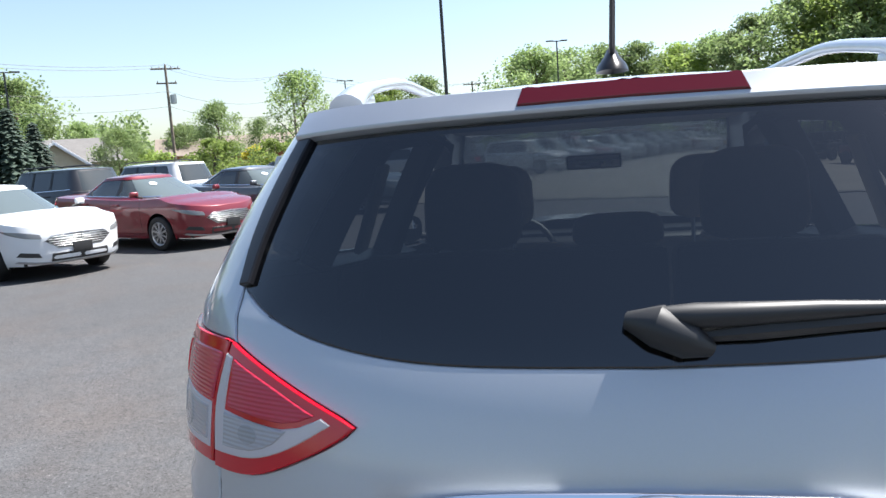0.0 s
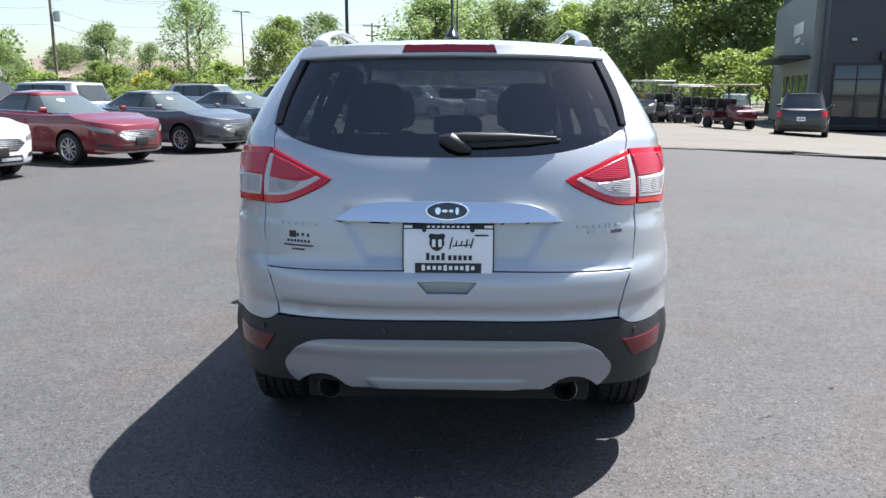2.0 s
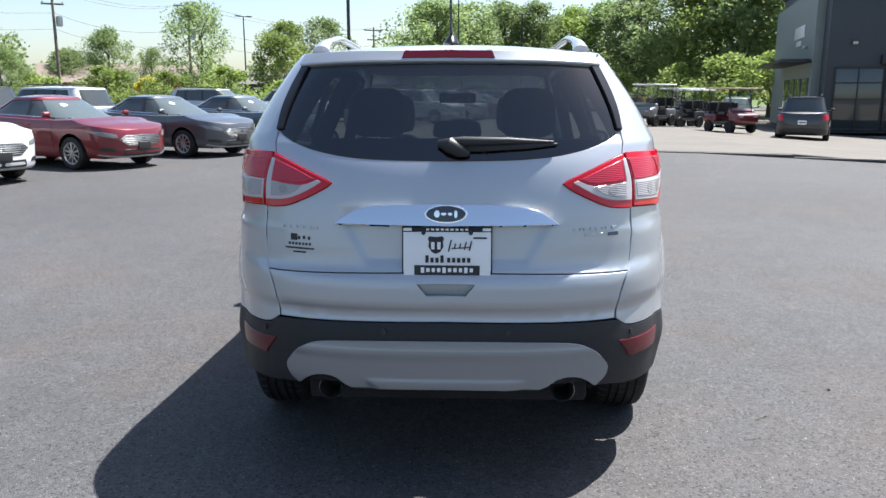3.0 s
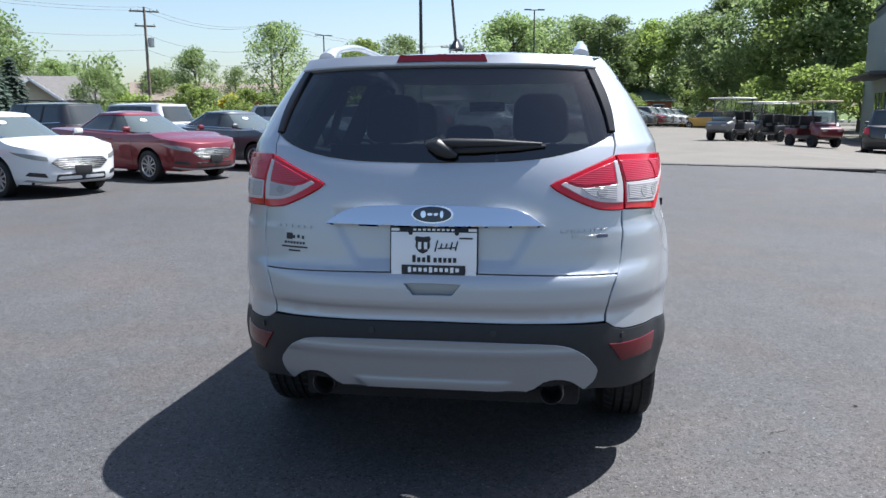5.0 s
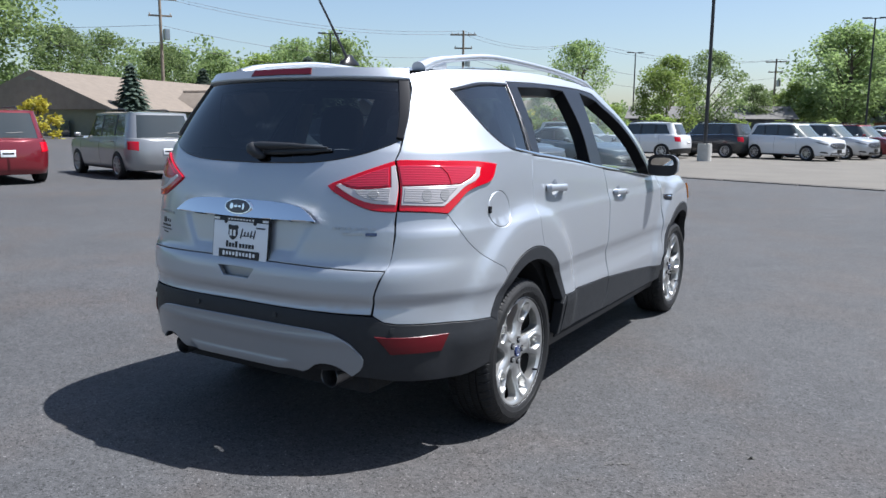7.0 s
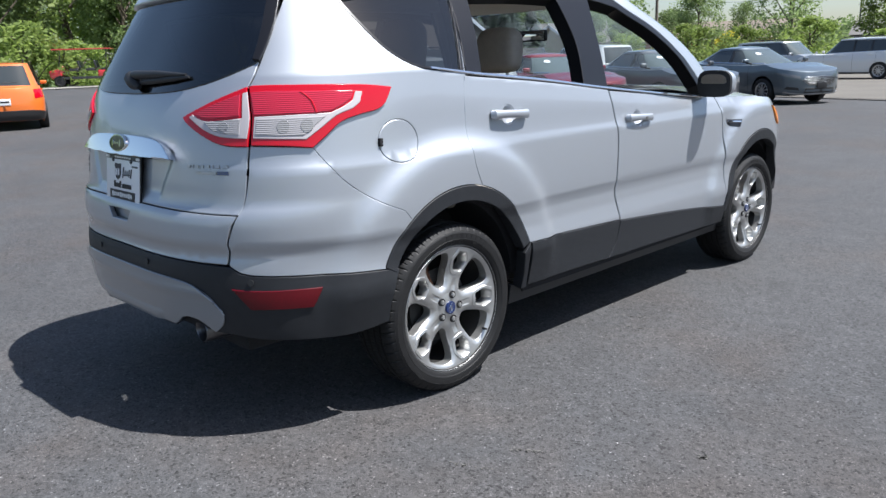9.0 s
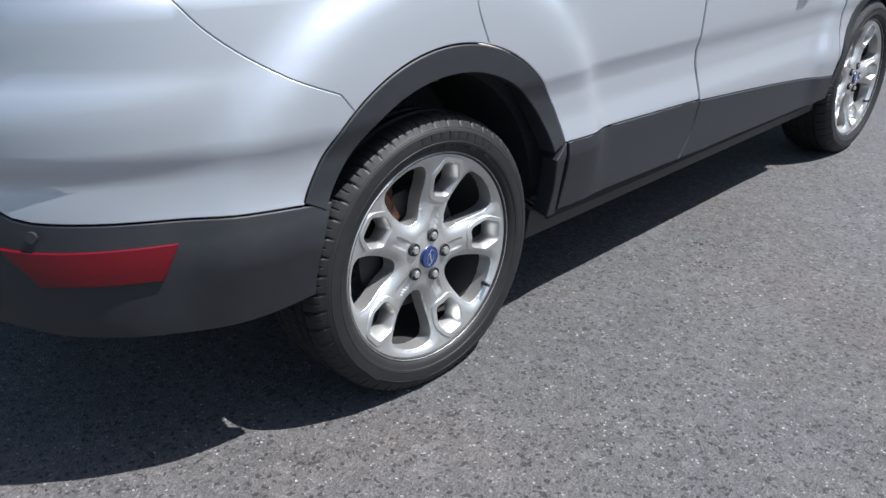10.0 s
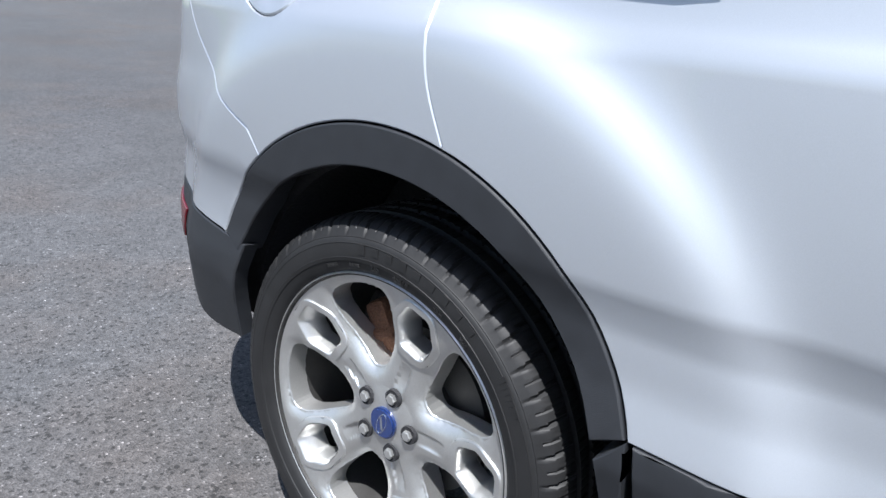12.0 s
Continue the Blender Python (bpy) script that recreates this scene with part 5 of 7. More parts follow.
# ---- ground ----
def asphalt_mat(name, base, speck, tone):
    m = bpy.data.materials.new(name)
    m.use_nodes = True
    nt = m.node_tree
    b = nt.nodes["Principled BSDF"]
    tc = nt.nodes.new("ShaderNodeTexCoord")
    L = nt.links.new

    def noise(scale, detail, rough=0.6):
        n = nt.nodes.new("ShaderNodeTexNoise")
        n.inputs["Scale"].default_value, n.inputs["Detail"].default_value, n.inputs["Roughness"].default_value = scale, detail, rough
        L(tc.outputs["Object"], n.inputs["Vector"])
        return n

    def ramp(src, lo, hi, a, c):
        r = nt.nodes.new("ShaderNodeMapRange")
        for k, v in zip(("From Min", "From Max", "To Min", "To Max"), (lo, hi, a, c)):
            r.inputs[k].default_value = v
        L(src, r.inputs["Value"])
        return r.outputs[0]

    def mul(a, c):
        x = nt.nodes.new("ShaderNodeMath")
        x.operation = "MULTIPLY"
        L(a, x.inputs[0])
        L(c, x.inputs[1])
        return x.outputs[0]

    vor = nt.nodes.new("ShaderNodeTexVoronoi")
    vor.inputs["Scale"].default_value = 210
    L(tc.outputs["Object"], vor.inputs["Vector"])
    grey = nt.nodes.new("ShaderNodeSeparateColor")
    L(vor.outputs["Color"], grey.inputs[0])
    stones = ramp(grey.outputs[0], 0, 1, 0.68, 1.26)
    bright = ramp(grey.outputs[1], 0.965, 0.985, 1.0, speck)
    vor2 = nt.nodes.new("ShaderNodeTexVoronoi")
    vor2.inputs["Scale"].default_value = 115
    L(tc.outputs["Object"], vor2.inputs["Vector"])
    grey2 = nt.nodes.new("ShaderNodeSeparateColor")
    L(vor2.outputs["Color"], grey2.inputs[0])
    pits = mul(ramp(grey2.outputs[0], 0.90, 0.93, 1.0, 0.34), ramp(noise(44, 7, 0.8).outputs["Fac"], 0.57, 0.62, 1.0, 0.36))
    big = ramp(noise(0.22, 5).outputs["Fac"], 0.3, 0.7, 1 - tone, 1 + tone)
    mid = ramp(noise(2.5, 6, 0.7).outputs["Fac"], 0.3, 0.7, 0.86, 1.14)
    dust = ramp(noise(1.6, 10, 0.75).outputs["Fac"], 0.64, 0.74, 1.0, 1.45)
    vor3 = nt.nodes.new("ShaderNodeTexVoronoi")
    vor3.inputs["Scale"].default_value = 62
    L(tc.outputs["Object"], vor3.inputs["Vector"])
    grey3 = nt.nodes.new("ShaderNodeSeparateColor")
    L(vor3.outputs["Color"], grey3.inputs[0])
    grit = mul(ramp(grey3.outputs[0], 0, 1, 0.84, 1.16), ramp(noise(20, 8, 0.8).outputs["Fac"], 0.3, 0.7, 0.78, 1.22))
    chips = ramp(grey.outputs[2], 0.990, 0.995, 1.0, speck * 1.5)
    k = mul(mul(mul(mul(stones, grit), mul(pits, chips)), bright), mul(big, mul(mid, dust)))
    sc = nt.nodes.new("ShaderNodeVectorMath")
    sc.operation = "SCALE"
    sc.inputs[0].default_value = base
    L(k, sc.inputs["Scale"])
    warm = nt.nodes.new("ShaderNodeMix")
    warm.data_type, warm.blend_type = "RGBA", "MULTIPLY"
    warm.inputs["B"].default_value = (1.13, 0.97, 0.86, 1)
    L(ramp(noise(0.7, 4, 0.65).outputs["Fac"], 0.46, 0.66, 0.0, 0.75), warm.inputs["Factor"])
    L(sc.outputs[0], warm.inputs["A"])
    L(warm.outputs["Result"], b.inputs["Base Color"])
    b.inputs["Roughness"].default_value = 0.82
    bp = nt.nodes.new("ShaderNodeBump")
    bp.inputs["Strength"].default_value, bp.inputs["Distance"].default_value = 0.55, 0.004
    L(vor.outputs["Distance"], bp.inputs["Height"])
    L(bp.outputs[0], b.inputs["Normal"])
    return m


M_ASPHALT = asphalt_mat("asphalt", (0.0565, 0.0568, 0.0592), 1.9, 0.16)
M_CONCRETE = mat("concrete_lot", (0.132, 0.122, 0.106), 0.85, 0, 0, 0.3, 0.6, 0.22, 0.2, 60)
M_LANE = mat("pale_lane_concrete", (0.30, 0.285, 0.255), 0.85, 0, 0, 0.3, 0.8, 0.15, 0.2, 40)
M_GRASS = mat("grass_ground", (0.085, 0.12, 0.04), 0.95, 0, 0, 0.2, 0.5, 0.4, 0.3, 30)
M_KERB = mat("kerb_concrete", (0.12, 0.113, 0.105), 0.85, 0, 0, 0.3, 3, 0.25, 0.2)


def lot_z(x, y):
    return 0.03 - 0.06 * max(0.0, min(x - 8.0, 12))


def yard_z(x, y):
    return min(0.0, lot_z(x, y) - 0.03) + 0.05 * max(0.0, min(-22.0 - x, 14))


def kerb_y(x):
    return 18.4 - 0.36 * x


def sheet(name, xs, ys, z, material, label, category):
    verts = [(x, y, z(x, y)) for y in ys for x in xs]
    n = len(xs)
    faces = [(j * n + i, j * n + i + 1, (j + 1) * n + i + 1, (j + 1) * n + i) for j in range(len(ys) - 1) for i in range(n - 1)]
    ob = raw(name, verts, faces, material, None, "", False)
    return tagged(ob, label, category, kind="structure")


def span(a, b, n):
    return [a + (b - a) * k / n for k in range(n + 1)]


sheet("ground", [-3000, -400, -120] + span(-80, 80, 8) + [120, 400, 3000], [-3000, -400, -120] + span(-80, 120, 8) + [400, 3000],
      lambda x, y: -0.95, M_GRASS, "flat grassy land reaching the horizon", "ground")
sheet("pavement", span(-46, 74, 30), span(-70, 75, 30), yard_z, M_ASPHALT, "dark grey asphalt car park with pale aggregate", "car park")
sheet("road", span(-41.5, -36.8, 3), span(-34, 21, 12), lambda x, y: yard_z(x, y) + 0.015, M_LANE, "pale concrete lane along the edge of the lot", "lane")
xs = span(-60, 70, 65)
verts, faces = [], []
for x in xs:
    k = kerb_y(x)
    for y in (k, k + 0.02, k + 12, k + 40, 140):
        verts.append((x, y, lot_z(x, y) + (0.0 if y == k else 0.012)))
    verts.append((x, k, lot_z(x, k) - 0.06))
n = 6
for i in range(len(xs) - 1):
    for j in (0, 1, 2, 3):
        faces.append((i * n + j, (i + 1) * n + j, (i + 1) * n + j + 1, i * n + j + 1))
    faces.append((i * n + 5, (i + 1) * n + 5, (i + 1) * n, i * n))
tagged(raw("pavement_concrete", verts, faces, M_CONCRETE, None, "", False), "pale worn concrete lot beyond the kerb", "car park", kind="structure")
bm = None
for x in span(-58, 40, 49):
    x2 = x + 1.97
    m = look((x + x2) / 2 * Vector((1, 0, 0)), (0, 0, 0))
    c = Vector(((x + x2) / 2, kerb_y((x + x2) / 2) - 0.07, lot_z(x + 1, 0) - 0.026))
    bm = box(math.dist((x, kerb_y(x)), (x2, kerb_y(x2))) - 0.01, 0.14, 0.05, Matrix.Translation(c) @ Matrix.Rotation(math.atan2(kerb_y(x2) - kerb_y(x), x2 - x), 4, "Z"), 0.012, bm=bm)
tagged(part("kerb", bm, M_KERB, None), "low weathered concrete kerb", "kerb", kind="structure")


# pale scrapes on the asphalt beside the car: flakes strewn along short lines
SCUFFS = [(0.86, 1.22, 1.03, 1.27), (1.00, 1.09, 1.15, 1.14), (1.39, -0.25, 1.51, -0.19), (1.31, -0.46, 1.45, -0.40), (1.91, 0.13, 1.93, 0.15)]
flake = random.Random(11)
sv, sf = [], []
for x0, y0, x1, y1 in SCUFFS:
    for k in range(26):
        t = flake.random()
        c = Vector((x0 + (x1 - x0) * t + flake.gauss(0, 0.006), y0 + (y1 - y0) * t + flake.gauss(0, 0.006), 0.003))
        a, r = flake.uniform(0, math.tau), flake.uniform(0.002, 0.0065)
        n = len(sv)
        sv += [(c.x + r * flake.uniform(0.6, 1.4) * math.cos(a + j * math.tau / 5), c.y + r * flake.uniform(0.6, 1.4) * math.sin(a + j * math.tau / 5), c.z) for j in range(5)]
        sf.append(tuple(range(n, n + 5)))
M_SCUFF = mat("scraped_stone_dust", (0.115, 0.112, 0.106), 0.9, 0, 0, 0.2, 40, 0.3)
tagged(raw("scuff_marks", sv, sf, M_SCUFF, None, "", False), "pale scrape marks scuffed on the asphalt", "scuff mark", kind="stuff")


# ---- parked vehicles ----
M_CARGLASS = mat("dark_car_glass", (0.035, 0.042, 0.043), 0.04, 0, 0, 0.9)
M_WINDSHIELD = mat("windshield_glass", (0.085, 0.105, 0.105), 0.04, 0, 0, 0.9)
M_TRIM = mat("black_trim", (0.018, 0.018, 0.019), 0.45)
M_RIM2 = mat("machined_rim", (0.5, 0.5, 0.5), 0.3, 0.9)
M_HEAD = lens("headlamp_glass", (0.16, 0.165, 0.17), 0.08)
M_GRILLE = mat("satin_chrome", (0.34, 0.345, 0.35), 0.34, 1.0)
M_SEAMS = mat("panel_gap", (0.01, 0.01, 0.01), 0.8)
PAINT = {
    "white": paint("white_paint", (0.62, 0.63, 0.64)),
    "red": paint("red_paint", (0.15, 0.004, 0.011), 0.25),
    "grey": paint("graphite_paint", (0.075, 0.082, 0.092), 0.4),
    "slate": paint("slate_paint", (0.10, 0.125, 0.145), 0.5),
    "black": paint("black_paint", (0.012, 0.012, 0.014)),
    "silver": paint("far_silver_paint", (0.45, 0.46, 0.47), 0.6),
    "orange": paint("orange_paint", (0.70, 0.16, 0.02)),
    "yellow": paint("yellow_paint", (0.62, 0.33, 0.03)),
    "van": paint("grey_van_paint", (0.29, 0.295, 0.30), 0.5),
}


def far_wheel(face=None):
    face = face or M_RIM2
    w = tagged(empty("wheel"), "alloy wheel with black tyre")
    part("tyre", lathe([(-0.10, 0.22), (-0.11, 0.27), (-0.10, 0.31), (-0.08, 0.325), (0.08, 0.325), (0.10, 0.31), (0.11, 0.27), (0.10, 0.222)], 40), M_TYRE, w)
    part("rim_back", cyl(0.215, 0.02, pose(0.03, 0, 0, 0, 90), seg=32), M_TRIM, w)
    rim = part("rim", lathe([(0.02, 0.205), (0.10, 0.222), (0.104, 0.216), (0.09, 0.195), (0.02, 0.19)], 40), face, w)
    for k in range(10):
        a = k * 36
        part("spoke", box(0.02, 0.026 if k % 2 else 0.034, 0.185, Matrix.Rotation(radians(a), 4, "X") @ Matrix.Translation((0.085, 0, 0.115)), 0.004, 1), face, rim)
    part("hub", cyl(0.04, 0.04, pose(0.085, 0, 0, 0, 90), seg=20, bevel=0.006), face, rim)
    return w


WHEEL2 = far_wheel()
WHEEL2.location = (0, -200, -40)

SPECS = {
    "sedan": dict(L=4.87, W=0.925, wb=2.85, belt=(0.95, 1.02), cowl=1.01, nose=0.79, tail=1.07, roof=1.41, g_r=(-1.92, -0.78), g_f=(1.30, 0.16), gw=(0.83, 0.55), win=(-1.20, 1.00), lid=True),
    "suv": dict(L=4.75, W=0.95, wb=2.82, belt=(1.02, 1.10), cowl=1.08, nose=0.88, tail=1.08, roof=1.66, g_r=(-2.20, -1.85), g_f=(1.20, 0.42), gw=(0.86, 0.66), win=(-1.75, 0.98), lid=False),
    "van": dict(L=5.1, W=0.99, wb=3.08, belt=(1.00, 1.06), cowl=1.08, nose=0.86, tail=1.04, roof=1.70, g_r=(-2.40, -2.12), g_f=(1.62, 0.62), gw=(0.92, 0.76), win=(-1.95, 1.30), lid=False),
}


def parked_car(name, label, kind, colour, x, y, heading, z=0.0, group="", plain=False, scale=1.0):
    """A parked car from its kind and paint. heading: degrees from +y, clockwise."""
    sp = SPECS[kind]
    body = PAINT[colour]
    car = tagged(empty(name), label, "car", group)
    half, hl = sp["W"], sp["L"] / 2
    wide = pch([0.18, 0.35, 0.55, 0.75, 0.90, 1.15], [half - 0.10, half - 0.035, half - 0.012, half, half - 0.02, half - 0.10])
    low_w = lambda y, z: wide(z) * (1 - 0.035 * abs(y / hl) ** 3)
    end_r = pch([0.18, 0.35, 0.6, 0.9, 1.15], [0.48, 0.58, 0.60, 0.57, 0.50])
    end_f = pch([0.18, 0.35, 0.6, 0.9, 1.15], [0.52, 0.60, 0.60, 0.50, 0.40])
    sh = Shell(half, low_w, -hl + 0.60, end_r, 2.8, hl - 0.60, end_f, 2.3)
    bz = pch([-hl, -hl + 0.15, -1.0, 1.0, 1.45, hl - 0.75, hl - 0.30, hl], [sp["tail"] - 0.06, sp["tail"], sp["belt"][1], sp["belt"][0] + 0.01, sp["cowl"] - 0.03, sp["nose"] + 0.13, sp["nose"] + 0.055, sp["nose"] - 0.03])
    ax = sp["wb"] / 2
    res = 0.11 if plain else 0.085
    Sd = sh.side

    def at_u(u):
        return sh.at(u, 0.8).y

    top_line = [(u, bz(at_u(u))) for u in np.linspace(sh.end, 0, 60)]
    arch = lambda c: [Sd(c + 0.385 * math.cos(radians(a)), 0.33 + 0.385 * math.sin(radians(a))) for a in range(200, -21, -10)]
    zb = 0.24
    bottom = [[(0, zb), Sd(-ax - 0.385, zb)], arch(-ax), [Sd(-ax + 0.385, zb), Sd(ax - 0.385, zb)], arch(ax), [Sd(ax + 0.385, zb), (sh.end, zb)], [(sh.end, zb), top_line[0]], top_line]
    panel("body", sh, [loop(*bottom, step=0.06)], body, car, thick=0.02, res=res, mirror=1, lip=0.0)
    # bonnet and boot deck
    dv, df = [], []
    us = np.linspace(0, sh.end, 50)
    cols = [1.0, 0.92, 0.75, 0.5, 0.0]
    for u in us:
        p = sh.at(float(u), bz(at_u(float(u))))
        for c in cols:
            edge = min(1.0, (hl - abs(p.y)) / 0.35 + 0.15)
            dv.append((p.x * c, p.y, p.z + 0.045 * (1 - c ** 2) ** 0.6 * edge))
    m = len(cols)
    for s in (1, -1):
        vv = [(s * a, b, c) for a, b, c in dv]
        ff = []
        for i in range(len(us) - 1):
            for j in range(m - 1):
                f = (i * m + j, (i + 1) * m + j, (i + 1) * m + j + 1, i * m + j + 1)
                ff.append(f if s == 1 else f[::-1])
        raw("deck", vv, ff, body, car, "", True, 0)
    # cabin
    b0, zr = min(sp["belt"]) - 0.02, sp["roof"]
    gw = pch([b0, zr], [sp["gw"][0], sp["gw"][1]])
    yr0, yf0 = sp["g_r"][1] + 0.30, sp["g_f"][1] - 0.30
    gr = pch([b0, (b0 + zr) / 2, zr], [yr0 - sp["g_r"][0], yr0 - (sp["g_r"][0] * 0.52 + sp["g_r"][1] * 0.48), yr0 - sp["g_r"][1]])
    gf = pch([b0, (b0 + zr) / 2, zr], [sp["g_f"][0] - yf0, sp["g_f"][0] * 0.5 + sp["g_f"][1] * 0.5 - yf0, sp["g_f"][1] - yf0])
    cab = Shell(sp["gw"][0], lambda y, z: gw(z), yr0, gr, 3.2, yf0, gf, 2.8, b0)
    C, CR, CN = cab.side, cab.back, cab.nose
    zt = zr - 0.055
    gwx = lambda z: gw(z)
    rg = gwx(b0 + 0.06) * 0.80
    rt = gwx(zt) * 0.82
    w0, w1 = sp["win"]
    frame_l = loop([(0, zr), (cab.end, zr)], [(cab.end, zr), (cab.end, zt)], [(cab.end, zt), CN(rt, zt)], [CN(rt, zt), CN(gwx(b0) * 0.90, b0 + 0.02)], [CN(gwx(b0) * 0.90, b0 + 0.02), CR(rg, b0 + 0.04)],
                   [CR(rg, b0 + 0.04), CR(rt, zt)], [CR(rt, zt), (0, zt)], [(0, zt), (0, zr)], step=0.05)
    slope_f = (sp["g_f"][0] - sp["g_f"][1]) / (zr - b0)
    slope_r = (sp["g_r"][1] - sp["g_r"][0]) / (zr - b0)
    wz0, wz1 = max(sp["belt"]) + 0.015, zt - 0.01
    win = loop([C(w0, wz0 + 0.04), C(w1, wz0 - 0.03)], [C(w1, wz0 - 0.03), C(w1 - slope_f * 0.85 * (wz1 - wz0), wz1)], [C(w1 - slope_f * 0.85 * (wz1 - wz0), wz1), C((w0 + w1) / 2, wz1 + 0.02), C(w0 + slope_r * 0.55 * (wz1 - wz0) + 0.1, wz1)], [C(w0 + slope_r * 0.55 * (wz1 - wz0) + 0.1, wz1), C(w0, wz0 + 0.04)], step=0.05)
    panel("cabin_frame", cab, [frame_l, win], body, car, thick=0.03, res=res, mirror=1, lip=0.0)
    for s in (1, -1):
        fl = (lambda c: c) if s == 1 else mir
        panel("side_window", cab, [fl(win)], M_CARGLASS, car, lift=-0.012, thick=0.003, res=0.2)
        for yb in ((w0 + w1) / 2 + 0.1,) + ((w0 + 0.75,) if kind != "sedan" else (w0 + 0.35,)):
            panel("pillar", cab, [fl(loop([C(yb - 0.04, wz0 - 0.01), C(yb + 0.04, wz0 - 0.01)], [C(yb + 0.04, wz0 - 0.01), C(yb + 0.0, wz1 + 0.015)], [C(yb, wz1 + 0.015), C(yb - 0.07, wz1 + 0.015)], [C(yb - 0.07, wz1 + 0.015), C(yb - 0.04, wz0 - 0.01)]))], M_TRIM, car, lift=-0.004, thick=0.006, res=0.2)
        panel("window_line", cab, [fl(loop([C(w0, wz0 + 0.05), C(w1, wz0 - 0.02)], [C(w1, wz0 - 0.02), C(w1, wz0 - 0.035)], [C(w1, wz0 - 0.035), C(w0, wz0 + 0.035)], [C(w0, wz0 + 0.035), C(w0, wz0 + 0.05)]))], M_CHROME, car, lift=0.004, thick=0.01, res=0.3)

    def glass_pane(nm, fn, end, x0, z0, x1, z1, mtl):
        for s in (1, -1):
            lp = loop([(end, z0), fn(x0, z0)], [fn(x0, z0), fn(x1, z1)], [fn(x1, z1), (end, z1)], [(end, z1), (end, z0)], step=0.05)
            panel(nm, cab, [lp if s == 1 else mir(lp)], mtl, car, lift=-0.004, thick=0.003, res=0.12, lip=0.0)

    glass_pane("windscreen", CN, cab.end, gwx(b0) * 0.90, b0 + 0.02, rt + 0.01, zt + 0.01, M_WINDSHIELD)
    glass_pane("rear_window", CR, 0.0, rg + 0.01, b0 + 0.05, rt + 0.01, zt + 0.01, M_CARGLASS)
    roof = []
    for i in range(5):
        s = math.cos(i / 5 * math.pi / 2)
        roof.append([Vector((p.x * s, (yr0 + yf0) / 2 + (p.y - (yr0 + yf0) / 2) * s, zr + 0.055 * (1 - s * s))) for p in (cab.at(-cab.end + 2 * cab.end * (k + 0.5) / 60, zr) for k in range(60))])
    rings("roof", roof, body, car, angle=0)
    # lamps, grille, plate, trim
    n = sh.nose
    nz = sp["nose"]
    wrap = lambda x, zz: n(x, zz)
    lo_f = loop([n(half * 0.60, nz - 0.16), n(half * 0.82, nz - 0.13), Sd(hl - 0.62, nz - 0.005)], [Sd(hl - 0.62, nz - 0.005), n(half * 0.84, nz - 0.045), n(half * 0.62, nz - 0.095)], [n(half * 0.62, nz - 0.095), n(half * 0.60, nz - 0.16)])
    panel("headlamp", sh, [lo_f], M_HEAD, car, lift=0.006, thick=0.02, mirror=1, res=0.06)
    fog = loop([n(half * 0.62, 0.35), n(half * 0.90, 0.39)], [n(half * 0.90, 0.39), n(half * 0.86, 0.45)], [n(half * 0.86, 0.45), n(half * 0.66, 0.42)], [n(half * 0.66, 0.42), n(half * 0.62, 0.35)])
    panel("fog_lamp", sh, [fog], M_TRIM, car, lift=0.005, thick=0.02, mirror=1, res=0.1)
    gl, gt, gm = (nz - 0.31, nz - 0.13, nz - 0.20) if kind == "sedan" else (nz - 0.30, nz - 0.08, nz - 0.17)
    for s in (1, -1):
        def hexa(e):
            return loop([(sh.end, gl - e), n(half * 0.36 + e, gl - e)], [n(half * 0.36 + e, gl - e), n(half * 0.56 + e, gm)], [n(half * 0.56 + e, gm), n(half * 0.44 + e, gt + e)], [n(half * 0.44 + e, gt + e), (sh.end, gt + 0.015 + e)], [(sh.end, gt + 0.015 + e), (sh.end, gl - e)])
        surround = panel("grille_surround", sh, [hexa(0.014) if s == 1 else mir(hexa(0.014))], M_GRILLE, car, lift=0.004, thick=0.02, res=0.1)
        gp = panel("grille", sh, [hexa(0.0) if s == 1 else mir(hexa(0.0))], M_TRIM, surround, lift=0.007, thick=0.02, res=0.1)
        for k in range(5):
            zz = gl + (gt - gl) * (k + 0.6) / 5.2
            xx = half * float(np.interp(zz, [gl, gm, gt], [0.355, 0.545, 0.44]))
            bar = loop([(sh.end, zz - 0.008), n(xx, zz - 0.008)], [n(xx, zz - 0.008), n(xx, zz + 0.008)], [n(xx, zz + 0.008), (sh.end, zz + 0.008)], [(sh.end, zz + 0.008), (sh.end, zz - 0.008)])
            panel("grille_bar", sh, [bar if s == 1 else mir(bar)], M_GRILLE, surround, lift=0.013, thick=0.008, res=0.3)
        lip = loop([(sh.end, 0.245), n(half * 0.55, 0.245), n(half * 0.90, 0.30)], [n(half * 0.90, 0.30), n(half * 0.88, 0.325)], [n(half * 0.88, 0.325), n(half * 0.55, 0.275), (sh.end, 0.275)], [(sh.end, 0.275), (sh.end, 0.245)])
        panel("bumper_lip", sh, [lip if s == 1 else mir(lip)], M_GRILLE, car, lift=0.010, thick=0.02, res=0.2)
        d = loop([(sh.end, 0.28), n(half * 0.5, 0.28)], [n(half * 0.5, 0.28), n(half * 0.48, 0.40)], [n(half * 0.48, 0.40), (sh.end, 0.40)], [(sh.end, 0.40), (sh.end, 0.28)])
        panel("lower_grille", sh, [d if s == 1 else mir(d)], M_TRIM, car, lift=0.004, thick=0.02, res=0.2)
    tz = sp["tail"]
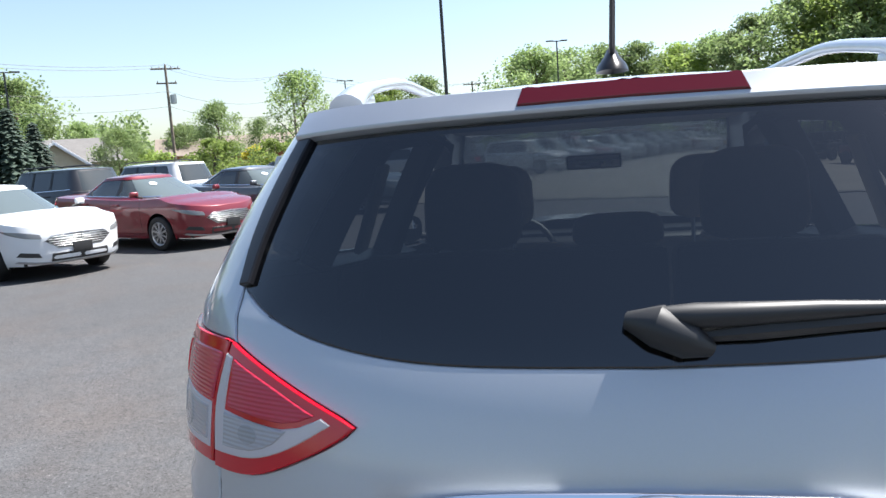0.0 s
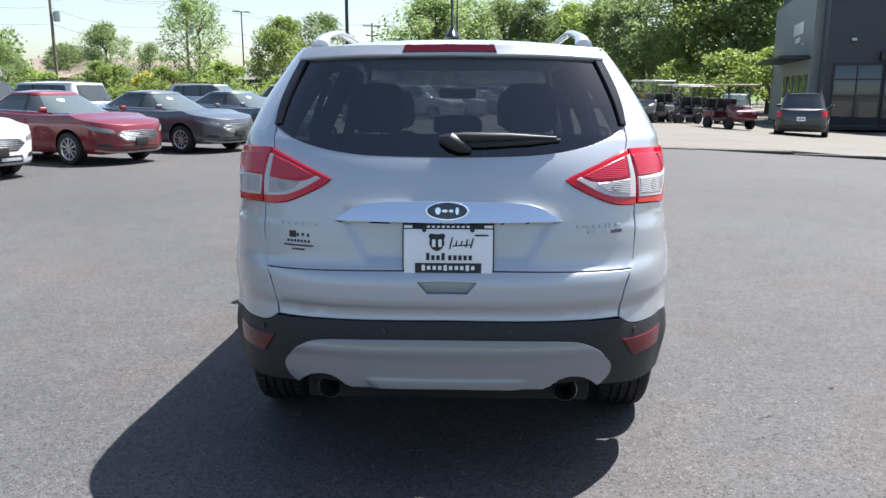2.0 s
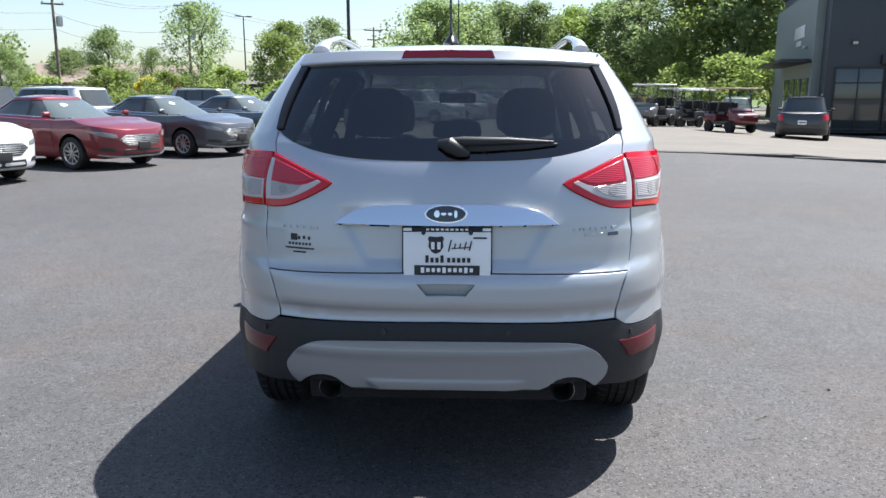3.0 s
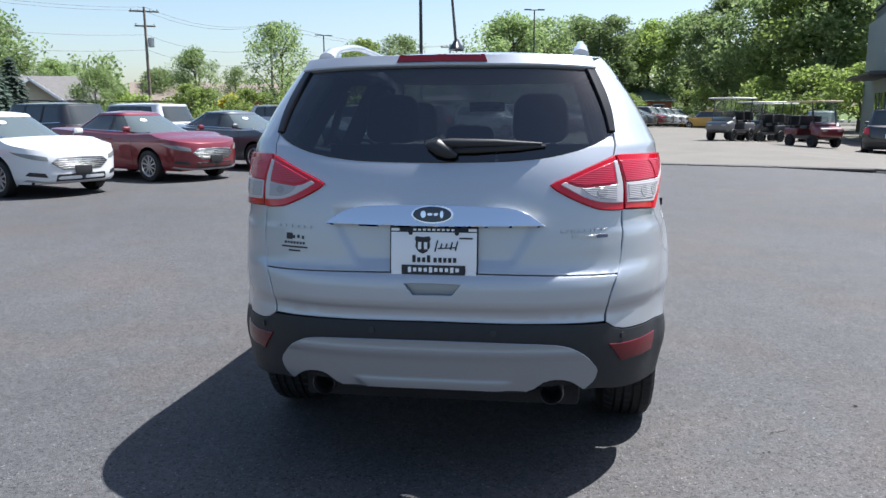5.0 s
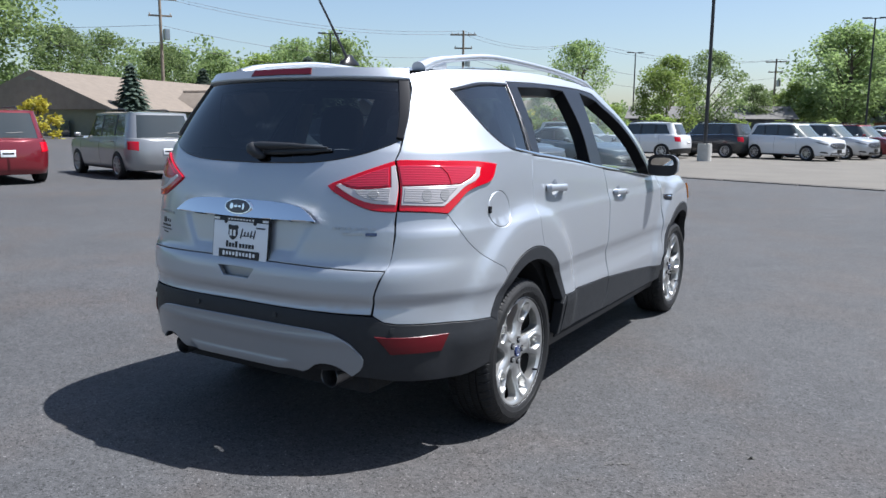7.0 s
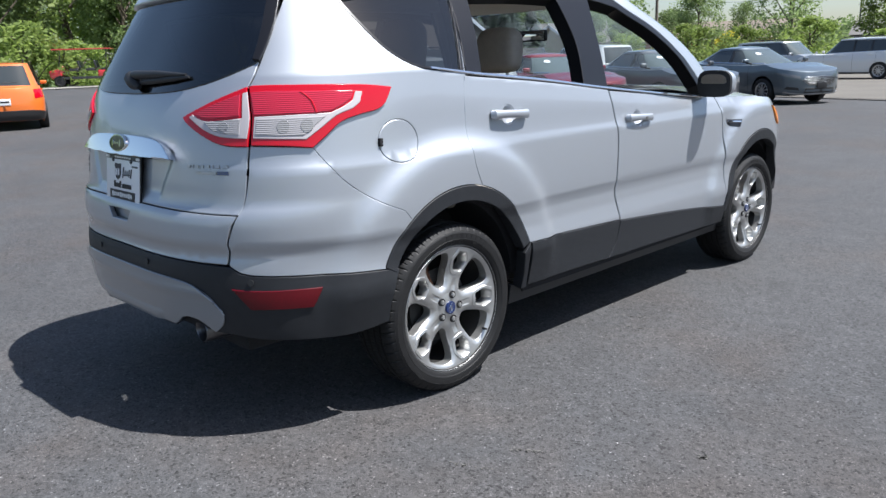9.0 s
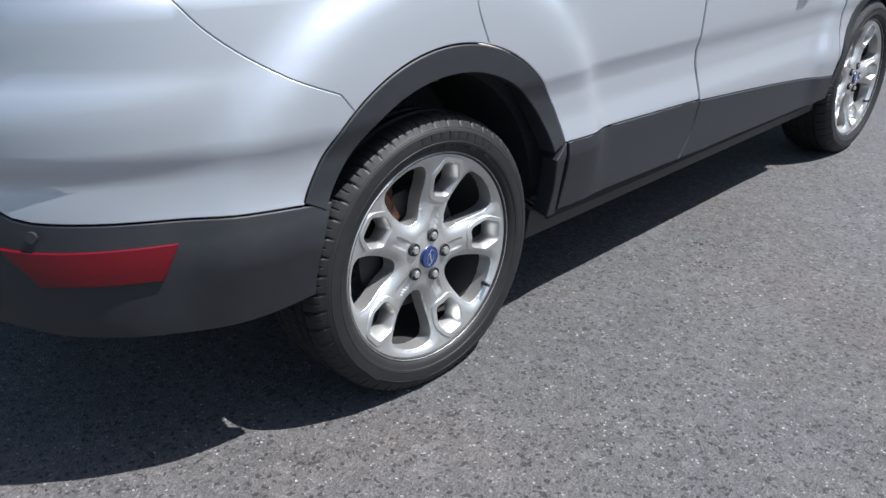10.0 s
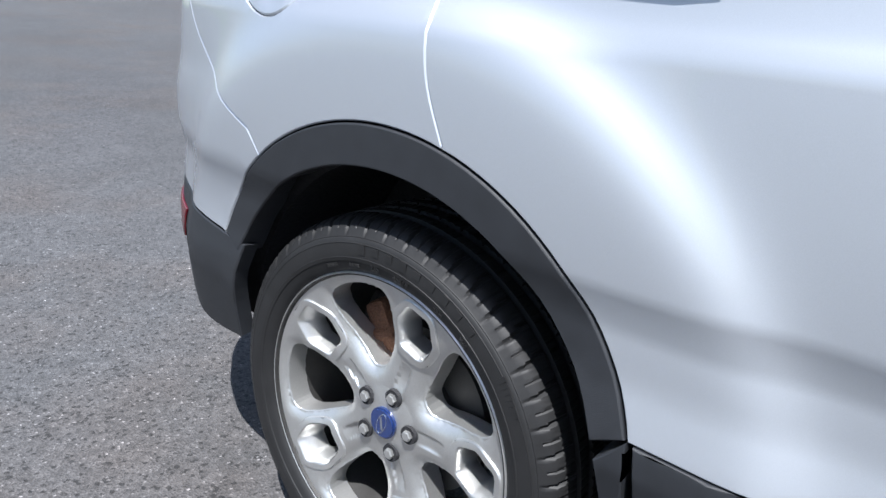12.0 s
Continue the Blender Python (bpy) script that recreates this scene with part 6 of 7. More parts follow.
    if kind == "suv":
        rb = loop([(0, 0.25), sh.back(half * 0.9, 0.25), Sd(-ax - 0.40, 0.27)], [Sd(-ax - 0.40, 0.27), Sd(-ax - 0.38, 0.42)], [Sd(-ax - 0.38, 0.42), sh.back(half * 0.92, 0.46), sh.back(half * 0.6, 0.50), (0, 0.50)], [(0, 0.50), (0, 0.25)])
        panel("rear_bumper", sh, [rb], M_TRIM, car, lift=0.012, thick=0.03, mirror=1, res=0.1)
    if kind == "sedan":
        tl = loop([sh.back(half * 0.45, tz - 0.20), sh.back(half * 0.85, tz - 0.22), Sd(-hl + 0.45, tz - 0.14)], [Sd(-hl + 0.45, tz - 0.14), Sd(-hl + 0.40, tz - 0.07), sh.back(half * 0.45, tz - 0.10)], [sh.back(half * 0.45, tz - 0.10), sh.back(half * 0.45, tz - 0.20)])
    else:
        tl = loop([sh.back(half * 0.74, tz - 0.30), Sd(-hl + 0.34, tz - 0.27)], [Sd(-hl + 0.34, tz - 0.27), Sd(-hl + 0.40, tz - 0.06)], [Sd(-hl + 0.40, tz - 0.06), sh.back(half * 0.72, tz - 0.07)], [sh.back(half * 0.72, tz - 0.07), sh.back(half * 0.74, tz - 0.30)])
    panel("tail_lamp", sh, [tl], M_RED, car, "red tail lamp", lift=0.006, thick=0.02, mirror=1, res=0.06)
    pr = sh.at(0.0, 0.72 if kind != "sedan" else 0.78, 0.012)
    pl = part("plate", box(0.31, 0.012, 0.155, Matrix.Translation(pr), 0.003), M_WHITE, car, "white paper plate")
    part("plate_bar", box(0.24, 0.004, 0.04, Matrix.Translation(pr + Vector((0, -0.007, 0)))), M_SHADE, pl)
    part("plate_front", box(0.31, 0.012, 0.14, Matrix.Translation(sh.at(sh.end, 0.47, 0.02)), 0.003), M_TRIM, car, "black blank front plate")
    sill = loop([Sd(-ax + 0.39, 0.235), Sd(ax - 0.39, 0.235)], [Sd(ax - 0.39, 0.235), Sd(ax - 0.39, 0.30)], [Sd(ax - 0.39, 0.30), Sd(-ax + 0.39, 0.30)], [Sd(-ax + 0.39, 0.30), Sd(-ax + 0.39, 0.235)])
    panel("sill", sh, [sill], M_TRIM if kind != "sedan" else body, car, lift=0.006, thick=0.03, mirror=1, res=0.15)
    if not plain:
        for ys in (w1 - 0.10, (w0 + w1) / 2 + 0.06, w0 + (0.05 if kind == "sedan" else 0.5)):
            sm = loop([Sd(ys, 0.31), Sd(ys + 0.006, 0.31)], [Sd(ys + 0.006, 0.31), Sd(ys + 0.006, bz(ys))], [Sd(ys + 0.006, bz(ys)), Sd(ys, bz(ys))], [Sd(ys, bz(ys)), Sd(ys, 0.31)])
            panel("door_gap", sh, [sm], M_SEAMS, car, lift=0.0015, thick=0.002, mirror=1, res=0.3, lip=0.0)
        for yh in (w1 - 0.85, w0 + (0.30 if kind == "sedan" else 0.75)):
            p = sh.at(*Sd(yh, bz(yh) - 0.10), 0.02)
            for s in (1, -1):
                part("door_handle", box(0.03, 0.20, 0.03, Matrix.Translation((s * p.x, p.y, p.z)), 0.01), body, car)
    for s in (1, -1):
        mm = part("door_mirror", box(0.17, 0.09, 0.105, pose(s * (half + 0.06), w1 - 0.12, max(sp["belt"]) + 0.06, 0, 0, -s * 12), 0.04, 3), body, car)
        part("mirror_arm", tube([(s * (half - 0.10), w1 - 0.08, max(sp["belt"]) - 0.01), (s * (half + 0.05), w1 - 0.10, max(sp["belt"]) + 0.02)], 0.022, 8), M_TRIM, mm)
    part("underbody", box(half * 2 - 0.30, sp["L"] - 0.5, 0.40, pose(0, 0, 0.42), 0.08), M_DARK, car)
    if kind == "sedan" and not plain:
        part("windscreen_sticker", cyl(0.075, 0.004, Matrix.Translation(cab.at(*CN(gwx(zt) * 0.45, zt - 0.10), 0.004)) @ cab.normal(*CN(gwx(zt) * 0.45, zt - 0.10)).to_track_quat("Z", "Y").to_matrix().to_4x4(), seg=20), M_WHITE, car, "round white windscreen sticker")
    if kind != "sedan":
        for s in (1, -1):
            part("roof_rail", tube([(s * 0.56, -1.3, zr + 0.06), (s * 0.57, -1.1, zr + 0.10), (s * 0.57, 0.1, zr + 0.095), (s * 0.56, 0.3, zr + 0.05)], 0.018, 8), M_TRIM, car)
        part("rear_wiper", tube([sh.at(0, 1.0) + Vector((0, 0.02, 0.18)), sh.at(0, 1.0) + Vector((0.35, 0.03, 0.20))], 0.012, 6), M_TRIM, car)
    r_scale = 1.0 if kind == "sedan" else 1.08
    for s in (1, -1):
        for yy in (-ax, ax):
            w = copy_thing(WHEEL2, pose(s * (half - 0.105), yy, 0.325 * r_scale, 0, 0, 0 if s > 0 else 180))
            w.parent = car
            w.scale = (r_scale,) * 3
    car.matrix_world = pose(x, y, z, 0, 0, -heading)
    return car


def head(hx, hy):
    return math.degrees(math.atan2(hx, hy))


ROW = head(0.914, -0.405)
AWAY = head(-0.962, 0.275)
parked_car("sedan", "white saloon car with a chrome grille, parked", "sedan", "white", -9.77, 9.68, ROW, group="saloons in the front row")
parked_car("sedan", "dark red saloon car with a chrome grille, parked", "sedan", "red", -8.72, 12.75, ROW, group="saloons in the front row")
parked_car("sedan", "graphite grey saloon car with a chrome grille, parked", "sedan", "grey", -7.62, 15.80, ROW, group="saloons in the front row")
parked_car("sedan", "slate blue-grey saloon car by the kerb", "sedan", "slate", -6.55, 18.95, ROW, group="saloons in the front row")
parked_car("minivan", "grey minivan seen from behind, red tail lamps", "van", "van", -16.44, 10.85, AWAY, group="cars in the second row")
parked_car("minivan", "dark red minivan with a white plate", "van", "red", -17.54, 7.30, AWAY, group="cars in the second row")
parked_car("suv_parked", "black sport utility with roof rails", "suv", "black", -15.25, 14.0, AWAY, group="cars in the second row")
parked_car("suv_parked", "black sport utility with roof rails", "suv", "black", -14.2, 17.1, AWAY, group="cars in the second row")
parked_car("suv_parked", "white sport utility with a dark rear window", "suv", "white", -13.1, 20.2, AWAY, group="cars in the second row")
parked_car("hatchback", "orange crossover with a grey bumper and white plate", "suv", "orange", -20.8, 4.2, AWAY)
parked_car("suv_parked", "white crossover with black sills, beside the lamp post", "suv", "white", -2.4, 36.3, head(0.86, -0.51), 0.03)
parked_car("suv_parked", "white crossover facing the street", "suv", "white", -9.0, 34.2, head(-0.99, 0.1), 0.03)
parked_car("suv_parked", "black sport utility behind the lamp post", "suv", "black", -6.5, 37.5, head(-0.95, 0.3), 0.03)
parked_car("suv_parked", "black sport utility parked before the showroom", "suv", "black", 13.75, 28.6, head(0.42, 0.91), lot_z(13.7, 28) + 0.0, group="")
row_cols = ["silver", "red", "silver", "silver", "grey", "black", "slate", "grey", "red", "silver", "white", "white", "silver", "white"]
protos = {}
for k, c in enumerate(row_cols):
    kind = "sedan" if k in (2, 5, 8) else "suv"
    px, py = -1.2 + 1.12 * k, 39.3 + 2.95 * k
    h = head(0.90, -0.43)
    key = (kind, c)
    lab = f"{ {'silver': 'silver', 'red': 'red', 'grey': 'graphite', 'black': 'black', 'slate': 'slate grey', 'white': 'white'}[c]} {'saloon' if kind == 'sedan' else 'crossover'} in a long parked row"
    if key in protos:
        copy_thing(protos[key], pose(px, py, lot_z(px, py), 0, 0, -h))
    else:
        protos[key] = parked_car("car_in_row", lab, kind, c, px, py, h, lot_z(px, py), "cars in the far row", True)
parked_car("jeep", "yellow boxy off-road car far off", "suv", "yellow", 14.9, 72.0, head(-1, 0.1), -0.45, plain=True)
for k, (px, py, c, kd) in enumerate(((-13.5, 37.5, "silver", "van"), (-19.0, 33.0, "red", "sedan"), (-16.5, 41.0, "grey", "sedan"), (14.8, 40.0, "silver", "suv"))):
    parked_car("far_car", f"{ {'silver': 'silver', 'red': 'red', 'grey': 'grey'}[c]} car parked at the back of the lot", kd, c, px, py, head(0.97, -0.2) if k < 3 else 200, lot_z(px, py), plain=True)


# ---- golf carts ----
M_CANVAS = mat("cart_roof_white", (0.66, 0.66, 0.63), 0.6, 0, 0, 0.4, 4, 0.1)
M_CARTRED = paint("cart_red", (0.42, 0.015, 0.02))
M_CARTBLACK = mat("cart_black", (0.02, 0.02, 0.021), 0.35, 0, 0.5)


CART_WHEEL = far_wheel(M_TRIM)
CART_WHEEL.location = (3, -200, -40)


def golf_cart(label, body, roof, x, y, heading, z, rows=2):
    c = tagged(empty("golf_cart"), label, "golf cart", "golf carts")
    ln = 2.35 + 0.8 * (rows - 2)
    f = ln / 2
    b = box(1.10, ln - 0.3, 0.14, pose(0, 0, 0.42), 0.05)
    part("chassis", b, M_CARTBLACK, c)
    b = box(1.14, 0.62, 0.42, pose(0, f - 0.25, 0.66, -12), 0.14, 3)
    b = box(1.06, 0.30, 0.34, pose(0, f - 0.55, 0.86, -20), 0.08, 3, bm=b)
    part("front_cowl", b, body, c)
    part("rear_body", box(1.12, 0.85, 0.36, pose(0, -f + 0.42, 0.62), 0.10, 3), body, c)
    for k in range(rows):
        yy = f - 1.15 - 0.80 * k
        st = part("bench_seat", box(0.98, 0.46, 0.14, pose(0, yy, 0.84), 0.05, 3), M_CARTBLACK, c)
        part("seat_back", box(0.98, 0.10, 0.42, pose(0, yy - 0.27, 1.10, -12), 0.04, 3), M_CARTBLACK, st)
    part("roof", box(1.18, ln - 0.25, 0.06, pose(0, -0.05, 1.88), 0.028, 3), roof, c)
    for s in (1, -1):
        part("post", tube([(s * 0.50, f - 0.42, 0.92), (s * 0.50, f - 0.62, 1.86)], 0.022, 8), M_TRIM, c)
        part("post", tube([(s * 0.50, -f + 0.40, 0.80), (s * 0.50, -f + 0.30, 1.86)], 0.022, 8), M_TRIM, c)
        part("headlamp", box(0.22, 0.04, 0.09, pose(s * 0.34, f + 0.055, 0.70, -12), 0.02), M_CLEAR, c)
        for yy in (f - 0.42, -f + 0.42):
            w = copy_thing(CART_WHEEL, pose(s * 0.52, yy, 0.27, 0, 0, 0 if s > 0 else 180))
            w.parent = c
            w.scale = (0.83,) * 3
    wsn = part("windscreen", box(1.0, 0.012, 0.85, pose(0, f - 0.50, 1.42, -12), 0.003), M_GLASS, c)
    part("steering_wheel", tube([(-0.25 + 0.16 * math.cos(k / 20 * math.tau), f - 0.85 + 0.08 * math.sin(k / 20 * math.tau), 1.10 + 0.12 * math.sin(k / 20 * math.tau)) for k in range(20)], 0.013, 6, closed=True), M_TRIM, c)
    c.matrix_world = pose(x, y, z, 0, 0, -heading)
    return c


golf_cart("grey and black golf cart with a pale roof", mat("cart_grey", (0.16, 0.16, 0.165), 0.35, 0.3, 0.5), M_CANVAS, 8.6, 32.9, head(-0.66, -0.75), lot_z(8.2, 32))
golf_cart("dark golf cart with a blue-grey roof", M_CARTBLACK, M_CANVAS, 10.5, 35.2, head(-0.80, -0.6), lot_z(11, 35))
golf_cart("dark golf cart with a pale roof", M_CARTBLACK, M_CANVAS, 11.8, 37.8, head(-0.80, -0.6), lot_z(12, 37))
golf_cart("dark red golf cart with a beige roof", paint("cart_maroon", (0.13, 0.012, 0.018)), mat("cart_roof_beige", (0.45, 0.33, 0.24), 0.6), 11.4, 30.6, head(0.30, -0.95), lot_z(11.4, 30))
golf_cart("bright red six-seat golf cart with a red roof", M_CARTRED, M_CARTRED, -40.4, 13.4, -150, yard_z(-40.4, 13.4) + 0.05, 3)


# ---- lamp posts, utility poles, wires ----
M_POLE = mat("dark_bronze_pole", (0.035, 0.035, 0.037), 0.45, 0.3, 0, 0.5, 2, 0.2)
M_WOOD = mat("weathered_pole_wood", (0.20, 0.165, 0.13), 0.9, 0, 0, 0.2, 3, 0.3, 0.3)
M_WIRE = mat("cable", (0.03, 0.03, 0.032), 0.6)
M_BASE = mat("pole_base_concrete", (0.42, 0.41, 0.38), 0.85, 0, 0, 0.3, 5, 0.2, 0.2)


def lamp_post(x, y, h, turn=0, base=True, z=0.0):
    p = tagged(empty("lamp_post"), "tall dark lamp post with twin flat heads" if base is not None else "", "lamp post", "lamp posts")
    if base:
        part("base", cyl(0.30, 0.80, pose(0, 0, 0.40), seg=28, bevel=0.03), M_BASE, p)
    part("pole", tube([(0, 0, 0.0), (0, 0, h * 0.5), (0, 0, h)], [0.085, 0.075, 0.06], 12), M_POLE, p)
    part("cross_arm", box(0.9, 0.07, 0.07, pose(0, 0, h), 0.01), M_POLE, p)
    for s in (1, -1):
        part("lamp_head", box(0.62, 0.34, 0.09, pose(s * 0.62, 0, h + 0.03), 0.03), M_POLE, p)
    p.matrix_world = pose(x, y, z, 0, 0, turn)


lamp_post(-5.3, 31.3, 10.2, 20)
lamp_post(-1.0, 68.0, 10.2, 15, False)
lamp_post(6.0, 88.0, 10.4, 15, False)
lamp_post(-36.5, 44.0, 8.4, 40, False)
lamp_post(-24.0, 80.0, 9.5, 40, False)


def utility_pole(x, y, h, turn):
    p = tagged(empty("utility_pole"), "weathered wooden utility pole with crossarms", "utility pole", "utility poles")
    part("pole", tube([(0, 0, -1), (0, 0, h * 0.5), (0, 0, h)], [0.14, 0.12, 0.09], 12), M_WOOD, p)
    for k, z in enumerate((h - 0.35, h - 1.5)):
        arm = part("cross_arm", box(2.3 - 0.7 * k, 0.10, 0.12, pose(0, 0.14, z), 0.01), M_WOOD, p)
        for xx in ((-1.0, -0.45, 0.45, 1.0) if k == 0 else (-0.7, 0.7)):
            part("insulator", cyl(0.045, 0.15, pose(xx, 0.14, z + 0.13), seg=10), M_BASE, arm)
    part("transformer", cyl(0.24, 0.75, pose(0.38, 0, h - 2.8), seg=20, bevel=0.04), M_STEEL, p)
    p.matrix_world = pose(x, y, 0, 0, 0, turn)


POLES = [(-72.0, 4.0, 10.6), (-44.3, 34.6, 10.6), (-32.2, 57.0, 9.8), (-25.1, 66.5, 9.5), (-12.0, 95.0, 9.6)]
for x, y, h in POLES:
    utility_pole(x, y, h, math.degrees(math.atan2(-x, y)))
bm = None
for (x0, y0, h0), (x1, y1, h1) in zip([(-98, -30, 10.6)] + POLES, POLES + [(6, 128, 9.6)]):
    for off, dz in ((-1.0, -0.15), (1.0, -0.15), (0.3, -2.2), (0.35, -3.4)):
        ox, oy = off * 0.58, off * -0.82
        bm = tube([(x0 + (x1 - x0) * t + ox, y0 + (y1 - y0) * t + oy, h0 + (h1 - h0) * t + dz - 0.9 * 4 * t * (1 - t)) for t in span(0, 1, 10)], 0.013, 5, bm=bm)
tagged(part("power_lines", bm, M_WIRE, None), "thin dark power lines strung between the poles", "power line", kind="stuff")


# ---- buildings ----
M_CHARCOAL = mat("charcoal_panel", (0.045, 0.052, 0.060), 0.55, 0, 0, 0.4, 1.5, 0.12, 0.1)
M_SIGNWALL = mat("grey_wall_panel", (0.20, 0.225, 0.215), 0.6, 0, 0, 0.4, 1.5, 0.1)
M_SHOP = mat("shop_glass", (0.03, 0.036, 0.038), 0.03, 0, 0, 0.9)
M_ROOFTAN = mat("tan_shingles", (0.185, 0.155, 0.128), 0.9, 0, 0, 0.2, 2.5, 0.18, 0.3, 12)
M_ROOFGREY = mat("grey_shingles", (0.14, 0.135, 0.13), 0.9, 0, 0, 0.2, 2.5, 0.18, 0.3, 12)
# sage made darker: the walls' shade is put into the colour
M_SIDING = mat("shaded_sage_siding", (0.17, 0.185, 0.145), 0.7, 0, 0, 0.3, 4, 0.1)
M_CREAM = mat("cream_siding", (0.56, 0.50, 0.37), 0.7, 0, 0, 0.3, 4, 0.1)
M_BRICK = mat("red_brick_far", (0.32, 0.13, 0.075), 0.85, 0, 0, 0.2, 6, 0.2)
M_PANE = mat("house_window_glass", (0.04, 0.05, 0.06), 0.05, 0, 0, 0.8)


def showroom():
    s = tagged(empty("showroom"), "modern charcoal showroom with a tall glazed front", "building")
    H = 8.6
    part("main_block", box(26, 18, H, pose(13, 9, H / 2), 0.03), M_CHARCOAL, s)
    part("entrance_block", box(0.5, 16, H - 0.9, pose(-0.2, 9.5, (H - 0.9) / 2), 0.02), M_SIGNWALL, s, "grey side wall with a sign")
    part("parapet", box(26.3, 18.3, 0.18, pose(13, 9, H + 0.09), 0.02), M_CHARCOAL, s)
    for k in range(9):
        part("canopy_rib", box(1.6, 0.12, 0.10, pose(-1.2, 2.2 + 1.2 * k, 3.9 - 0.02), 0.01), M_POLE, s)
    part("canopy", box(1.7, 11.5, 0.12, pose(-1.25, 7.4, 3.78), 0.02), M_POLE, s)
    part("fascia", box(20, 0.5, 0.45, pose(12.5, -0.2, 3.75), 0.03), M_POLE, s)
    part("sign_bar", box(0.06, 3.4, 0.7, pose(-0.49, 6.5, 5.6), 0.02), M_WHITE, s, "pale sign lettering as a plain bar")
    part("sign_bar", box(0.06, 1.6, 0.3, pose(-0.49, 6.5, 4.95), 0.02), M_WHITE, s)
    for k in range(9):
        x0 = 0.45 + 2.4 * k
        w = part("shop_window", box(2.25, 0.10, 3.2, pose(x0 + 1.1, -0.04, 1.75), 0.01), M_SHOP, s, "tall shop window")
        for z in (0.2, 1.75, 2.6, 3.35):
            part("mullion", box(2.3, 0.08, 0.07, pose(x0 + 1.1, -0.11, z), 0.005), M_POLE, w)
        for xx in (x0, x0 + 1.1):
            part("mullion", box(0.07, 0.08, 3.25, pose(xx, -0.11, 1.75), 0.005), M_POLE, w)
    for k in range(4):
        part("side_window", box(0.12, 1.7, 2.4, pose(-0.46, 3.0 + 2.4 * k, 1.7), 0.01), M_SHOP, s)
    for x, y in ((1.2, -0.2), (-0.6, 3.6)):
        part("wall_lamp", box(0.25, 0.3, 0.15, pose(x, y, 4.6), 0.03), M_STEEL, s)
    s.matrix_world = pose(18.7, 38.2, -0.55, 0, 0, -14)


showroom()


def house(name, label, x, y, turn, w, d, h, ridge, wall, roof, gables=1, z=0.0, porch=(0.0, 4.2, 1.4)):
    s = tagged(empty(name), label, "house")
    part("wall", box(w, d, h, pose(0, 0, h / 2)), wall, s, smooth=False)
    b = bmesh.new()
    o = 0.5
    v = [b.verts.new(p) for p in ((-w / 2 - o, -d / 2 - o, h - 0.1), (w / 2 + o, -d / 2 - o, h - 0.1), (w / 2 + o, d / 2 + o, h - 0.1), (-w / 2 - o, d / 2 + o, h - 0.1), (-w / 2 - o * 0.6, 0, ridge), (w / 2 + o * 0.6, 0, ridge))]
    for f in ((0, 1, 5, 4), (2, 3, 4, 5), (1, 2, 5), (3, 0, 4), (3, 2, 1, 0)):
        b.faces.new([v[i] for i in f])
    part("roof", b, roof, s, smooth=False)
    for sx in (1, -1):
        b = bmesh.new()
        vs = [b.verts.new((sx * (w / 2 + 0.3), yy, zz)) for yy, zz in ((-d / 2, h - 0.1), (d / 2, h - 0.1), (0, ridge - 0.35))]
        b.faces.new(vs if sx > 0 else vs[::-1])
        ext = bmesh.ops.extrude_face_region(b, geom=list(b.faces))
        bmesh.ops.translate(b, vec=(sx * 0.05, 0, 0), verts=[e for e in ext["geom"] if isinstance(e, bmesh.types.BMVert)])
        part("gable", b, wall, s, smooth=False)
    for g in range(gables):
        gx, gwid, rise = porch
        b = bmesh.new()
        pts = [(gx - gwid / 2, -d / 2 - 1.2, 0), (gx + gwid / 2, -d / 2 - 1.2, 0), (gx + gwid / 2, -d / 2 - 1.2, h - 0.2), (gx, -d / 2 - 1.2, h + rise), (gx - gwid / 2, -d / 2 - 1.2, h - 0.2)]
        f = b.faces.new([b.verts.new(p) for p in pts])
        ext = bmesh.ops.extrude_face_region(b, geom=[f])
        bmesh.ops.translate(b, vec=(0, 3.0, 0), verts=[e for e in ext["geom"] if isinstance(e, bmesh.types.BMVert)])
        bmesh.ops.recalc_face_normals(b, faces=b.faces)
        part("porch_gable", b, M_CREAM, s, smooth=False)
        for sx in (1, -1):
            a = math.atan2(rise + 0.2, gwid / 2)
            part("porch_roof", box(gwid / 2 / math.cos(a) + 0.5, 3.6, 0.12, pose(gx + sx * (gwid / 4 + 0.1), -d / 2 + 0.1, h + rise / 2 - 0.08, 0, sx * math.degrees(a), 0), 0.02), roof, s)
            part("barge_board", box(gwid / 2 / math.cos(a) + 0.5, 0.10, 0.22, pose(gx + sx * (gwid / 4 + 0.1), -d / 2 - 1.72, h + rise / 2 - 0.12, 0, sx * math.degrees(a), 0), 0.01), M_WHITE, s)
    for k in range(max(2, int(w / 3))):
        xx = -w / 2 + w * (k + 0.5) / max(2, int(w / 3))
        wn = part("window", box(1.1, 0.08, 1.2, pose(xx, -d / 2 - 0.03, h * 0.55), 0.01), M_PANE, s)
        part("window_frame", box(1.3, 0.05, 0.10, pose(xx, -d / 2 - 0.05, h * 0.55 + 0.65), 0.01), M_WHITE, wn)
        part("window_sill", box(1.3, 0.12, 0.08, pose(xx, -d / 2 - 0.06, h * 0.55 - 0.65), 0.01), M_WHITE, wn)
    for sx in (1, -1):
        for k in (-1, 1):
            part("side_window", box(0.08, 1.0, 0.9, pose(sx * (w / 2 + 0.36), k * d * 0.2, h * 0.5), 0.01), M_PANE, s)
    s.matrix_world = pose(x, y, z, 0, 0, turn)
    return s


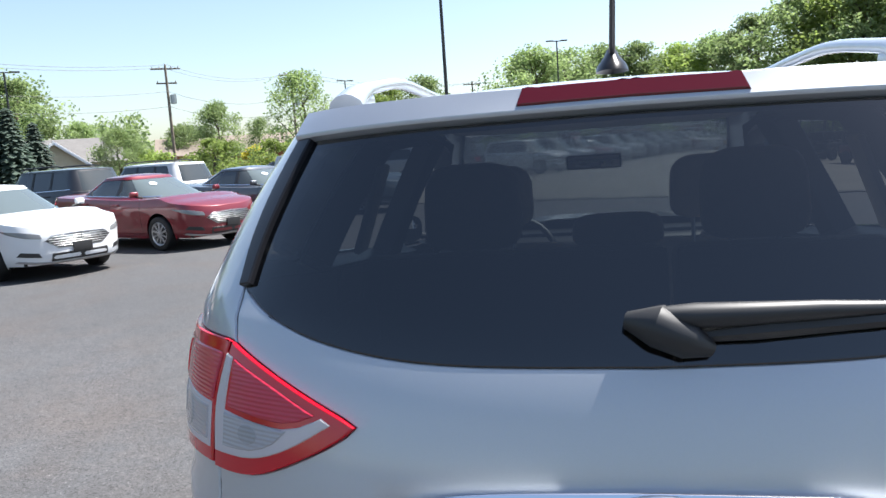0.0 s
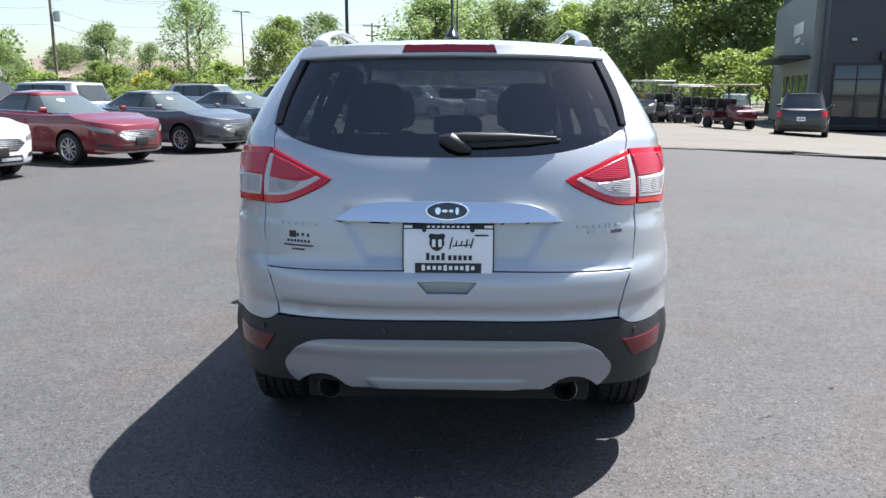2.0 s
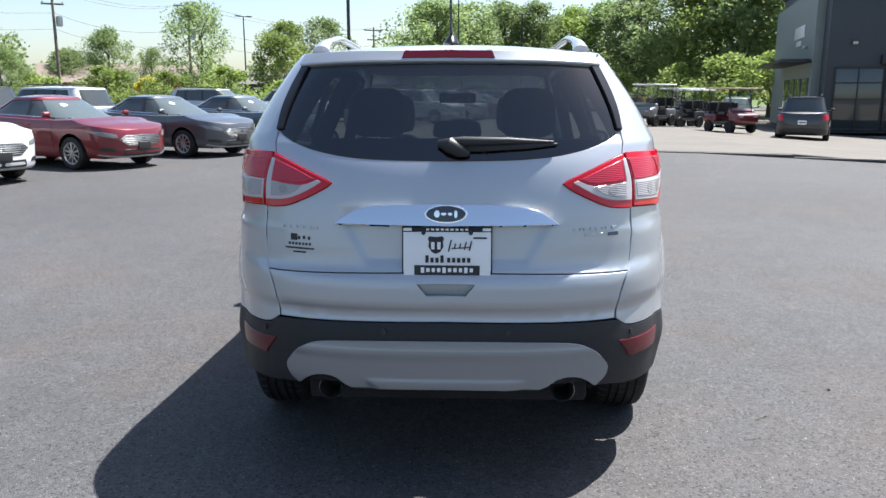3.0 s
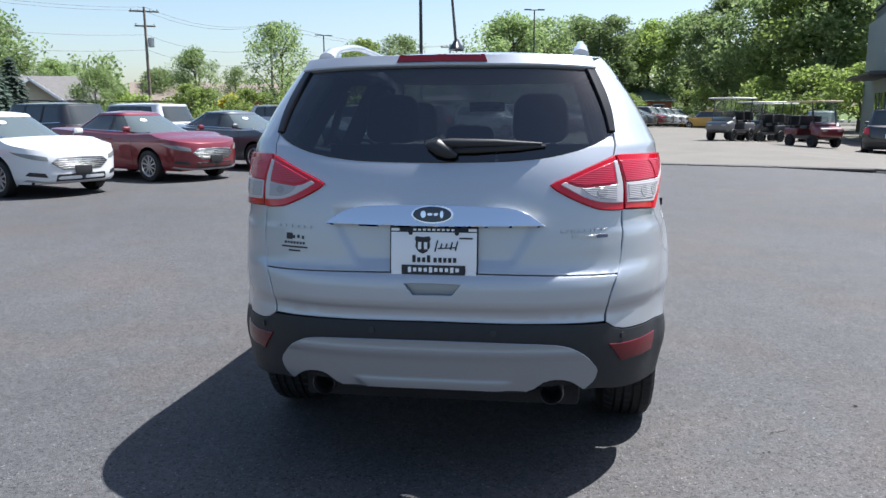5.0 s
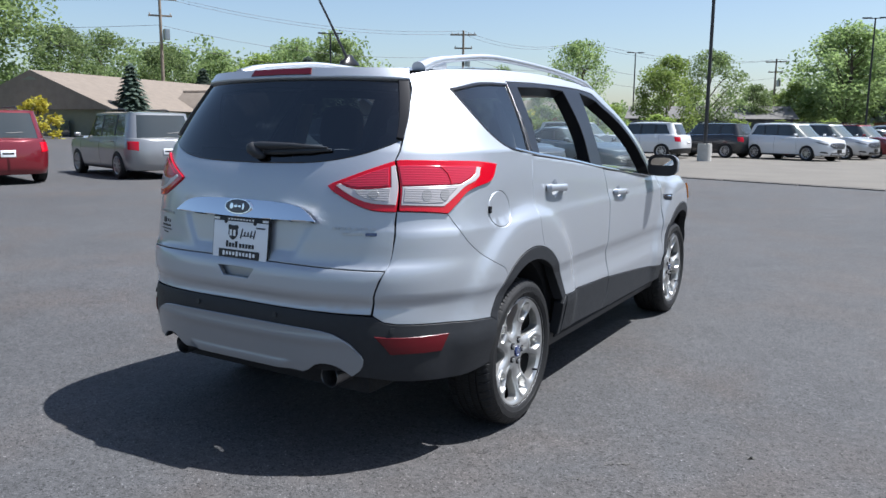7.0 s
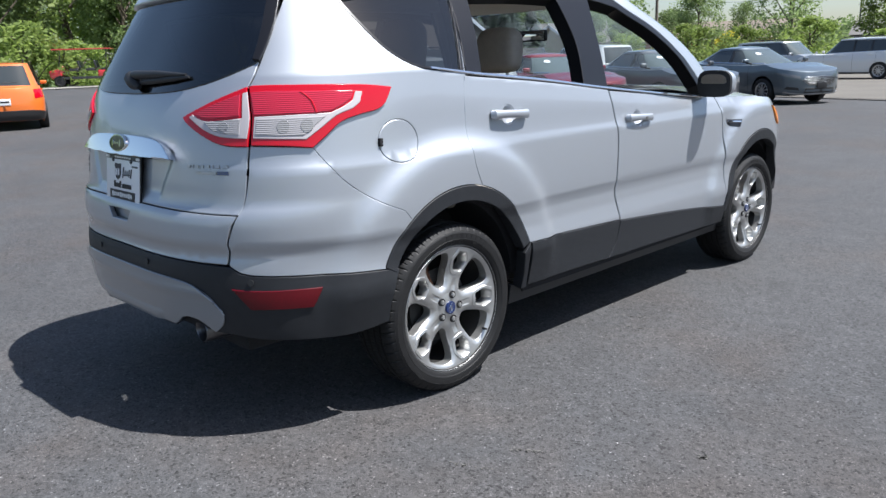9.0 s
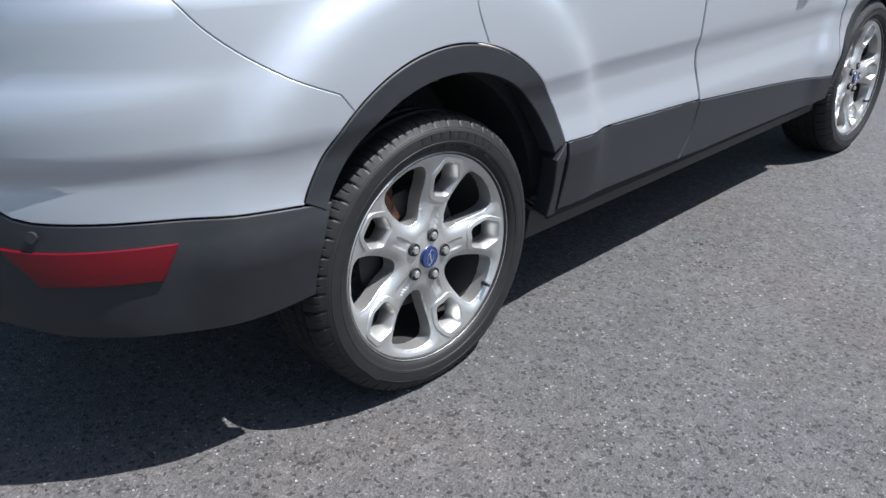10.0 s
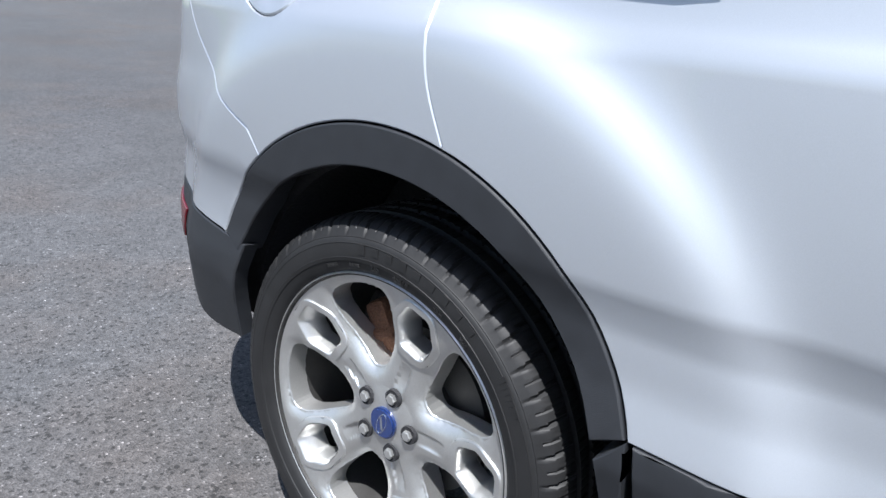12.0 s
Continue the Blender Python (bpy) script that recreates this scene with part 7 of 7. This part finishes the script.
house("house", "long low house with tan shingle roof and sage walls", -42.5, 33.0, 101, 21, 11, 2.3, 4.4, M_SIDING, M_ROOFTAN, porch=(-2.2, 3.3, 1.1))
house("house", "grey-roofed house with a white gable", -40.5, 53.5, 36, 9, 8, 2.4, 4.3, M_CREAM, M_ROOFGREY, 1)
house("house", "brown-roofed bungalow among the trees", -34.0, 72.0, 30, 14, 9, 2.6, 4.3, M_BRICK, M_ROOFTAN, 0)
house("house", "low building with a green roof and brick gable", 6.5, 93.0, 8, 15, 9, 2.4, 4.0, M_BRICK, mat("green_roof", (0.10, 0.13, 0.10), 0.8), 0)
house("house", "dark low shed-like building far off", -17.0, 84.0, 15, 16, 9, 2.6, 3.9, M_CHARCOAL, M_ROOFGREY, 0)


# ---- trees ----
def leaf_mat(name, a, c):
    m = bpy.data.materials.new(name)
    m.use_nodes = True
    nt = m.node_tree
    b = nt.nodes["Principled BSDF"]
    geom = nt.nodes.new("ShaderNodeNewGeometry")
    info = nt.nodes.new("ShaderNodeObjectInfo")
    mx = nt.nodes.new("ShaderNodeMix")
    mx.data_type = "RGBA"
    mx.inputs["A"].default_value, mx.inputs["B"].default_value = (*a, 1), (*c, 1)
    nt.links.new(geom.outputs["Random Per Island"], mx.inputs["Factor"])
    hs = nt.nodes.new("ShaderNodeHueSaturation")
    mr = nt.nodes.new("ShaderNodeMapRange")
    mr.inputs["To Min"].default_value, mr.inputs["To Max"].default_value = 0.75, 1.25
    nt.links.new(info.outputs["Random"], mr.inputs["Value"])
    nt.links.new(mr.outputs[0], hs.inputs["Value"])
    nt.links.new(mx.outputs["Result"], hs.inputs["Color"])
    nt.links.new(hs.outputs[0], b.inputs["Base Color"])
    b.inputs["Roughness"].default_value = 0.6
    tr = nt.nodes.new("ShaderNodeBsdfTranslucent")
    nt.links.new(hs.outputs[0], tr.inputs[0])
    ms = nt.nodes.new("ShaderNodeMixShader")
    ms.inputs[0].default_value = 0.58
    nt.links.new(b.outputs[0], ms.inputs[1])
    nt.links.new(tr.outputs[0], ms.inputs[2])
    nt.links.new(ms.outputs[0], nt.nodes["Material Output"].inputs[0])
    return m


M_LEAF = leaf_mat("maple_leaves", (0.14, 0.205, 0.078), (0.275, 0.355, 0.14))
M_LEAF2 = leaf_mat("light_leaves", (0.15, 0.22, 0.05), (0.29, 0.37, 0.10))
M_SPRUCE = leaf_mat("spruce_needles", (0.060, 0.092, 0.072), (0.12, 0.165, 0.13))
M_YELLOW = leaf_mat("yellow_shrub_leaves", (0.40, 0.33, 0.03), (0.55, 0.50, 0.08))
M_BARK = mat("tree_bark", (0.11, 0.09, 0.07), 0.95, 0, 0, 0.2, 6, 0.35, 0.4)
rng = random.Random(7)


def leaf_cards(centres, size, count, spread, flat=0.8):
    verts, faces = [], []
    for c, r in centres:
        for _ in range(count):
            d = Vector((rng.gauss(0, 1), rng.gauss(0, 1), rng.gauss(0, 1))).normalized() * (rng.random() ** 0.4) * r
            d.z *= flat
            p = c + d
            s = size * rng.uniform(0.6, 1.35)
            a = Vector((rng.gauss(0, 1), rng.gauss(0, 1), rng.gauss(0, 0.7))).normalized()
            b = a.cross(Vector((rng.gauss(0, 1), rng.gauss(0, 1), rng.gauss(0, 1)))).normalized()
            n = len(verts)
            verts += [p - a * s, p + b * s * 0.55 - a * s * 0.1, p + a * s, p - b * s * 0.55 + a * s * 0.15]
            faces.append((n, n + 1, n + 2, n + 3))
    return verts, faces


def tree(name, label, h, w, leaf, trunk=0.18, clumps=64, per=185, size=0.125, low=0.25, tall=1.0):
    t = tagged(empty(name), label, "tree")
    b = tube([(0, 0, -0.8), (rng.uniform(-.2, .2), rng.uniform(-.2, .2), h * 0.3), (rng.uniform(-.4, .4), rng.uniform(-.4, .4), h * 0.62), (rng.uniform(-.5, .5), rng.uniform(-.5, .5), h * 0.9)], [trunk * 1.3, trunk, trunk * 0.6, 0.03], 9)
    centres = []
    for k in range(clumps):
        zz = low + (1 - low) * rng.random() ** 0.85
        prof = math.sin(min(1.0, (zz - low) / (1 - low) * 0.86 + 0.14) * math.pi) ** 0.55
        a, rr = rng.uniform(0, math.tau), w / 2 * prof * math.sqrt(rng.uniform(0.15, 1.0)) * 0.85
        c = Vector((math.cos(a) * rr, math.sin(a) * rr, zz * h * 0.94))
        centres.append((c, rng.uniform(0.10, 0.20) * w * (0.7 + 0.3 * prof)))
        if k % 3 == 0:
            base = Vector((0, 0, max(h * 0.18, c.z - rr * 1.1)))
            b = tube([base, base.lerp(c, 0.5) + Vector((0, 0, 0.2)), c], [trunk * 0.35, trunk * 0.22, 0.02], 6, bm=b)
    part("trunk", b, M_BARK, t)
    v, f = leaf_cards(centres, size, per, 1.0)
    cr = raw("crown", v, f, leaf, t, "", False)
    return t


def spruce(name, label, h, w):
    t = tagged(empty(name), label, "tree")
    part("trunk", tube([(0, 0, -0.8), (0, 0, h * 0.5), (0, 0, h * 0.97)], [0.16, 0.10, 0.02], 8), M_BARK, t)
    verts, faces = [], []
    for k in range(26):
        z = h * (0.06 + 0.92 * k / 26)
        r = w / 2 * (1 - k / 26) ** 0.85 + 0.10
        m = int(11 + 36 * (1 - k / 26))
        for j in range(m):
            a = j / m * math.tau + rng.uniform(-.15, .15)
            rr = r * rng.uniform(0.7, 1.1)
            d = Vector((math.cos(a), math.sin(a), 0))
            side = Vector((-d.y, d.x, 0))
            for q in range(5):
                p = d * rr * (0.25 + 0.18 * q) + Vector((0, 0, z - rr * 0.16 * q * 0.5 + rng.uniform(-.06, .06)))
                s = 0.21 * rng.uniform(0.6, 1.4)
                n = len(verts)
                verts += [p - side * s, p + d * s * 1.4 + Vector((0, 0, -s * 0.6)), p + side * s, p - d * s + Vector((0, 0, s * 0.5))]
                faces.append((n, n + 1, n + 2, n + 3))
    raw("crown", verts, faces, M_SPRUCE, t, "", False)
    return t


maple = [tree("maple_tree", "broad green deciduous tree in full leaf", 10, 8.5, M_LEAF), tree("maple_tree", "tall green deciduous tree in full leaf", 11, 7.0, M_LEAF, clumps=70),
         tree("maple_tree", "light green deciduous tree in full leaf", 9, 7.5, M_LEAF2, clumps=58, low=0.2), tree("maple_tree", "open-crowned green tree with visible limbs", 10, 8.0, M_LEAF, clumps=44, per=150, low=0.30)]
shrub = tree("shrub", "rounded light green shrub at the lot's edge", 3.2, 4.2, M_LEAF2, 0.07, 26, 110, 0.09, 0.08)
yshrub = tree("shrub", "bright yellow-leaved shrub among green trees", 2.6, 2.6, M_YELLOW, 0.05, 18, 60, 0.10, 0.08)
pine = spruce("spruce_tree", "dark blue-green spruce with drooping branches", 7.5, 5.4)
for o in maple + [shrub, yshrub, pine]:
    o.location = (o.location.x, -260, 0)
EYE0 = Vector((1.5, -3.0, 0))
base_h = {maple[0].name: 10, maple[1].name: 11, maple[2].name: 9, maple[3].name: 10, shrub.name: 3.2, yshrub.name: 2.6, pine.name: 7.5}
used = set()


def plant(o, az, dist, h, z=-0.3, wide=1.0):
    a = radians(az)
    k = h / base_h[o.name]
    x, y = EYE0.x + math.sin(a) * dist, EYE0.y + math.cos(a) * dist
    m = pose(x, y, z, 0, 0, rng.uniform(0, 360))
    if o.name not in used:
        used.add(o.name)
        o.matrix_basis = m
        o.scale = (k * wide, k * wide, k)
        return
    c = copy_thing(o, m)
    c.scale = (k * wide, k * wide, k)


# single trees and groups that stand out: kind, azimuth, distance, height
for i, az, d, h, wd in ((0, -78, 62, 13, 1.1), (1, -74, 58, 13, 1.1), (2, -70, 66, 14, 1.2), (1, -66, 60, 13.5, 1.0), (0, -62, 64, 13, 1.1), (0, -57, 78, 10.5, 1.0), (3, -54.5, 84, 11, 1.0), (0, -50.5, 86, 10.0, 1.1), (1, -47, 88, 10, 1.1),
                        (2, -44, 82, 9.0, 1.1), (3, -41.5, 80, 10.5, 1.0), (1, -38.5, 80, 10.8, 1.1), (0, -35, 96, 7.5, 1.1), (0, -33.0, 50, 4.3, 0.95), (1, -32, 84, 6.0, 1.2), (0, -28.5, 82, 6.0, 1.2), (0, -26.4, 62, 6.5, 0.85), (3, -23.6, 66, 5.4, 0.8), (3, -20.6, 60, 8.4, 0.95),
                        (2, -14.5, 70, 8.0, 1.0), (3, -11.8, 74, 8.8, 1.0), (1, -9, 88, 6.6, 1.1), (2, -6.5, 92, 6.8, 1.1), (0, -3.5, 90, 12.5, 1.2), (3, -1, 94, 12.5, 1.2), (0, 1.5, 98, 13, 1.1), (1, 4, 96, 13, 1.1), (2, 6.5, 100, 12.5, 1.2), (0, 9, 98, 13, 1.1),
                        (1, 11.5, 90, 14, 1.1), (0, 14, 84, 15, 1.1), (2, 16, 80, 14, 1.1), (1, 18, 76, 15, 1.1), (2, 20, 78, 15, 1.1), (1, 22, 82, 15, 1.0), (0, 24.5, 90, 15, 1.1)):
    plant(maple[i], az, d, h, -0.3, wd)
for az, d, h in ((-52.6, 46, 5.2), (-48, 70, 6.8), (-42.2, 58, 6.6), (-40.6, 60, 7.2), (-39.2, 57, 6.4), (-37.8, 60, 5.6)):
    plant(pine, az, d, h)
for az, d, h in ((-72, 47, 4.5), (-69, 50, 3.6), (-75, 48, 4.0), (-31.2, 52, 3.0), (-27, 56, 3.6), (-23, 52, 3.2), (-19, 54, 3.6), (-15, 60, 2.8), (-10, 70, 2.6), (-7, 74, 2.6), (-4, 78, 2.8), (0, 86, 3), (5, 90, 3.5), (10, 84, 4), (14, 72, 4.5), (17, 66, 5), (20, 64, 5), (23, 70, 5)):
    plant(shrub, az, d, h, -0.3, 1.2)
for az, d, h in ((-58.5, 44, 3.0), (-36.6, 46, 1.9), (-29.8, 56, 2.0), (-24.2, 56, 2.9), (-5.5, 66, 2.0)):
    plant(yshrub, az, d, h)
# woods behind: many trees too far to tell apart
v, f = [], []
for k in range(230):
    az = rng.uniform(-115, 60)
    d = rng.uniform(105, 150)
    h = rng.uniform(7, 11) if -36 < az < -6 else rng.uniform(11, 16)
    if -31 < az < -6:
        h *= 0.6
    a = radians(az)
    c0 = Vector((EYE0.x + math.sin(a) * d, EYE0.y + math.cos(a) * d, -0.5))
    cs = [(c0 + Vector((rng.uniform(-3.5, 3.5), rng.uniform(-3.5, 3.5), h * rng.uniform(0.1, 0.9))), rng.uniform(1.6, 2.6)) for _ in range(16)]
    vv, ff = leaf_cards(cs, 0.31, 56, 1.0)
    n = len(v)
    v += vv
    f += [tuple(i + n for i in q) for q in ff]
tagged(raw("far_woods", v, f, M_LEAF, None, "", False), "distant green woods behind the lots", "woods", kind="stuff")
